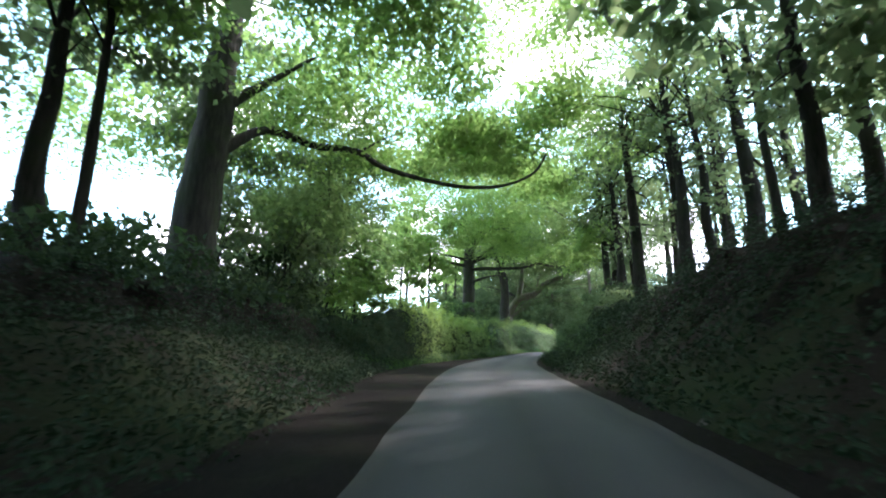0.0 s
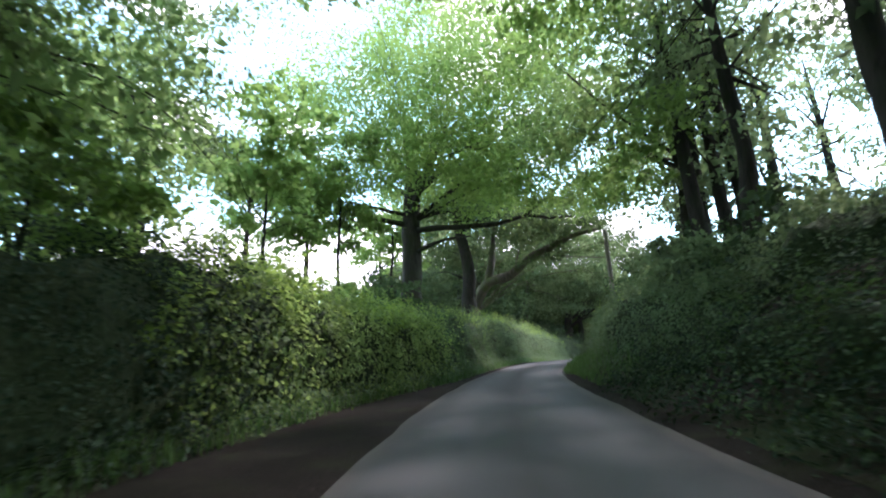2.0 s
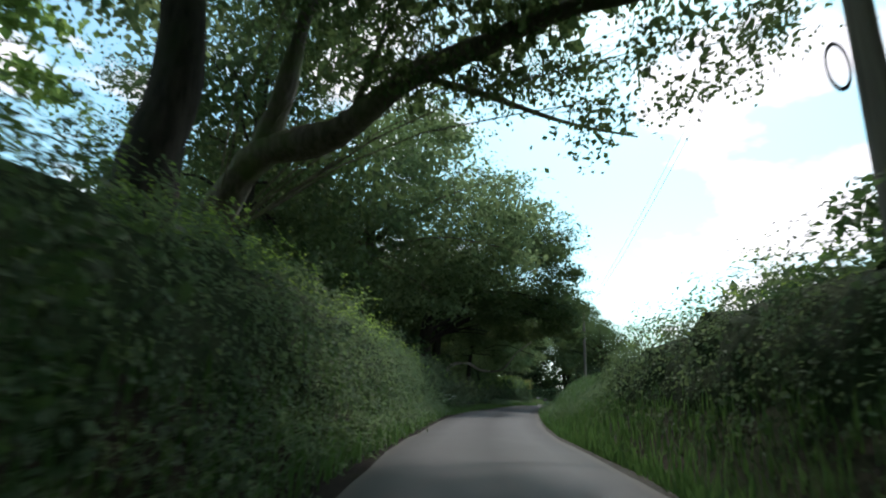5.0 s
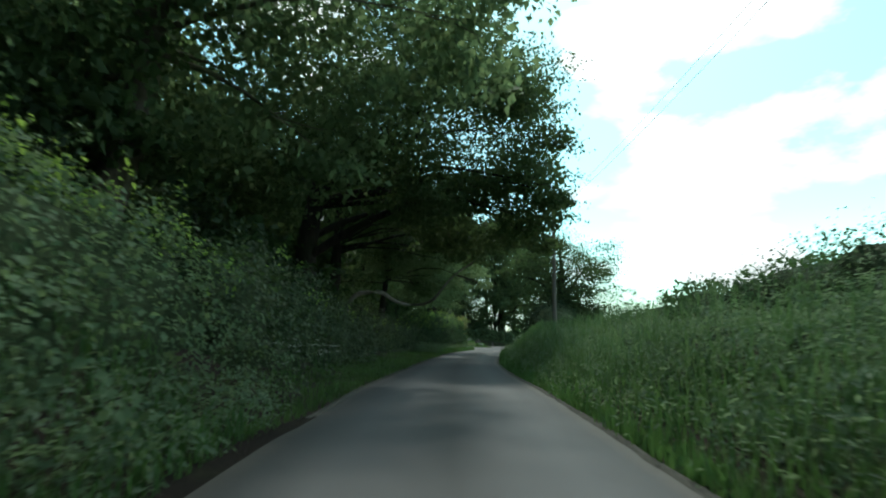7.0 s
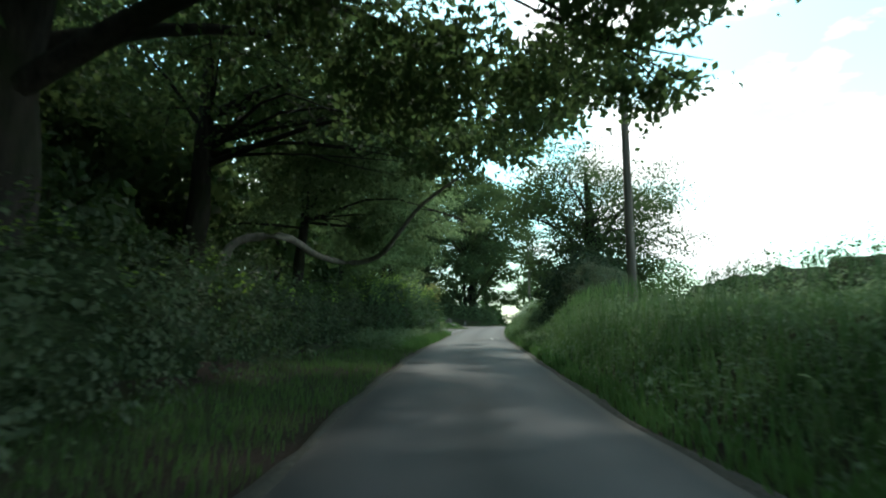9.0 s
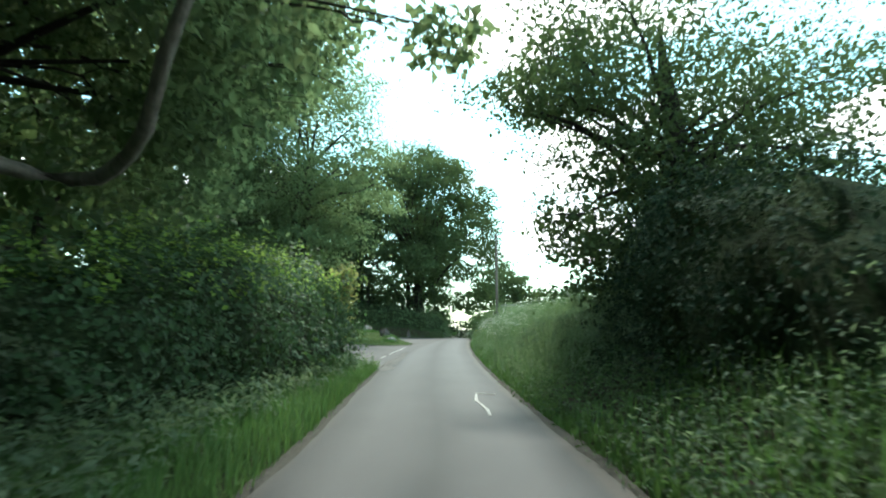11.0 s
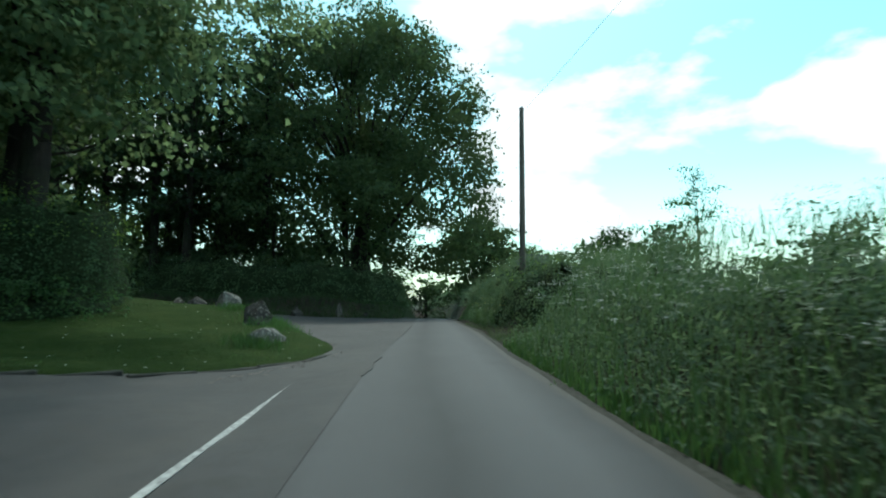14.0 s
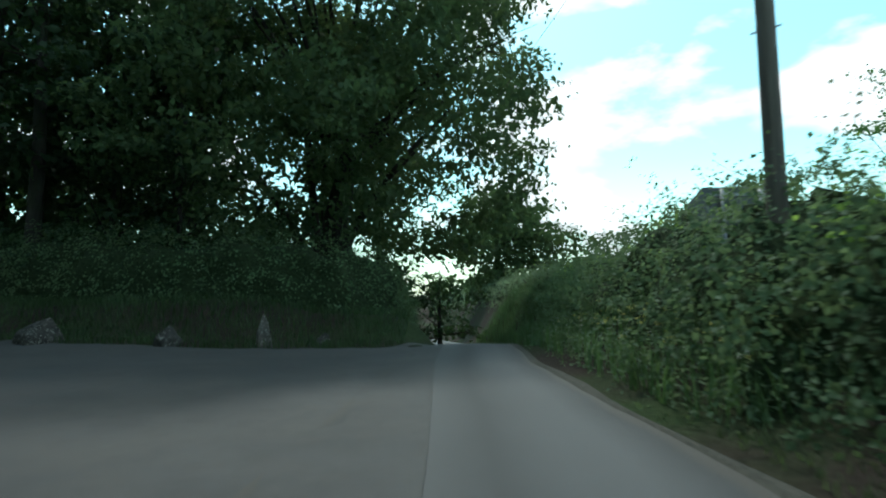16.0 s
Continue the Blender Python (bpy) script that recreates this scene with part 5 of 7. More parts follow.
for k, (s, l, h) in enumerate([(86, -10, 6), (92, -12, 6.5), (98, -11, 6), (104, -12.5, 6.5), (109, -14, 6.5), (116, -13, 6), (96, -17, 8), (110, -19, 8), (118, -16, 7.5), (86, -17, 8), (168, -9, 4.5), (171, -13, 5), (173, -19, 5), (176, -25, 5.5), (170, -6.5, 3.4), (169, -12, 4.6), (171, -16, 5), (172, -22, 4.8), (178, -16, 5.4), (180, -9, 5), (178.5, -2.5, 4.6), (179.5, -6, 5.4), (177.5, 0.6, 3.6), (180, -21, 5.6), (175, -28, 5.4), (181, -30, 5.5), (186, -12, 5), (39, 8.4, 3.0), (43, 9, 3.6), (47, 8.4, 4), (18, -9.8, 3.2), (12.5, -10.2, 2.8), (24, -9.6, 4), (20, -15, 5), (28, -16, 7), (13, -16, 4.5), (106, -19, 8), (112, -16, 7), (101, -16, 8), (91, -7.5, 4.6), (97, -7.8, 4.6), (106, -9.5, 4.6), (16, -14.5, 4.2), (22, -12.5, 4.4), (27, -11, 4.6), (30, -14, 5.5), (24, -17, 6.5)]):
    h = h * 1.35 if s > 165 and l < -5 else h
    tree("holly_bush", "dense dark evergreen bush in the shade of the wood", s, l, h, 0.12, [(0, 0, h * 0.3, (2.6, 2.6, h * 0.28)), (0.5, 0.5, h * 0.6, (2.4, 2.4, h * 0.3)), (0, 0, h * 0.85, (1.5, 1.5, h * 0.2))],
         int(700 * Q), 0.24 if l < -13 else 0.16, LEAF_CONIFER, BARK_DARK, [], 120 + k, (0, 0), 8, group="evergreen bushes in the wood", first=0.1, fill=0.4, cap=0.5 if l < -13 else 0.24)

for k, (s, l, h) in enumerate([(25.4, -9.4, 6.6), (28.4, -10.2, 7.5), (22.5, -11.5, 7), (37.5, 8.4, 2.2), (41.5, 7.4, 2.4), (45, 6.6, 3.4), (48.5, 7.2, 3.6)]):
    tree("holly_tree", "dark evergreen holly behind the ivy hedge", s, l, h, 0.13, [(0, 0, h * 0.3, (2.0, 2.0, h * 0.26)), (0.4, 0.4, h * 0.58, (1.9, 1.9, h * 0.28)), (0, 0, h * 0.84, (1.3, 1.3, h * 0.2))],
         3200, 0.1, LEAF_WOOD, BARK_DARK, [], 140 + k, (0, 0), 9, group="hollies behind the hedge", first=0.1, fill=0.8, cap=0.3)
for k, (s, l, h) in enumerate([(30, -9, 5), (33.5, -8.6, 5.2), (36, -11, 6), (45, -9.5, 3.4), (54, -10.5, 3.6), (61, -11, 4)]):
    tree("hazel_bush", "light green leafy bush behind the hedge", s, l, h, 0.09, [(0, 0, h * 0.4, (2.2, 2.2, h * 0.36)), (0.8, 0.5, h * 0.65, (1.8, 1.8, h * 0.28)), (-0.8, 0, h * 0.8, (1.2, 1.2, h * 0.2))],
         int(3400 * Q), 0.11, LEAF_BEECH, BARK_DARK, [], 150 + k, (0, 0), 9, group="bushes behind the hedge", first=0.1, fill=0.5)

# tall bare-stemmed trees of the wood on the bank
rngw = np.random.default_rng(5)
stems = [(35.6, 9.4, 0.42, 1.8), (30.9, 11.2, 0.40, 1.2), (33.2, 11.6, 0.34, 1.2), (37.4, 12.4, 0.22, 1.2), (36.7, 15.2, 0.26, 1.2), (45.6, 8.1, 0.30, 1.6), (42.3, 8.7, 0.2, 1.0), (48.3, 10.7, 0.2, 1.2),
         (47.1, 10.0, 0.3, 1.4), (46.4, 9.2, 0.18, 0.8), (41.0, 12.5, 0.14, 0.4), (33.5, 14.0, 0.12, 0.8), (27.5, 13.8, 0.36, 1.2), (29.5, 16.5, 0.16, 0.8), (24.5, 13.6, 0.2, 1.2), (22.0, 16.0, 0.3, 1.2),
         (39.5, 15.5, 0.18, 0.8), (49.5, 9.0, 0.16, 0.8), (18.5, 12.0, 0.26, 0.8), (52.5, 13.0, 0.2, 0.8)]
for k in range(26):
    stems.append((rngw.uniform(10, 66), rngw.uniform(17, 34), rngw.uniform(0.12, 0.26), rngw.uniform(-1, 3)))
for k in range(3):   # the wood goes on behind: unseen trees added to darken the start
    stems.append((rngw.uniform(-24, 4), rngw.choice([-1, 1]) * rngw.uniform(5.5, 14), rngw.uniform(0.2, 0.34), 0.0))
models = []
for k in range(3):
    rr = [(0, 0, 16, (3.2, 3.2, 3)), (1, 1.2, 12.5, (2.8, 2.8, 1.6)), (-1.4, -0.6, 13.8, (2.6, 2.6, 1.6)), (0.5, -1.5, 10.5, (2.6, 2.6, 1.0)), (-0.6, 1.6, 8.2, (2.6, 2.6, 0.9)), (0.8, 0.4, 6.0, (2.2, 2.2, 0.7))]
    models.append(tree("woodland_tree", "tall straight dark-stemmed woodland tree with a high crown", stems[k][0], stems[k][1], 19, stems[k][2] * 0.9, rr, int(3000 * Q), 0.12, LEAF_WOOD, BARK_DARK, [], 60 + k, (0.1, -0.4), 14,
                       group="woodland trees on the bank", first=0.42, fill=0.12))
for k, (s, l, r, tilt) in enumerate(stems[3:]):
    p = spot(s, l)[0]
    f = r / 0.28
    m = Matrix.Translation(p) @ pose(0, 0, 0, rngw.uniform(-1, 1), -tilt, 0) @ pose(0, 0, 0, 0, 0, rngw.uniform(0, 360)) @ Matrix.Diagonal((f * 0.75 + 0.25, f * 0.75 + 0.25, rngw.uniform(0.9, 1.1), 1))
    copy_thing(models[k % 3], m)

# the dark trees over the second stretch
tree("sycamore_tree", "broad dense sycamore with foliage down to the hedge", 90, -9.5, 21, 0.55,
     [(0, 1, 9, 5.2), (-3, 3, 13, 5.0), (3, 3, 13, 5.0), (0, 2, 17, 5.0), (0, -6, 13, 6.0), (-5, -2, 9, 4.5), (5, 4, 8, 4.0), (2, 8, 12.5, (5, 5, 3.6)), (1, 4, 18, (4, 4, 2.6)), (2, 10, 9, (3, 3, 2)), (0, -12, 12, (6, 6, 5)), (-2, -5, 5, (4, 4, 3))], 40000 * Q, 0.15, LEAF_WOOD, BARK_MOSSY, [], 25, (0, 0.6), 20, cap=0.35)
tree("oak_tree", "wide dark tree with branches over the lane", 103, -8.5, 19, 0.6,
     [(0, 3, 12, (6, 6, 4)), (0, 8.5, 15.6, (4, 4, 2.4)), (-2, 5, 18, (4, 4, 2.4)), (2, 11, 13.4, (3, 3, 2)), (2, 8, 11, (4.5, 4.5, 3)), (-3, 6, 13, (4.5, 4.5, 3)), (4, 2, 14, 5), (-4, -4, 11, 5), (0, 0, 17, 5), (1, 11.6, 9.4, (3.0, 3.0, 2.4)), (-5, 8, 14, (4, 4, 3)), (-2, 10.8, 12.5, (3, 3, 2.2)), (-6, 2, 8, 3.5), (6, -4, 10, 5), (0, 11.9, 6.6, (2.4, 2.4, 1.3)), (4, 11.4, 6.8, (2.4, 2.4, 1.3)), (-3, 11.3, 8, (2.4, 2.4, 1.6)), (3, 8, 6.4, (3, 3, 1.4)), (2, 13.4, 8, (1.4, 1.4, 0.7)), (-1, 13.0, 10.6, (1.6, 1.6, 0.8)), (-3, 12.8, 6.8, (1.2, 1.2, 0.6)), (3, 13, 5.8, (1.4, 1.4, 0.6)), (-5, 11, 11, (2, 2, 1)), (0, 9, 8, (2.5, 2.5, 1.4)), (-4, 6, 8.5, (3.5, 3.5, 1.6)), (-2, 7, 7, (3, 3, 1.4)), (2, 5, 8, (3, 3, 1.6))], 86000 * Q, 0.084, LEAF_DARK, BARK_DARK,
     [([(103, -8.3, 5), (103, -5, 7), (103, -1, 8.6), (103.5, 3, 9.4)], 0.26), ([(103, -8.3, 6), (106, -6, 8), (109, -3, 9)], 0.22)], 26, (0.3, 0.8), 22, cap=0.22, fill=1.8)
tree("oak_tree", "dark tree with a pale low branch sweeping towards the lane", 114.5, -10.6, 17, 0.5,
     [(0, 3, 11, (5, 5, 4)), (3, 7, 10, (4, 4, 2.6)), (-4, 3, 12, 4.5), (3, 0, 13, 5), (0, -6, 10, 5), (6, 3, 9, 4), (-3, 13, 7.6, (2.6, 2.6, 1.6)), (-1, 10, 7.0, (2.6, 2.6, 1.4)), (-6, 9, 7, (3, 3, 1.6))], 40000 * Q, 0.115, LEAF_DARK, BARK_DARK,
     [([(114.5, -10.4, 9), (114.5, -7, 10.5), (115, -3, 11)], 0.2)], 27, (0.3, 0.6), 18, cap=0.35, fill=1.5)
tree("oak_tree", "dark tree filling the wood behind the hedge", 86, -16, 17, 0.4, [(0, 0, 12, 5), (3, 3, 8, 4.5), (-3, 4, 10, 4.5), (2, 0, 4.5, (4, 4, 3)), (-3, 5, 4, (3.6, 3.6, 2.6)), (2, 6, 5.5, (3.6, 3.6, 3))], 16000 * Q, 0.17, LEAF_DARK, BARK_DARK, [], 41, (0, 0), 10, cap=0.4)
tree("oak_tree", "dark tree filling the wood behind the hedge", 97, -17, 17, 0.4, [(0, 0, 12, 5), (3, 3, 8, 4.5), (-3, 4, 10, 4.5), (2, 0, 4.5, (4, 4, 3)), (-3, 5, 4, (3.6, 3.6, 2.6)), (2, 6, 5.5, (3.6, 3.6, 3))], 16000 * Q, 0.17, LEAF_DARK, BARK_DARK, [], 42, (0, 0), 10)
tree("oak_tree", "dark tree filling the wood behind the hedge", 107, -18, 17, 0.4, [(0, 0, 12, 5), (3, 3, 8, 4.5), (-3, 4, 10, 4.5), (2, 0, 4.5, (4, 4, 3)), (-4, 0, 5, (4, 4, 3))], 7000, 0.24, LEAF_DARK, BARK_DARK, [], 45, (0, 0), 10)
tree("sycamore_tree", "leafy tree overhanging the hedge near the corner", 119.5, -8.2, 13, 0.28, [(0, 1, 9, (3.6, 3.6, 3)), (-1, 4, 7.6, (3, 3, 2)), (2, 4.0, 6.2, (2.6, 2.6, 2)), (1.5, 3.6, 5.0, (2, 2, 1.4)), (0, 3, 11, (4, 4, 2.4)), (3, 0, 9, (3.2, 3.2, 3)), (3.5, 2.4, 4.2, (2.2, 2.2, 1.6)), (0.5, 4.2, 4.4, (1.9, 1.9, 1.0)), (-1.5, 5.4, 5.0, (1.9, 1.9, 1.0)), (1.6, 6.0, 8.0, (2.2, 2.2, 1.8)), (-2.2, 8.7, 4.6, (0.8, 0.8, 0.5)), (5, 1, 6.4, (2.6, 2.6, 2)), (3, 3.6, 8.4, (2.8, 2.8, 2.0)), (4.5, 3.4, 10.4, (2.6, 2.6, 1.8)), (0, -4, 4, (3.4, 3.4, 3)), (3, 3, 12, (3, 3, 2)), (5.5, 4.5, 9.6, (2.6, 2.6, 1.7)), (6.5, 2.6, 12.4, (3.2, 3.2, 2)), (0, 5, 10.5, (3, 3, 1.8)), (7, 0, 9.4, (3, 3, 2.2)), (-3, 3, 8.2, (3, 3, 2)), (-2, 1, 6.4, (3, 3, 2)), (6, 3.6, 7.5, (2.4, 2.4, 1.8)), (8.5, 2.6, 9.5, (2.6, 2.6, 2)), (3.5, 5.2, 7.4, (2, 2, 1.4)), (7, 4.4, 11, (2.6, 2.6, 2))], 46000 * Q, 0.075, LEAF_WOOD, BARK_DARK, [], 43, (0.3, 0.6), 16, cap=0.2)
tree("leaning_ash", "crooked pale branch growing low over the hedge", 114, -9.4, 8, 0.22, [(1.5, 9, 6.4, (1.6, 1.6, 0.8)), (2, 11, 7.4, (1.8, 1.8, 0.9))], 1500, 0.10, LEAF_DARK, BARK_PALE,
     [([(114, -9.4, 0.6), (114, -9.1, 3.0), (114.2, -8.5, 4.0), (115, -7.0, 4.2), (117, -6.3, 3.7), (119, -5.3, 3.6), (118, -3.8, 3.8), (116.5, -2.7, 4.6), (115.5, -1.7, 5.5), (115, -0.2, 6.5), (114.6, 1.2, 7.4)], 0.2)], 28, (0, 0.1), 0, top=1.6)
tree("ivy_tree", "dark ivy-covered tree leaning over the lane edge", 124.6, 6.9, 10.5, 0.42,
     [(0, -1, 4.6, (2.8, 2.8, 1.7)), (-1, 1, 2.8, (2.8, 2.8, 1.9)), (0, 0, 6.4, (3.6, 3.6, 2.8)), (-1, -2.6, 6.6, (2.4, 2.4, 1.8)), (-1, -1.6, 8, (3, 3, 2.2)), (1, 2.6, 7, (3.2, 3.2, 2.6)), (-2, 2, 5.5, (2.6, 2.6, 2)), (0, 0, 3.0, (2.2, 2.2, 2.0)), (0.5, -3.4, 6.6, (2, 2, 1.2)), (0, 3, 4.0, (2.8, 2.8, 2)),
      (-1.5, 1.5, 1.6, (2.4, 2.4, 1.6)), (0.5, -1.4, 1.8, (1.8, 1.8, 1.5)), (1, 4, 2, (2.6, 2.6, 1.8)), (-2, -2.5, 2.0, (1.5, 1.5, 1.5)), (-1.5, -1.6, 4.2, (1.9, 1.9, 1.7)), (0, -3.0, 2.8, (1.2, 1.2, 1.3)), (-2, -3.6, 6.2, (2.0, 2.0, 1.4)), (-2.6, 0.5, 3.6, (2, 2, 2))], 54000 * Q, 0.06, LEAF_DARK, BARK_DARK, [([(124.6, 6.9, 3.6), (124.2, 5.6, 5.4), (123.6, 4.2, 6.2), (123, 3.0, 6.4)], 0.14), ([(124.6, 6.9, 4.4), (124.2, 8.2, 6.6), (123.8, 9.6, 7.8)], 0.16)], 29, (-0.3, -0.3), 30, fill=1.0, cap=0.16)

# trees round the junction
for k, (s, l, h) in enumerate([(148.6, -10.8, 20), (150.6, -14.6, 17), (146, -14.4, 17), (150, -17.5, 19), (155.5, -18, 18), (147.5, -22, 18), (128.6, -13, 17), (125.5, -17, 17), (130, -23, 18), (153, -25, 18), (149, -31, 18)]):
    tree("willow_tree", "tall leafy green tree with foliage to the ground", s, l, h, 0.24,
         [(0, 0, h * 0.75, (4.4, 4.4, 3.6)), (1, 2, h * 0.52, (4.4, 4.4, 3.2)), (-1.5, 1.6, h * 0.32, (4.0, 4.0, 2.8)), (1, -2, h * 0.45, (3.6, 3.6, 3)), (0, 0.5, h * 0.93, (3, 3, 2.2)), (1, -1.4, h * 0.14, (2.8, 2.8, 2.2)), (-1, -2.4, h * 0.13, (2.8, 2.8, 2.0))],
         int((14000 if k < 4 else 4000) * Q), 0.12 if k < 4 else 0.16, LEAF_DARK if k else LEAF_WOOD, BARK_DARK, [], 80 + k, (0.3, 0.3), 12, group="trees beside the side road", first=0.15, fill=1.1, cap=0.24 if k < 4 else 0.6)
tree("sycamore_tree", "tall leafy sycamore spreading over the grass", 148.0, -10.0, 19, 0.34,
     [(0, 2.6, 15.5, (4.2, 4.2, 2.6)), (-1, 4.2, 12.5, (3.4, 3.4, 2.2)), (1, 3.6, 9.8, (3.2, 3.2, 1.8)), (-2, 0, 17.5, (4, 4, 2.4)), (2, 3.0, 18.4, (3.6, 3.6, 2.0)), (0, 2.4, 7.0, (2.8, 2.8, 1.4)), (-3, -3, 14, (4, 4, 3)), (-3, 1, 10, (3.4, 3.4, 2.4)), (-2.5, -3, 7, (3.4, 3.4, 2.6))], 34000 * Q, 0.085, LEAF_WOOD, BARK_DARK,
     [([(148, -9.8, 9), (147.6, -7.6, 10.2), (147.2, -5.6, 10.4), (146.8, -4.4, 10.8)], 0.14), ([(148, -9.8, 12), (147.8, -7.6, 14.2), (147.4, -5.8, 15.4)], 0.16)], 180, (-0.3, 1.0), 20, first=0.4, fill=0.8, cap=0.22)
for s, l, h, r in [(149.8, -10.6, 2.4, 1.4), (148.4, -12.4, 3.0, 1.7), (144.6, -17.4, 3.0, 1.8)]:
    tree("shrub", "rounded dense green shrub beside the mown grass", s, l, h, 0.05, [(0, 0, h * 0.45, (r, r, h * 0.42)), (0.4, 0.3, h * 0.62, (r * 0.7, r * 0.7, h * 0.32))], 5200, 0.05, LEAF_WILLOW, BARK_DARK, [], int(s), (0, 0), 8, group="shrubs beside the grass", first=0.1)
def dome(rng, n, ring, low, high, r):
    """Clumps spread over the shell of a domed crown and within it."""
    out = []
    for i in range(n):
        z = 1 - 1.25 * (i + 0.5) / n
        a = i * 2.39996
        q = math.sqrt(max(1 - z * z, 0)) * rng.uniform(0.86, 1.0)
        h = low + (high - low) * (0.36 + 0.64 * z * rng.uniform(0.92, 1.0))
        k = r * rng.uniform(0.8, 1.2)
        out.append((ring * q * math.cos(a), ring * q * math.sin(a), h - k * 0.5, (k, k, k * 0.72)))
    for i in range(n // 3):
        a, q = rng.uniform(0, 6.3), ring * 0.55 * math.sqrt(rng.random())
        out.append((q * math.cos(a), q * math.sin(a), low + (high - low) * rng.uniform(0.25, 0.8), (r * 1.2, r * 1.2, r * 0.9)))
    return out


tree("oak_tree", "great domed oak with many spreading stems", 174.5, -4.3, 21, 0.7,
     dome(np.random.default_rng(77), 64, 9.6, 0.6, 23.0, 2.6) + [(6.4 * math.cos(a), 6.4 * math.sin(a), 3.4 + 0.6 * math.sin(3 * a), (2.4, 2.4, 1.5)) for a in (0.3, 1.2, 2.0, 2.8, 3.6, 4.4, 5.3)], 66000 * Q, 0.11, LEAF_DARK, BARK_DARK,
     [([(174.5, -5.2, 2), (173.8, -3.8, 5), (173, -1.6, 8), (172, 1, 10.5)], 0.32), ([(174.5, -5.2, 2), (174.2, -6.6, 6), (173.4, -9.6, 10)], 0.32), ([(174.5, -5.2, 2), (173.2, -5.4, 8), (171.5, -5.6, 13)], 0.3), ([(174.5, -5, 2), (175.5, -3.1, 7), (176, -0.6, 10)], 0.26)],
     30, (0, 0.2), 36, first=0.34, fill=0.8, cap=0.3, top=12)
con = []
rngc = np.random.default_rng(9)
spots = [(172, -14), (176, -19), (171, -23), (180, -13), (181, -25), (176, -29), (185, -18), (170, -31), (174, -37), (168, -27), (169.5, -17), (173, -26), (167.5, -22), (178, -33), (171, -10.5), (176.5, -12), (186, -25), (183, -6.5), (186, -3), (168.5, -14.5), (169, -20), (174, -16.5), (172.5, -29)]
for k in range(2):
    con.append(tree("pine_tree", "tall dark conifer with a bare lower stem", *spots[k], 20, 0.26, [(0, 0, 18, (1.8, 1.8, 2)), (0, 0.6, 14.5, (2.8, 2.8, 1.4)), (0.6, -0.8, 11.5, (3, 3, 1.3)), (-0.5, 0.5, 8.5, (3, 3, 1.0)), (0.2, 0.2, 16.3, (2.4, 2.4, 1.2)), (0.3, 0, 6.2, (2.6, 2.6, 1.1)), (-0.3, 0.4, 10, (3, 3, 1.4))],
                    int(4200 * Q), 0.15, LEAF_CONIFER, BARK_DARK, [], 90 + k, (0, 0), 16, group="conifers behind the hedge", first=0.3, top=19, fill=0.4))
for k, (s, l) in enumerate(spots[2:]):
    copy_thing(con[k % 2], Matrix.Translation(spot(s, l)[0]) @ pose(0, 0, 0, 0, 0, rngc.uniform(0, 360)) @ Matrix.Diagonal((1, 1, rngc.uniform(0.85, 1.1), 1)))
tree("hawthorn_tree", "dark rounded hawthorn beside the lane beyond", 196, 7.0, 11, 0.3, [(0, 0, 7, (4.5, 4.5, 3.5)), (-2, -2, 4, (3.5, 3.5, 3)), (2, 4, 5.5, (4, 4, 3)), (0, 7, 4, (3.5, 3.5, 2.5)), (0, 1, 2.5, (4, 4, 2))], 16000 * Q, 0.17, LEAF_DARK, BARK_DARK, [], 31, (0, 0), 14)
tree("hawthorn_tree", "small round tree on the far bend", 225, -3.0, 9, 0.25, [(0, 0, 6, (3.4, 3.4, 2.8)), (-2, 2, 4, (2.6, 2.6, 2))], 6000 * Q, 0.2, LEAF_WILLOW, BARK_DARK, [], 32, (0, 0), 10)
tree("rowan_tree", "thin airy young tree standing above the bank", 168, 17.9, 8.6, 0.08, [(0, 0, 6.4, (1.6, 1.6, 1.4)), (0.9, 1.2, 4.8, (1.7, 1.7, 1.2)), (-0.8, -1.2, 5.2, (1.6, 1.6, 1.2)), (0, 0.1, 8.0, (0.8, 0.8, 0.9)), (0, -0.4, 3.2, (1.8, 1.8, 1.1))], 2600, 0.07, LEAF_WILLOW, BARK, [], 33, (0.2, 0.1), 26, first=0.25, fill=0)
for k, (s, l, h, r) in enumerate([(151, 13, 3.4, 2.2), (158, 11, 3.4, 2.2), (143, 14, 3.0, 2.2), (168, 12, 4.6, 2.6), (98, 9.8, 2.5, 2.0), (92, 10.5, 2.5, 2.0), (180, 14, 5, 3), (72, 8.5, 3.2, 2.0), (66, 8, 3.4, 2.0), (56, 7.4, 4.4, 2.2), (53.6, -7.4, 3.6, 1.9), (60.5, -9.0, 2.6, 1.8)]):
    tree("hazel_bush", "leafy hazel bush standing behind the hedge", s, l, h, 0.1, [(0, 0, h * 0.6, (r, r, h * 0.36)), (r * 0.5, r * 0.4, h * 0.45, (r * 0.7, r * 0.7, h * 0.3)), (-r * 0.5, 0, h * 0.75, (r * 0.5, r * 0.5, h * 0.25))],
         int(4000 * Q), 0.08, LEAF_HEDGE, BARK_DARK, [], 100 + k, (0, 0), 12, group="bushes behind the hedge", first=0.1, fill=0.5)
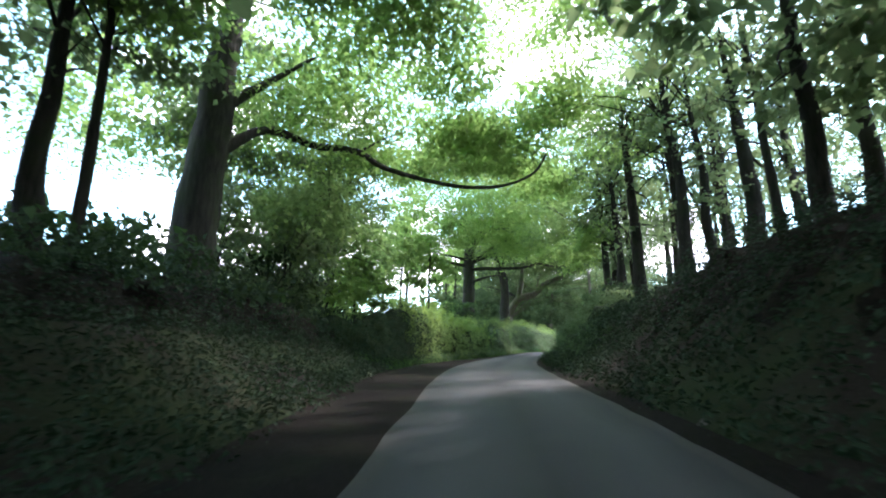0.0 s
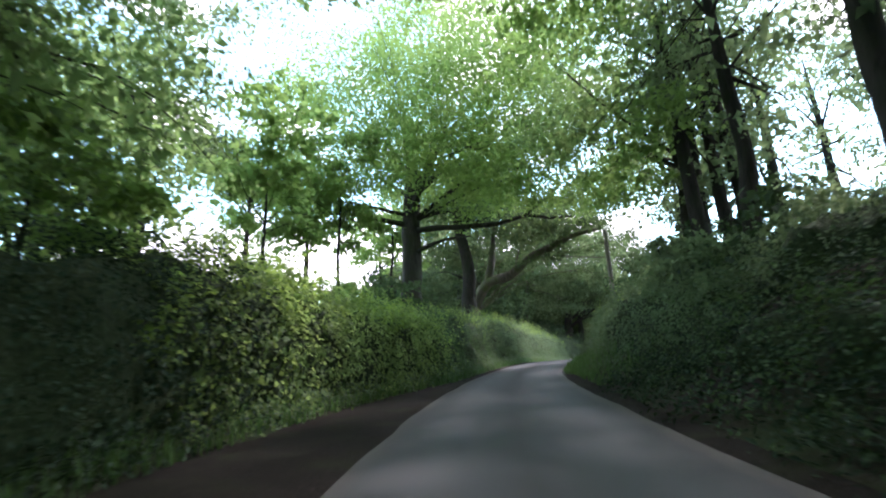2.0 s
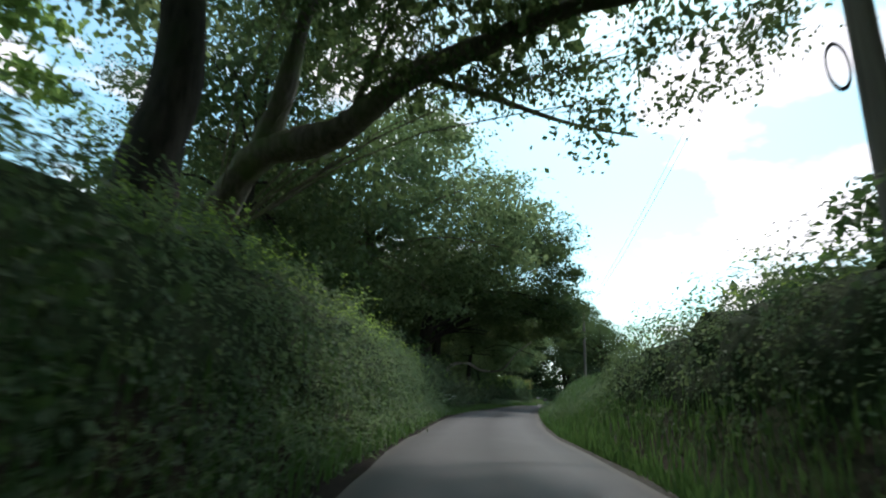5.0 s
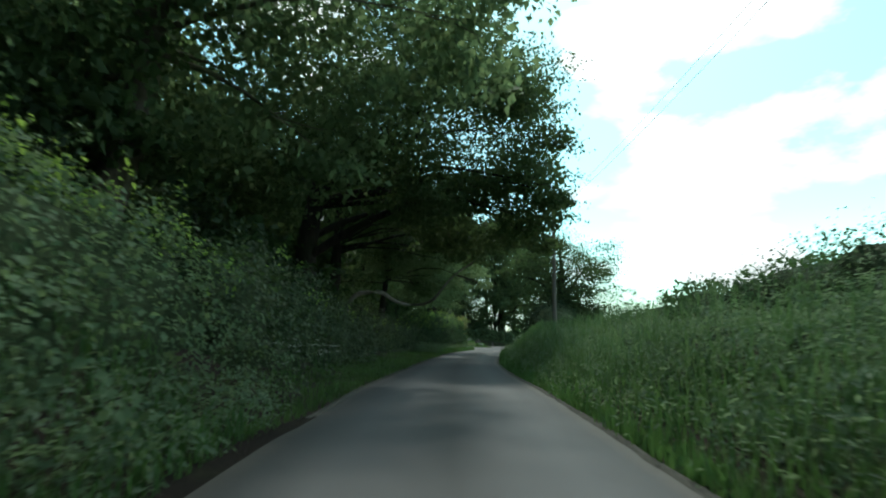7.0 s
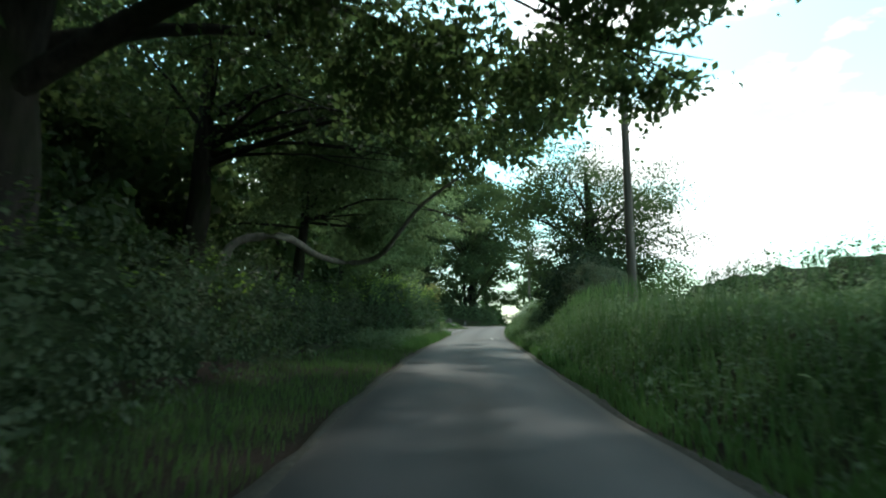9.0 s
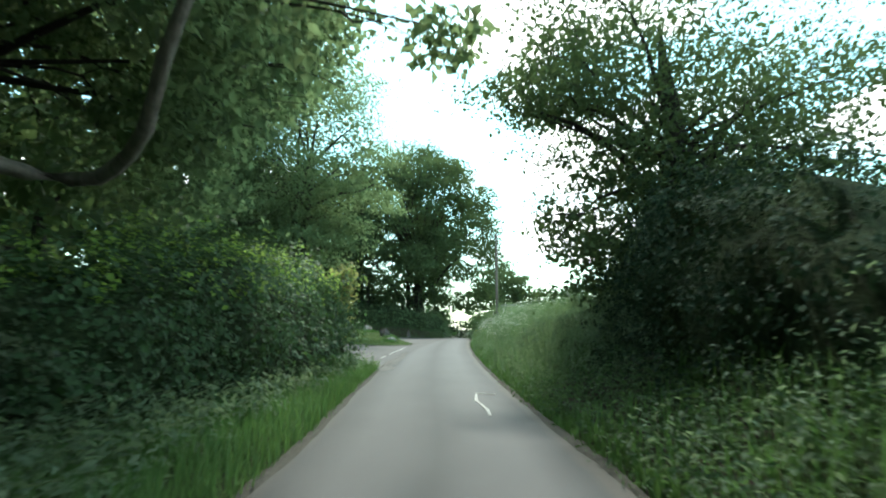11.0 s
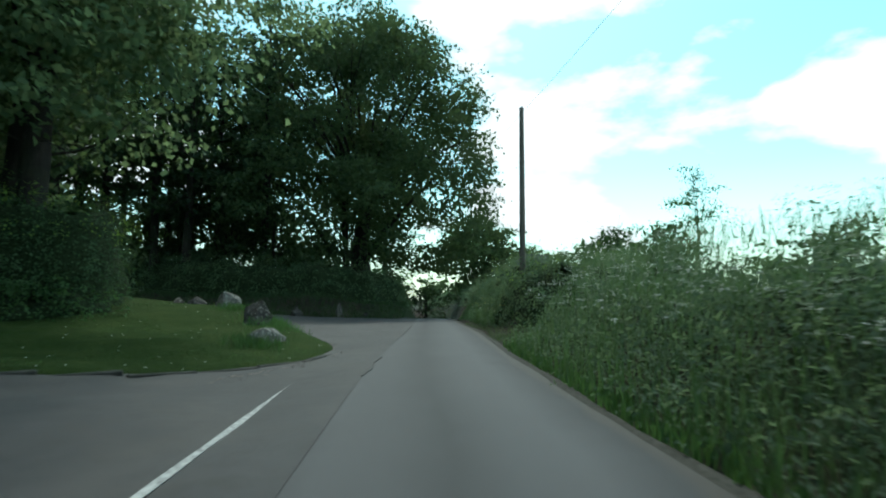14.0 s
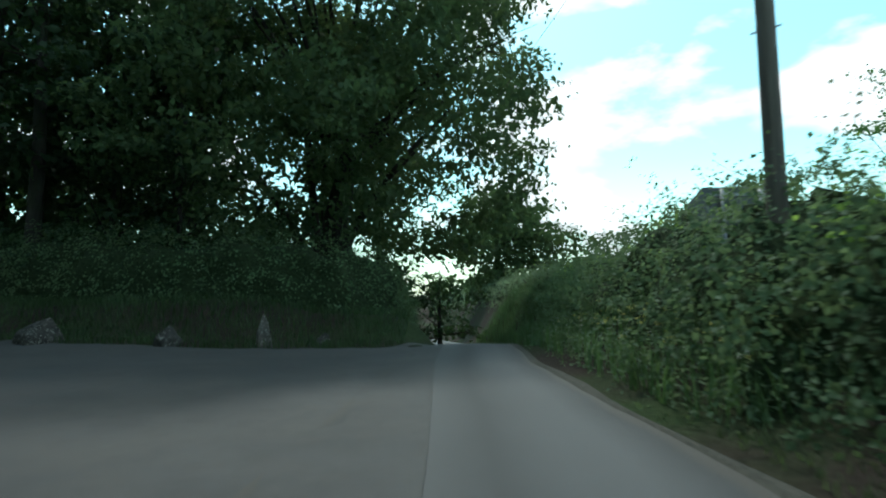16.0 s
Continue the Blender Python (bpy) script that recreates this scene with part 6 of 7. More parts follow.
# distant woods that close the view
rngf = np.random.default_rng(3)
far_model = tree("far_tree", "distant rounded field tree", 262, 30, 12, 0.3, [(0, 0, 8, (5, 5, 4)), (3, 3, 6, (4, 4, 3)), (-3, -3, 5, (4, 4, 3))], 600, 0.6, LEAF_DARK, BARK_DARK, [], 34, (0, 0), 5, group="distant trees", fill=0.5, cap=1.2)
for k in range(24):
    s, l = rngf.uniform(240, 318), rngf.choice([-1, 1]) * rngf.uniform(8, 75)
    copy_thing(far_model, Matrix.Translation(spot(s, np.clip(l, -70, 70))[0]) @ pose(0, 0, 0, 0, 0, rngf.uniform(0, 360)) @ Matrix.Scale(rngf.uniform(0.7, 1.2), 4))
for k in range(30):
    s, l = rngf.uniform(-10, 150), -rngf.uniform(20, 60)
    copy_thing(far_model, Matrix.Translation(spot(s, l)[0]) @ pose(0, 0, 0, 0, 0, rngf.uniform(0, 360)) @ Matrix.Scale(rngf.uniform(0.8, 1.3), 4)) if s < 30 or s > 78 else None

# ------------------------------------------------------------------ grass and weeds
FL, FR = (lambda s: -table(s, FOOT_L)), (lambda s: table(s, FOOT_R))
s, l = scatter(24, 82, lambda s: FL(s) - 1.6, lambda s: FL(s) + 0.25, int(12000 * Q), rng0)
blades("verge_grass", "long thin grass along the foot of the hedge bank", s, l, 0.42, GRASS, rng0)
s, l = scatter(40, 118, lambda s: FR(s) - 0.15, lambda s: FR(s) + 1.9, int(12000 * Q), rng0)
blades("verge_grass", "long thin grass along the foot of the bank", s, l, 0.4, GRASS, rng0)
s, l = scatter(80, 128, lambda s: FL(s) - 0.9, lambda s: table(s, ROAD_L) - 0.15, int(21000 * Q), rng0)
blades("verge_grass", "soft green mown verge under the trees", s, l, 0.15, LAWN, rng0, 0.006)
s, l = scatter(112, 127.4, lambda s: FL(s) - 0.9, lambda s: table(s, ROAD_L) - 0.0, 14000, rng0)
blades("verge_grass", "lush long grass below the corner hedge", s, l, 0.36, GRASS, rng0, 0.0055, 0.6)
s, l = scatter(111, 127.6, lambda s: FL(s) - 0.9, lambda s: FL(s) + 1.0, 900, rng0)
herbs("bank_weeds", "broad-leaved weeds at the foot of the corner hedge", s, l, 0.6, 0.11, LEAF_HERB, rng0, 14)
s, l = scatter(121.5, 180, lambda s: FR(s) - 0.1, lambda s: FR(s) + 2.6, int(11000 * Q), rng0)
ok = (s < 146.2) | (s > 152.6)
s, l = s[ok], l[ok]
blades("bank_grass", "tall pale flowering grasses on the sunny bank", s, l, 0.6, TALL_GRASS, rng0, 0.009)
s, l = scatter(46, 146, lambda s: table(s, ROAD_R) + 0.03, lambda s: FR(s) + 0.2, 11000, rng0)
blades("verge_grass", "short grass hemming the edge of the lane", s, l, 0.24, GRASS, rng0, 0.010)
s, l = scatter(76, 116, lambda s: FR(s) + 0.6, lambda s: FR(s) + 4.5, int(16000 * Q), rng0)
blades("bank_grass", "tall pale grasses on the bank", s, l, 0.4, TALL_GRASS, rng0, 0.009)
s, l = scatter(121, 146.5, lambda s: FR(s) + 0.25, lambda s: FR(s) + 2.2, 6000, rng0)
blades("bank_grass", "tall seeding grasses standing out of the herbs", s, l, 0.34, PALE_GRASS, rng0, 0.0045, 0.9, base=np.interp(l - FR(s), [0.25, 0.9, 1.9], [0.0, 0.55, 0.95]))
s, l = scatter(78, 114, lambda s: FR(s) + 0.3, lambda s: FR(s) + 2.2, 5000, rng0)
blades("bank_grass", "tall seeding grasses on the shaded bank", s, l, 0.45, TALL_GRASS, rng0, 0.006, 0.5, base=np.interp(l - FR(s), [0.3, 1.0, 1.8], [0.0, 0.45, 0.8]))
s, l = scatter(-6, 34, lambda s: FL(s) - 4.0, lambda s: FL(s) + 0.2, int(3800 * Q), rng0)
herbs("bank_weeds", "ferns, ivy and weeds on the shaded bank", s, l, 0.5, 0.115, LEAF_BANK_SHADED, rng0, 9)
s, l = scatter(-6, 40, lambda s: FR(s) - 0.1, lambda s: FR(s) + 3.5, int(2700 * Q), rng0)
herbs("bank_weeds", "ferns and nettles under the wood", s, l, 0.55, 0.125, LEAF_BANK_SHADED, rng0, 9)
s, l = scatter(34, 84, lambda s: FL(s) - 0.9, lambda s: FL(s) + 0.1, int(1300 * Q), rng0)
herbs("bank_weeds", "nettles and weeds at the foot of the hedge", s, l, 0.5, 0.10, LEAF_HERB, rng0, 16)
s, l = scatter(110, 122, lambda s: FR(s) - 0.1, lambda s: FR(s) + 1.7, 900, rng0)
herbs("bank_weeds", "nettles and goosegrass under the leaning tree", s, l, 0.45, 0.08, LEAF_HEDGE, rng0, 14)
s, l = scatter(121.5, 162, lambda s: FR(s), lambda s: FR(s) + 2.4, int(2500 * Q), rng0)
ok = (s < 146.2) | (s > 152.6)
s, l = s[ok], l[ok]
herbs("bank_weeds", "nettles and dock on the bank", s, l, 0.6, 0.075, LEAF_HERB, rng0, 15)
s, l = scatter(76, 116, lambda s: FR(s), lambda s: FR(s) + 4.0, int(1900 * Q), rng0)
herbs("bank_weeds", "nettles and cow parsley leaves on the bank", s, l, 0.6, 0.085, LEAF_HERB, rng0, 13)
s, l = scatter(127, 146, lambda s: FR(s) + 0.2, lambda s: FR(s) + 3.4, 820, rng0)
umbels("cow_parsley", "white cow parsley in flower on the bank", s, l, 1.2, PETAL, rng0, 14, 0.05, 0.022)
s, l = scatter(84.5, 91, lambda s: FL(s) - 0.9, lambda s: FL(s) - 0.2, 26, rng0)
umbels("hogweed", "pale hogweed heads at the foot of the shaded hedge", s, l, 0.75, PETAL, rng0, 34, 0.05, 0.022)
s, l = scatter(153, 161, lambda s: FR(s) + 0.2, lambda s: FR(s) + 0.7, 70, rng0)
umbels("daisies", "small white daisies at the foot of the hedge", s, l, 0.5, PETAL, rng0, 7, 0.014, 0.018)
s, l = scatter(153, 158, lambda s: FR(s) + 0.2, lambda s: FR(s) + 0.7, 60, rng0)
umbels("buttercups", "yellow buttercups at the foot of the hedge", s, l, 0.65, PETAL_YELLOW, rng0, 7, 0.02, 0.022)


def within(outline, s, l):
    O = np.array(outline, float)
    c = np.zeros(len(s), bool)
    for a, b in zip(O, np.roll(O, -1, 0)):
        c ^= ((a[1] > l) != (b[1] > l)) & (s < (b[0] - a[0]) * (l - a[1]) / (b[1] - a[1] + 1e-9) + a[0])
    return c


ISLAND = [(143.5, -1.7), (142.4, -2.4), (141.5, -3.4), (140.8, -5), (140.6, -8), (141.4, -12), (143, -20), (160, -20), (157.0, -12), (154, -8.0), (151, -4.9), (149, -3.4), (147.2, -2.25), (145.6, -1.55)]


def lawn_material():
    m, nt, out = material("mown_turf")
    fine = noise_tex(nt, 26.0, 8.0, 0.75)
    col = ramp(nt, fine, [(0.3, (0.014, 0.030, 0.006)), (0.7, (0.046, 0.078, 0.015))])
    col = mix_rgb(nt, ramp(nt, noise_tex(nt, 1.3, 5.0, 0.6), [(0.45, 0.0), (0.68, 0.7)]), col, (0.058, 0.080, 0.020))
    col = mix_rgb(nt, ramp(nt, noise_tex(nt, 3.6, 6.0, 0.65), [(0.52, 0.0), (0.72, 0.6)]), col, (0.016, 0.036, 0.008))
    finish(nt, out, col, 0.95, fine, 1.0, 0.04, 0.1)
    return m


M_LAWN = lawn_material()
lawn = spread("grass_island", ISLAND, (149, -8), 0.06, M_LAWN)
tagged(lawn, "bright mown grass between the arms of the junction", "lawn", kind="structure")
s, l = rng0.uniform(140, 153, 64000), -1.2 - 8.3 * rng0.random(64000)**1.35
ok = within(ISLAND, s + 0.07 * rng0.standard_normal(64000), l + 0.07 * rng0.standard_normal(64000)) & (wobble(s, l, 1.1, 4.0) + rng0.normal(0, 0.4, 64000) > -0.4)
blades("lawn_grass", "short bright green mown grass", s[ok], l[ok], 0.075, TURF, rng0, 0.006, 1.0)
s, l = rng0.uniform(140.5, 151, 9000), rng0.uniform(-8, -1.4, 9000)
ok = within(ISLAND, s, l) & (wobble(s, l, 0.8, 9.0) > 0.15)
blades("lawn_grass", "yellowing longer patches in the mown grass", s[ok], l[ok], 0.10, LAWN, rng0, 0.006, 1.1)
s, l = rng0.uniform(140.5, 150, 90), rng0.uniform(-7, -1.6, 90)
ok = within(ISLAND, s, l)
P = spot(s[ok], l[ok], 0.075)
tagged(part_np("daisies", *leaf_mesh(np.repeat(P, 5, 0), np.tile([0.0, 0.0, 1.0], (5 * len(P), 1)), 0.024, rng0, 0.4, 0.1, 0.3), PETAL), "scattered white daisies in the mown grass", "flowers", kind="stuff")
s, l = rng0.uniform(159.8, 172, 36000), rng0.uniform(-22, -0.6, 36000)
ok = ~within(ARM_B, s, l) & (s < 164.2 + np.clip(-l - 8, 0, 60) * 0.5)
# These blades carry the bank's shade in their colour.
blades("bank_grass", "green grass bank below the dark hedge", s[ok], l[ok], 0.26, SHADED_GRASS, rng0, 0.008, 0.6)
CORNER = [(124, -1.5), (127.2, -1.4), (128.4, -1.62), (130.35, -2.3), (132.2, -3.0), (133.45, -3.88), (135.05, -5.12), (136.95, -7.08), (139.15, -10.9), (141.3, -16.2), (135, -18), (131, -12), (128.2, -6), (125.5, -3)]
corner = spread("corner_lawn", CORNER, (132.6, -8), 0.06, M_LAWN)
tagged(corner, "bright mown grass on the rounded junction corner", "lawn", kind="structure")
s, l = rng0.uniform(124, 139.5, 42000), rng0.uniform(-13, -1.2, 42000)
ok = within(CORNER, s + 0.06 * rng0.standard_normal(42000), l + 0.05 * rng0.standard_normal(42000))
blades("corner_grass", "short bright grass at the junction corner", s[ok], l[ok], 0.11, LAWN, rng0, 0.006, 0.8)
s, l = rng0.uniform(123, 128.6, 5200), rng0.uniform(-2.8, -1.35, 5200)
ok = ~within(ARM_A, s, l)
blades("corner_grass", "longer verge grass below the end of the hedge", s[ok], l[ok], 0.17, GRASS, rng0, 0.006, 0.8)

s, l = rng0.uniform(146.4, 152.6, 5000), rng0.uniform(2.3, 7.0, 5000)
ok = (s > 146.2 + (l - 2.1) * 0.5)
blades("gateway_grass", "short dry yellowing grass in the field gateway", s[ok], l[ok], 0.075, DRY_GRASS, rng0, 0.006, 0.9)



def field_gate(a, b):
    """A weathered five-bar gate between two posts."""
    A, B = spot(*a)[0], spot(*b)[0]
    run = B - A
    yaw = math.degrees(math.atan2(run[1], run[0]))
    length = float(np.hypot(run[0], run[1]))
    t = empty("field_gate", A)

    def bar(name, x0, x1, z0, z1, thick, tilt=0.0, mat=M_POLE):
        bm = bmesh.new()
        bmesh.ops.create_cube(bm, size=1.0)
        bmesh.ops.scale(bm, vec=(x1 - x0, thick, z1 - z0), verts=bm.verts)
        bmesh.ops.bevel(bm, geom=bm.edges[:], offset=0.008, segments=1, affect="EDGES")
        m = Matrix.Translation(A) @ pose(0, 0, 0, 0, 0, yaw) @ Matrix.Translation(((x0 + x1) / 2, 0, (z0 + z1) / 2)) @ pose(0, 0, 0, 0, tilt, 0)
        bmesh.ops.transform(bm, matrix=m, verts=bm.verts)
        part(name, bm, mat, t)

    for x in (0.0, length):
        bar("post", x - 0.08, x + 0.08, -0.4, 1.35, 0.16)
    for z in (0.2, 0.4, 0.62, 0.86, 1.12):
        bar("rail", 0.1, length - 0.1, z, z + 0.075, 0.03)
    for x in (0.14, length - 0.14):
        bar("stile", x - 0.04, x + 0.04, 0.15, 1.24, 0.07)
    return tagged(t, "weathered wooden five-bar gate between posts in the gateway", "gate")


field_gate((149.9, 6.6), (148.0, 8.2))

# ------------------------------------------------------------------ stones, kerb, markings


def boulder(label, s, l, size, squash, mat, seed, turn=0, sink=0.12, peak=None):
    """A split field stone: flat faces, worn arrises, a rough skin; peak is its sharpest corner, in half sizes."""
    rng = np.random.default_rng(seed)
    bm = bmesh.new()
    corners = unit(rng.standard_normal((11, 3))) * rng.uniform(0.38, 0.52, (11, 1))
    corners = np.concatenate([corners * np.array([1, 1, 0.85]), [(0.36, 0.3, -0.42), (-0.36, 0.3, -0.42), (0.34, -0.32, -0.42), (-0.36, -0.3, -0.42)], [np.array(peak or (0.1, 0.0, 0.5))]])
    hull = bmesh.ops.convex_hull(bm, input=[bm.verts.new(p) for p in corners])
    bmesh.ops.delete(bm, geom=[g for g in hull["geom_interior"] if isinstance(g, bmesh.types.BMVert)], context="VERTS")
    bmesh.ops.bevel(bm, geom=bm.edges[:], offset=0.035, segments=2, affect="EDGES", profile=0.6)
    bmesh.ops.triangulate(bm, faces=bm.faces[:])
    bmesh.ops.subdivide_edges(bm, edges=[e for e in bm.edges if e.calc_length() > 0.12], cuts=2, use_grid_fill=True)
    for v in bm.verts:
        p = np.array(v.co)
        p += 0.022 * np.array(noise.noise_vector(Vector(p) * 4 + Vector((seed, 0, 0)))) + 0.010 * np.array(noise.noise_vector(Vector(p) * 13 + Vector((seed, 3, 0))))
        v.co = p * np.array(squash) * size
    base = at(s, l)
    bmesh.ops.transform(bm, matrix=Matrix.Translation(base + Vector((0, 0, 0.5 * squash[2] * size * 0.8 - sink))) @ pose(0, 0, 0, 0, 0, turn), verts=bm.verts)
    ob = part("boulder", bm, mat)
    return tagged(ob, label, "stone", "boulders round the junction")


boulder("pale lichened boulder lying on the mown grass", 145.15, -2.8, 0.84, (1.15, 0.8, 0.56), M_STONE_PALE, 1, 20, 0.06, (-0.3, -0.2, 0.42))
boulder("dark pointed stone with a pale top on the grass", 147.2, -3.65, 1.1, (1.1, 0.8, 0.68), M_STONE_DARK, 12, 60, 0.1, (-0.1, -0.15, 0.52))
boulder("grey upright boulder at the edge of the grass", 150.3, -5.45, 1.05, (1.1, 0.66, 0.72), M_STONE_PALE, 13, 10, 0.12, (-0.1, 0.1, 0.5))
boulder("low brown boulder at the edge of the grass", 151.0, -6.7, 0.8, (1.2, 0.8, 0.6), M_STONE_DARK, 4, 40)
boulder("small grey stone at the edge of the grass", 151.4, -7.4, 0.6, (0.9, 0.8, 0.7), M_STONE, 5, 70)
boulder("broad grey boulder on the verge below the hedge", 160.7, -8.7, 1.1, (1.3, 0.8, 0.75), M_STONE_DARK, 6, 15)
boulder("brown rounded stone on the verge below the hedge", 160.3, -5.75, 0.85, (1.0, 0.8, 0.8), M_STONE_DARK, 7, 35)
boulder("pale pointed stone standing on the verge", 160.5, -3.72, 0.8, (0.62, 0.5, 1.05), M_STONE, 8, 0, 0.12, (0.0, 0.1, 0.7))
boulder("small grey stone half hidden in the verge", 161.2, -2.5, 0.6, (0.9, 0.7, 0.75), M_STONE_DARK, 9, 50)
boulder("pale stone lying in the roadside litter", 7.6, 2.95, 0.3, (1.2, 0.8, 0.6), M_STONE, 10, 30, 0.04)

for s0, l0, r0 in [(144.6, -2.85, 0.42), (147.0, -3.2, 0.55), (149.5, -4.9, 0.5)]:
    s, l = s0 + rng0.normal(0, r0 * 0.8, 700), l0 + rng0.normal(0, r0 * 0.6, 700)
    ok = within(ISLAND, s, l)
    blades("grass_tuft", "long uncut grass round the foot of a boulder", s[ok], l[ok], 0.26, GRASS, rng0, 0.005, 0.6)


def mark(label, points, width, lift=0.012, mat=None, name="road_marking", group="junction markings"):
    """A painted line a few millimetres thick, with ragged ends, lying on the road."""
    bm = bmesh.new()
    pts = [np.array(p, float) for p in points]
    fine = []
    for a, b in zip(pts, pts[1:]):
        k = max(int(np.linalg.norm(b - a) / 0.25), 1)
        fine += [a + (b - a) * i / k for i in range(k)]
    fine.append(pts[-1])
    prev = None
    for i, p in enumerate(fine):
        q = fine[min(i + 1, len(fine) - 1)] - fine[max(i - 1, 0)]
        n = np.array([-q[1], q[0]]) / (np.linalg.norm(q) + 1e-9)
        w = width * (0.5 + 0.12 * random.uniform(-1, 1))
        pair = []
        for sgn in (-1, 1):
            s, l = p + n * w * sgn
            f = (l - table(s, ROAD_L)) / (table(s, ROAD_R) - table(s, ROAD_L))
            camber = 0.02 + 0.035 * (1 - (2 * f - 1)**2) if 0 < f < 1 else 0.0
            z_lane = lane(s, l, camber)
            z_side = at(s, l, 0.045)
            v = z_lane if z_lane.z > z_side.z or 0 < f < 1 else z_side
            pair.append(bm.verts.new(v + Vector((0, 0, lift))))
        if prev:
            bm.faces.new([prev[0], prev[1], pair[1], pair[0]])
        prev = pair
    r = bmesh.ops.extrude_face_region(bm, geom=bm.faces[:])
    bmesh.ops.translate(bm, vec=(0, 0, -0.006), verts=[g for g in r["geom"] if isinstance(g, bmesh.types.BMVert)])
    ob = part(name, bm, mat or M_PAINT)
    return tagged(ob, label, name.replace("_", " "), group)


mark("worn white give-way dash at the side road", [(129.0, -1.79), (130.4, -1.73)], 0.05)
mark("worn white give-way dash at the side road", [(132.0, -1.68), (133.2, -1.64)], 0.06)
mark("long worn white line across the side road mouth", [(134.3, -1.61), (136.0, -1.6)], 0.055)
mark("long worn white line across the side road mouth", [(136.35, -1.58), (137.2, -1.54), (142.6, -1.38)], 0.055)
mark("thin hooked white scrape on the asphalt", [(118.6, 1.22), (119.2, 1.24), (120.2, 1.16), (121.2, 1.25), (121.1, 1.6)], 0.05)


mark("thin dark tar seam between lane and side road", [(147.2, -0.25), (149.5, -0.14), (152, -0.06), (157, 0.05), (158.6, 0.16)], 0.012, 0.014, M_TAR, "road_seam", "")
mark("dark ragged crack along the edge of the lane", [(141.6, -0.56), (142.3, -0.47), (143.0, -0.49), (143.7, -0.40), (144.3, -0.42)], 0.035, 0.014, M_TAR, "road_seam", "")


def kerbstones():
    """Low kerb of single stones round the near edge of the grass."""
    k = empty("kerb", at(143, -4))
    line = [(142.5, -18), (141.3, -12), (140.5, -8), (140.7, -5), (141.4, -3.35), (142.3, -2.35), (143.4, -1.65), (145, -1.25)]
    P = np.array(line)
    run = np.r_[0, np.cumsum(np.hypot(*np.diff(P, axis=0).T))]
    u = np.arange(0.45, run[-1], 0.92)
    bm = bmesh.new()
    bmesh.ops.create_cube(bm, size=1.0)
    bmesh.ops.scale(bm, vec=(0.9, 0.10, 0.135), verts=bm.verts)
    bmesh.ops.bevel(bm, geom=bm.edges[:], offset=0.018, segments=1, affect="EDGES")
    me = bpy.data.meshes.new("kerbstone")
    bm.to_mesh(me)
    bm.free()
    me.materials.append(M_KERB)
    for d in u:
        s, l = np.interp(d, run, P[:, 0]), np.interp(d, run, P[:, 1])
        s2, l2 = np.interp(d + 0.1, run, P[:, 0]), np.interp(d + 0.1, run, P[:, 1])
        a, b = at(s, l), at(s2, l2)
        ob = new("kerbstone", me)
        ob.matrix_basis = Matrix.Translation(a + Vector((0, 0, 0.0))) @ pose(0, 0, 0, random.uniform(-2, 2), random.uniform(-2, 2), math.degrees(math.atan2(b.y - a.y, b.x - a.x)))
        under(ob, k)
    tagged(k, "low dark weathered kerb along the grass", "kerb", kind="structure")


kerbstones()

# ------------------------------------------------------------------ poles, wires, sign


def pole(label, s, l, height, lean=0.0, coil=False, radius=0.13):
    base = at(s, l)
    p = empty("telegraph_pole", base)
    tip = base + Vector((lean, lean * 0.4, height))
    part_np("post", *tube([base - Vector((0, 0, 0.5)), base.lerp(tip, 0.33), base.lerp(tip, 0.66), tip], [radius * 1.15, radius, radius * 0.9, radius * 0.75], 12, 3, 0.015), M_POLE, p, "", True)
    bm = bmesh.new()
    bmesh.ops.create_cone(bm, cap_ends=True, segments=12, radius1=radius * 0.95, radius2=radius * 0.2, depth=0.1, matrix=Matrix.Translation(tip + Vector((0, 0, 0.04))))
    part("cap", bm, M_METAL, p)
    for k in range(4):
        bm = bmesh.new()
        h = 0.45 + k * 0.13
        bmesh.ops.create_cone(bm, cap_ends=True, segments=6, radius1=0.012, radius2=0.012, depth=0.34, matrix=Matrix.Translation(base.lerp(tip, h) + Vector((0, 0, 0))) @ pose(0, 0, 0, 90, 0, 35 * k))
        part("step", bm, M_METAL, p)
    if coil:
        pts = []
        c = base.lerp(tip, 0.49) + (lane(s, l - 0.3) - lane(s, l)) * 1.25
        for i in range(33):
            a = i / 32 * 4 * math.pi
            pts.append(c + Vector((math.cos(a) * 0.13, math.cos(a) * -0.05, math.sin(a) * (0.29 + 0.03 * (i > 16)))))
        part_np("cable_coil", *tube(pts, [0.016] * len(pts), 5, 1, 0.0), M_CABLE, p, "black coil of spare cable")
    tagged(p, label, "telegraph pole", "telegraph poles along the lane")
    return tip


tip_a = pole("weathered wooden telegraph pole with a coil of cable", 61.7, 4.88, 6.9, 0.0, True, 0.165)
tip_b = pole("dark wooden telegraph pole on the grassy bank", 111.0, 5.3, 8.4, 0.05)
tip_c = pole("tall plain wooden telegraph pole in the hedge", 154.4, 4.1, 7.4, 0.0, False, 0.112)
tip_d = pole("distant wooden telegraph pole beside the lane", 226, -4.5, 8.0, 0.0)


def wire(a, b, sag):
    pts = [a.lerp(b, i / 12) - Vector((0, 0, sag * 4 * (i / 12) * (1 - i / 12))) for i in range(13)]
    ob = part_np("overhead_wire", *tube(pts, [0.0065] * 13, 4, 1, 0.0), M_CABLE)
    tagged(ob, "thin black overhead telephone wire between poles", "wire", "overhead wires")


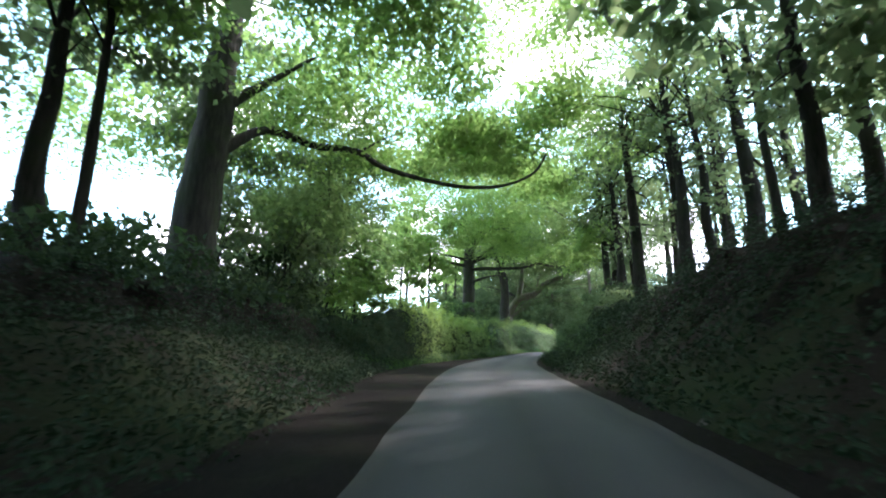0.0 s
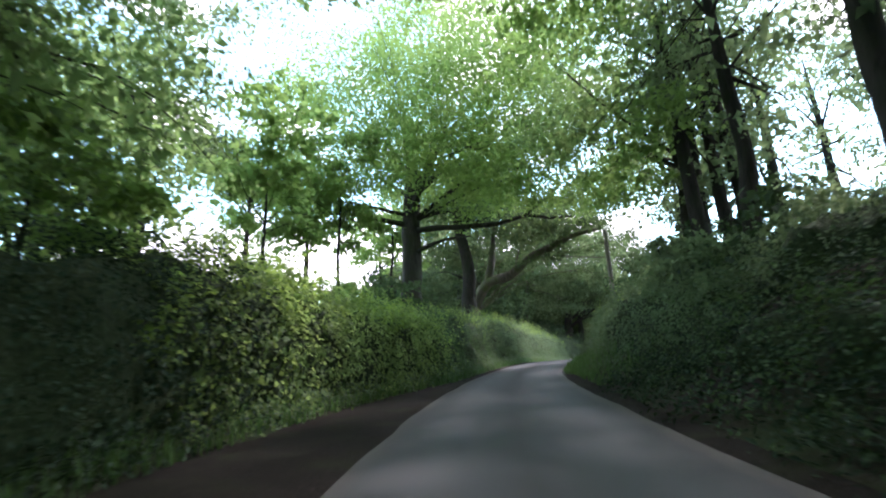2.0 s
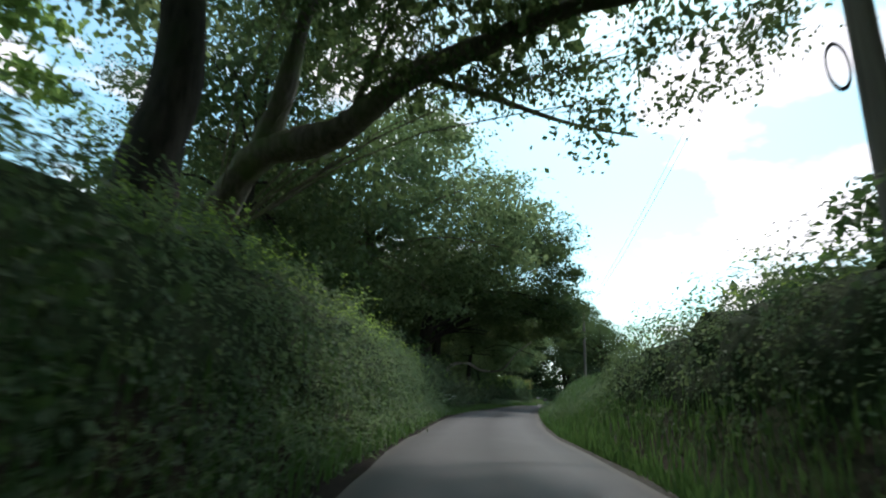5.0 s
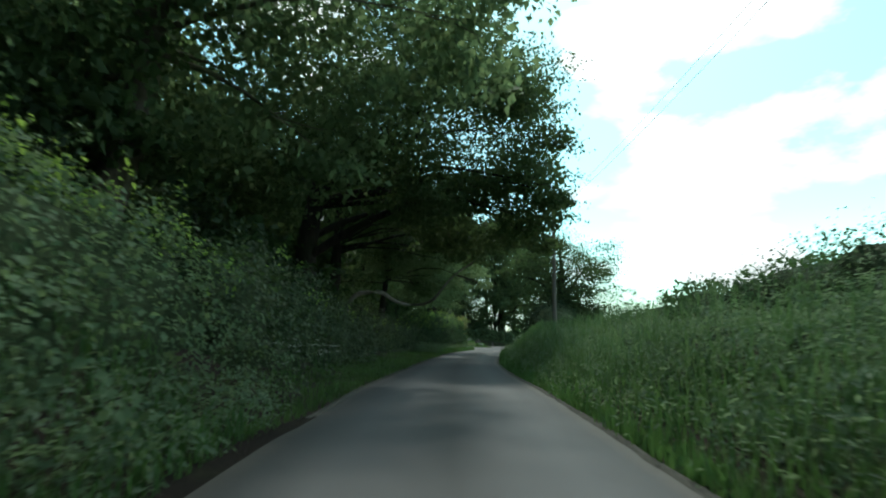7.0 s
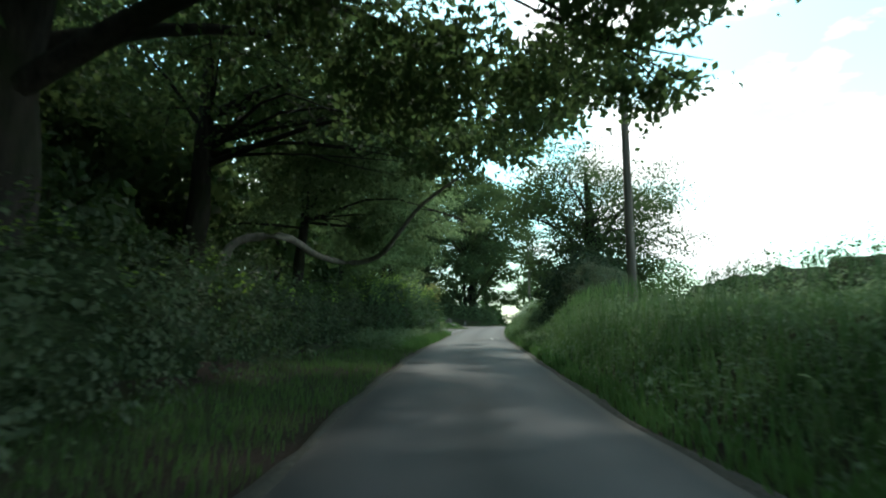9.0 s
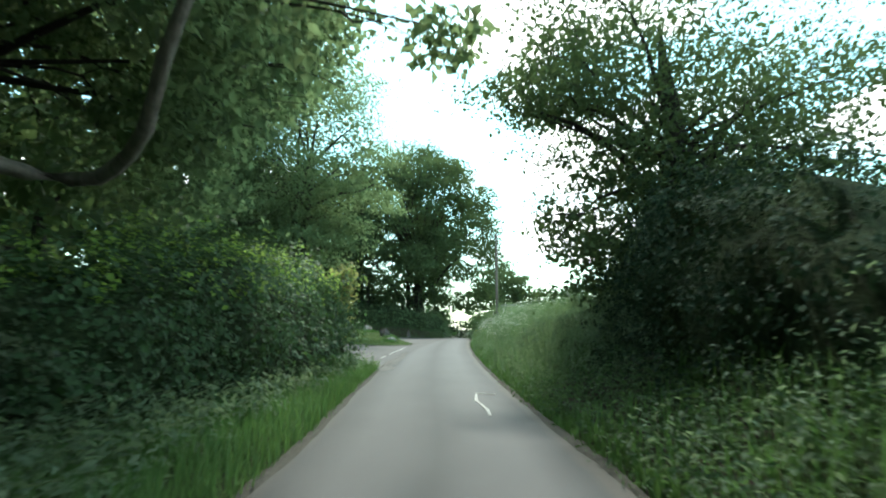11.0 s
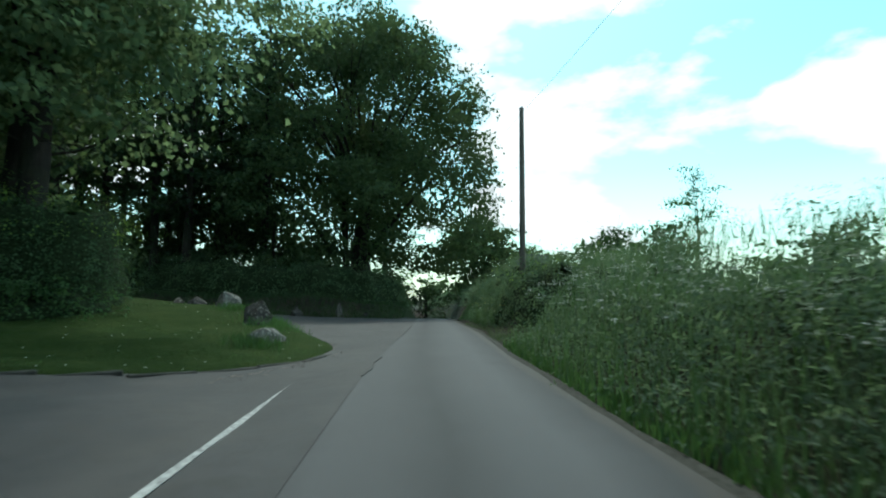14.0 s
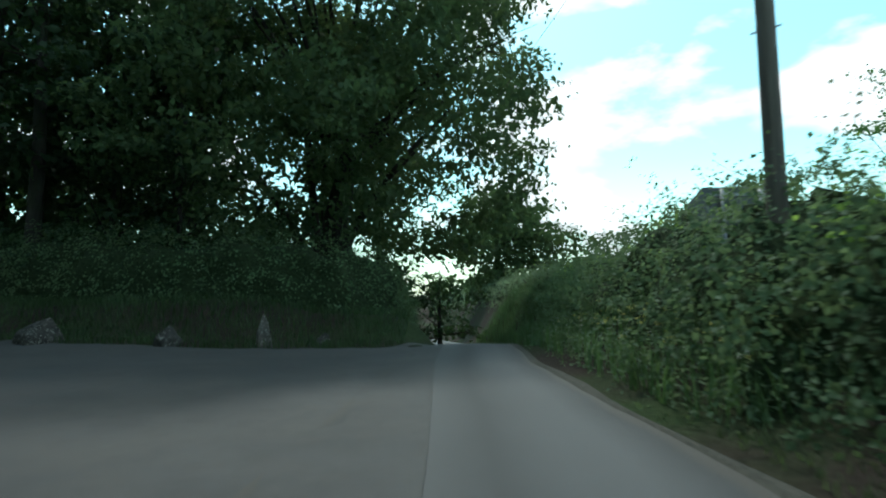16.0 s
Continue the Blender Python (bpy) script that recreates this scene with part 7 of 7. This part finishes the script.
for dz in (0.15, 0.5):
    wire(tip_a - Vector((0, 0, dz)), tip_b - Vector((0, 0, dz)), 0.7)
wire(tip_b - Vector((0, 0, 0.2)), tip_c - Vector((0, 0, 0.2)), 0.8)
wire(tip_c - Vector((0, 0, 0.2)), tip_d - Vector((0, 0, 0.2)), 1.2)


def road_sign():
    """A pointed direction sign seen from behind, sunk in the hedge."""
    foot = at(157.0, 5.0)
    t = empty("direction_sign", foot)
    x, y, _ = flat([157.0, 158.0], [5.0, 5.0])
    yaw = math.degrees(math.atan2(y[1] - y[0], x[1] - x[0])) - 90
    m = Matrix.Translation(foot) @ pose(0, 0, 0, 0, 0, yaw)
    bm = bmesh.new()
    shape = [(-0.75, 0.0), (-0.45, 0.33), (0.8, 0.33), (0.8, -0.33), (-0.45, -0.33)]
    top = 2.52 - (foot.z - lane(157.0, 5.0).z)
    f = bm.faces.new([bm.verts.new((px, -0.01, top + pz)) for px, pz in shape])
    r = bmesh.ops.extrude_face_region(bm, geom=[f])
    bmesh.ops.translate(bm, vec=(0, 0.02, 0), verts=[g for g in r["geom"] if isinstance(g, bmesh.types.BMVert)])
    bmesh.ops.recalc_face_normals(bm, faces=bm.faces)
    bmesh.ops.transform(bm, matrix=m, verts=bm.verts)
    part("sign_plate", bm, M_SIGNBACK, t, "grey back of a pointed sign plate")
    for px in (-0.15, 0.5):
        bm = bmesh.new()
        bmesh.ops.create_cone(bm, cap_ends=True, segments=10, radius1=0.038, radius2=0.038, depth=2.6, matrix=m @ Matrix.Translation((px, -0.055, top - 1.0)))
        part("sign_post", bm, M_METAL, t, "", True)
    for pz in (-0.2, 0.2):
        bm = bmesh.new()
        bmesh.ops.create_cube(bm, size=1.0, matrix=m @ Matrix.Translation((0.15, -0.022, top + pz)) @ Matrix.Diagonal((1.1, 0.02, 0.045, 1)))
        part("bracket", bm, M_METAL, t)
    tagged(t, "grey-backed pointed direction sign half buried in the hedge", "road sign")


road_sign()


def stone_wall():
    """A garden wall of rough squared stones in uneven courses, on a core of packed rubble."""
    rng = np.random.default_rng(61)
    a, b = at(145.6, -13.6), at(144.4, -22.0)
    run = b - a
    length, high, deep = Vector((run.x, run.y, 0)).length, 2.5, 0.42
    yaw = math.degrees(math.atan2(run.y, run.x))
    w = empty("stone_wall", a)
    low = min(a.z, b.z) - 0.25
    base = Matrix.Translation((a.x, a.y, low)) @ pose(0, 0, 0, 0, 0, yaw)
    bm = bmesh.new()
    bmesh.ops.create_cube(bm, size=1.0, matrix=base @ Matrix.Translation((length / 2, 0, high / 2)) @ Matrix.Diagonal((length - 0.08, deep - 0.1, high - 0.06, 1)))
    part("core", bm, M_STONE_DARK, w)
    shapes = []
    for k in range(7):
        bm = bmesh.new()
        bmesh.ops.create_cube(bm, size=1.0)
        bmesh.ops.bevel(bm, geom=bm.edges[:], offset=0.12, segments=1, affect="EDGES")
        for v in bm.verts:
            v.co += Vector(rng.normal(0, 0.035, 3))
        me = bpy.data.meshes.new("stone")
        bm.to_mesh(me)
        bm.free()
        me.materials.append((M_STONE, M_STONE_PALE, M_STONE_DARK)[k % 3])
        shapes.append(me)
    z = 0.0
    while z < high:
        h = rng.uniform(0.17, 0.3)
        x = -rng.uniform(0, 0.3)
        while x < length:
            wide = rng.uniform(0.28, 0.62)
            ob = new("stone", shapes[int(rng.integers(0, 7))])
            ob.matrix_basis = base @ Matrix.Translation((x + wide / 2, rng.normal(0, 0.012), z + h / 2)) @ Matrix.Diagonal((wide - 0.012, deep, h - 0.012, 1))
            under(ob, w)
            x += wide
        z += h
    tagged(w, "old grey garden wall of rough coursed stone", "wall", kind="structure")


stone_wall()
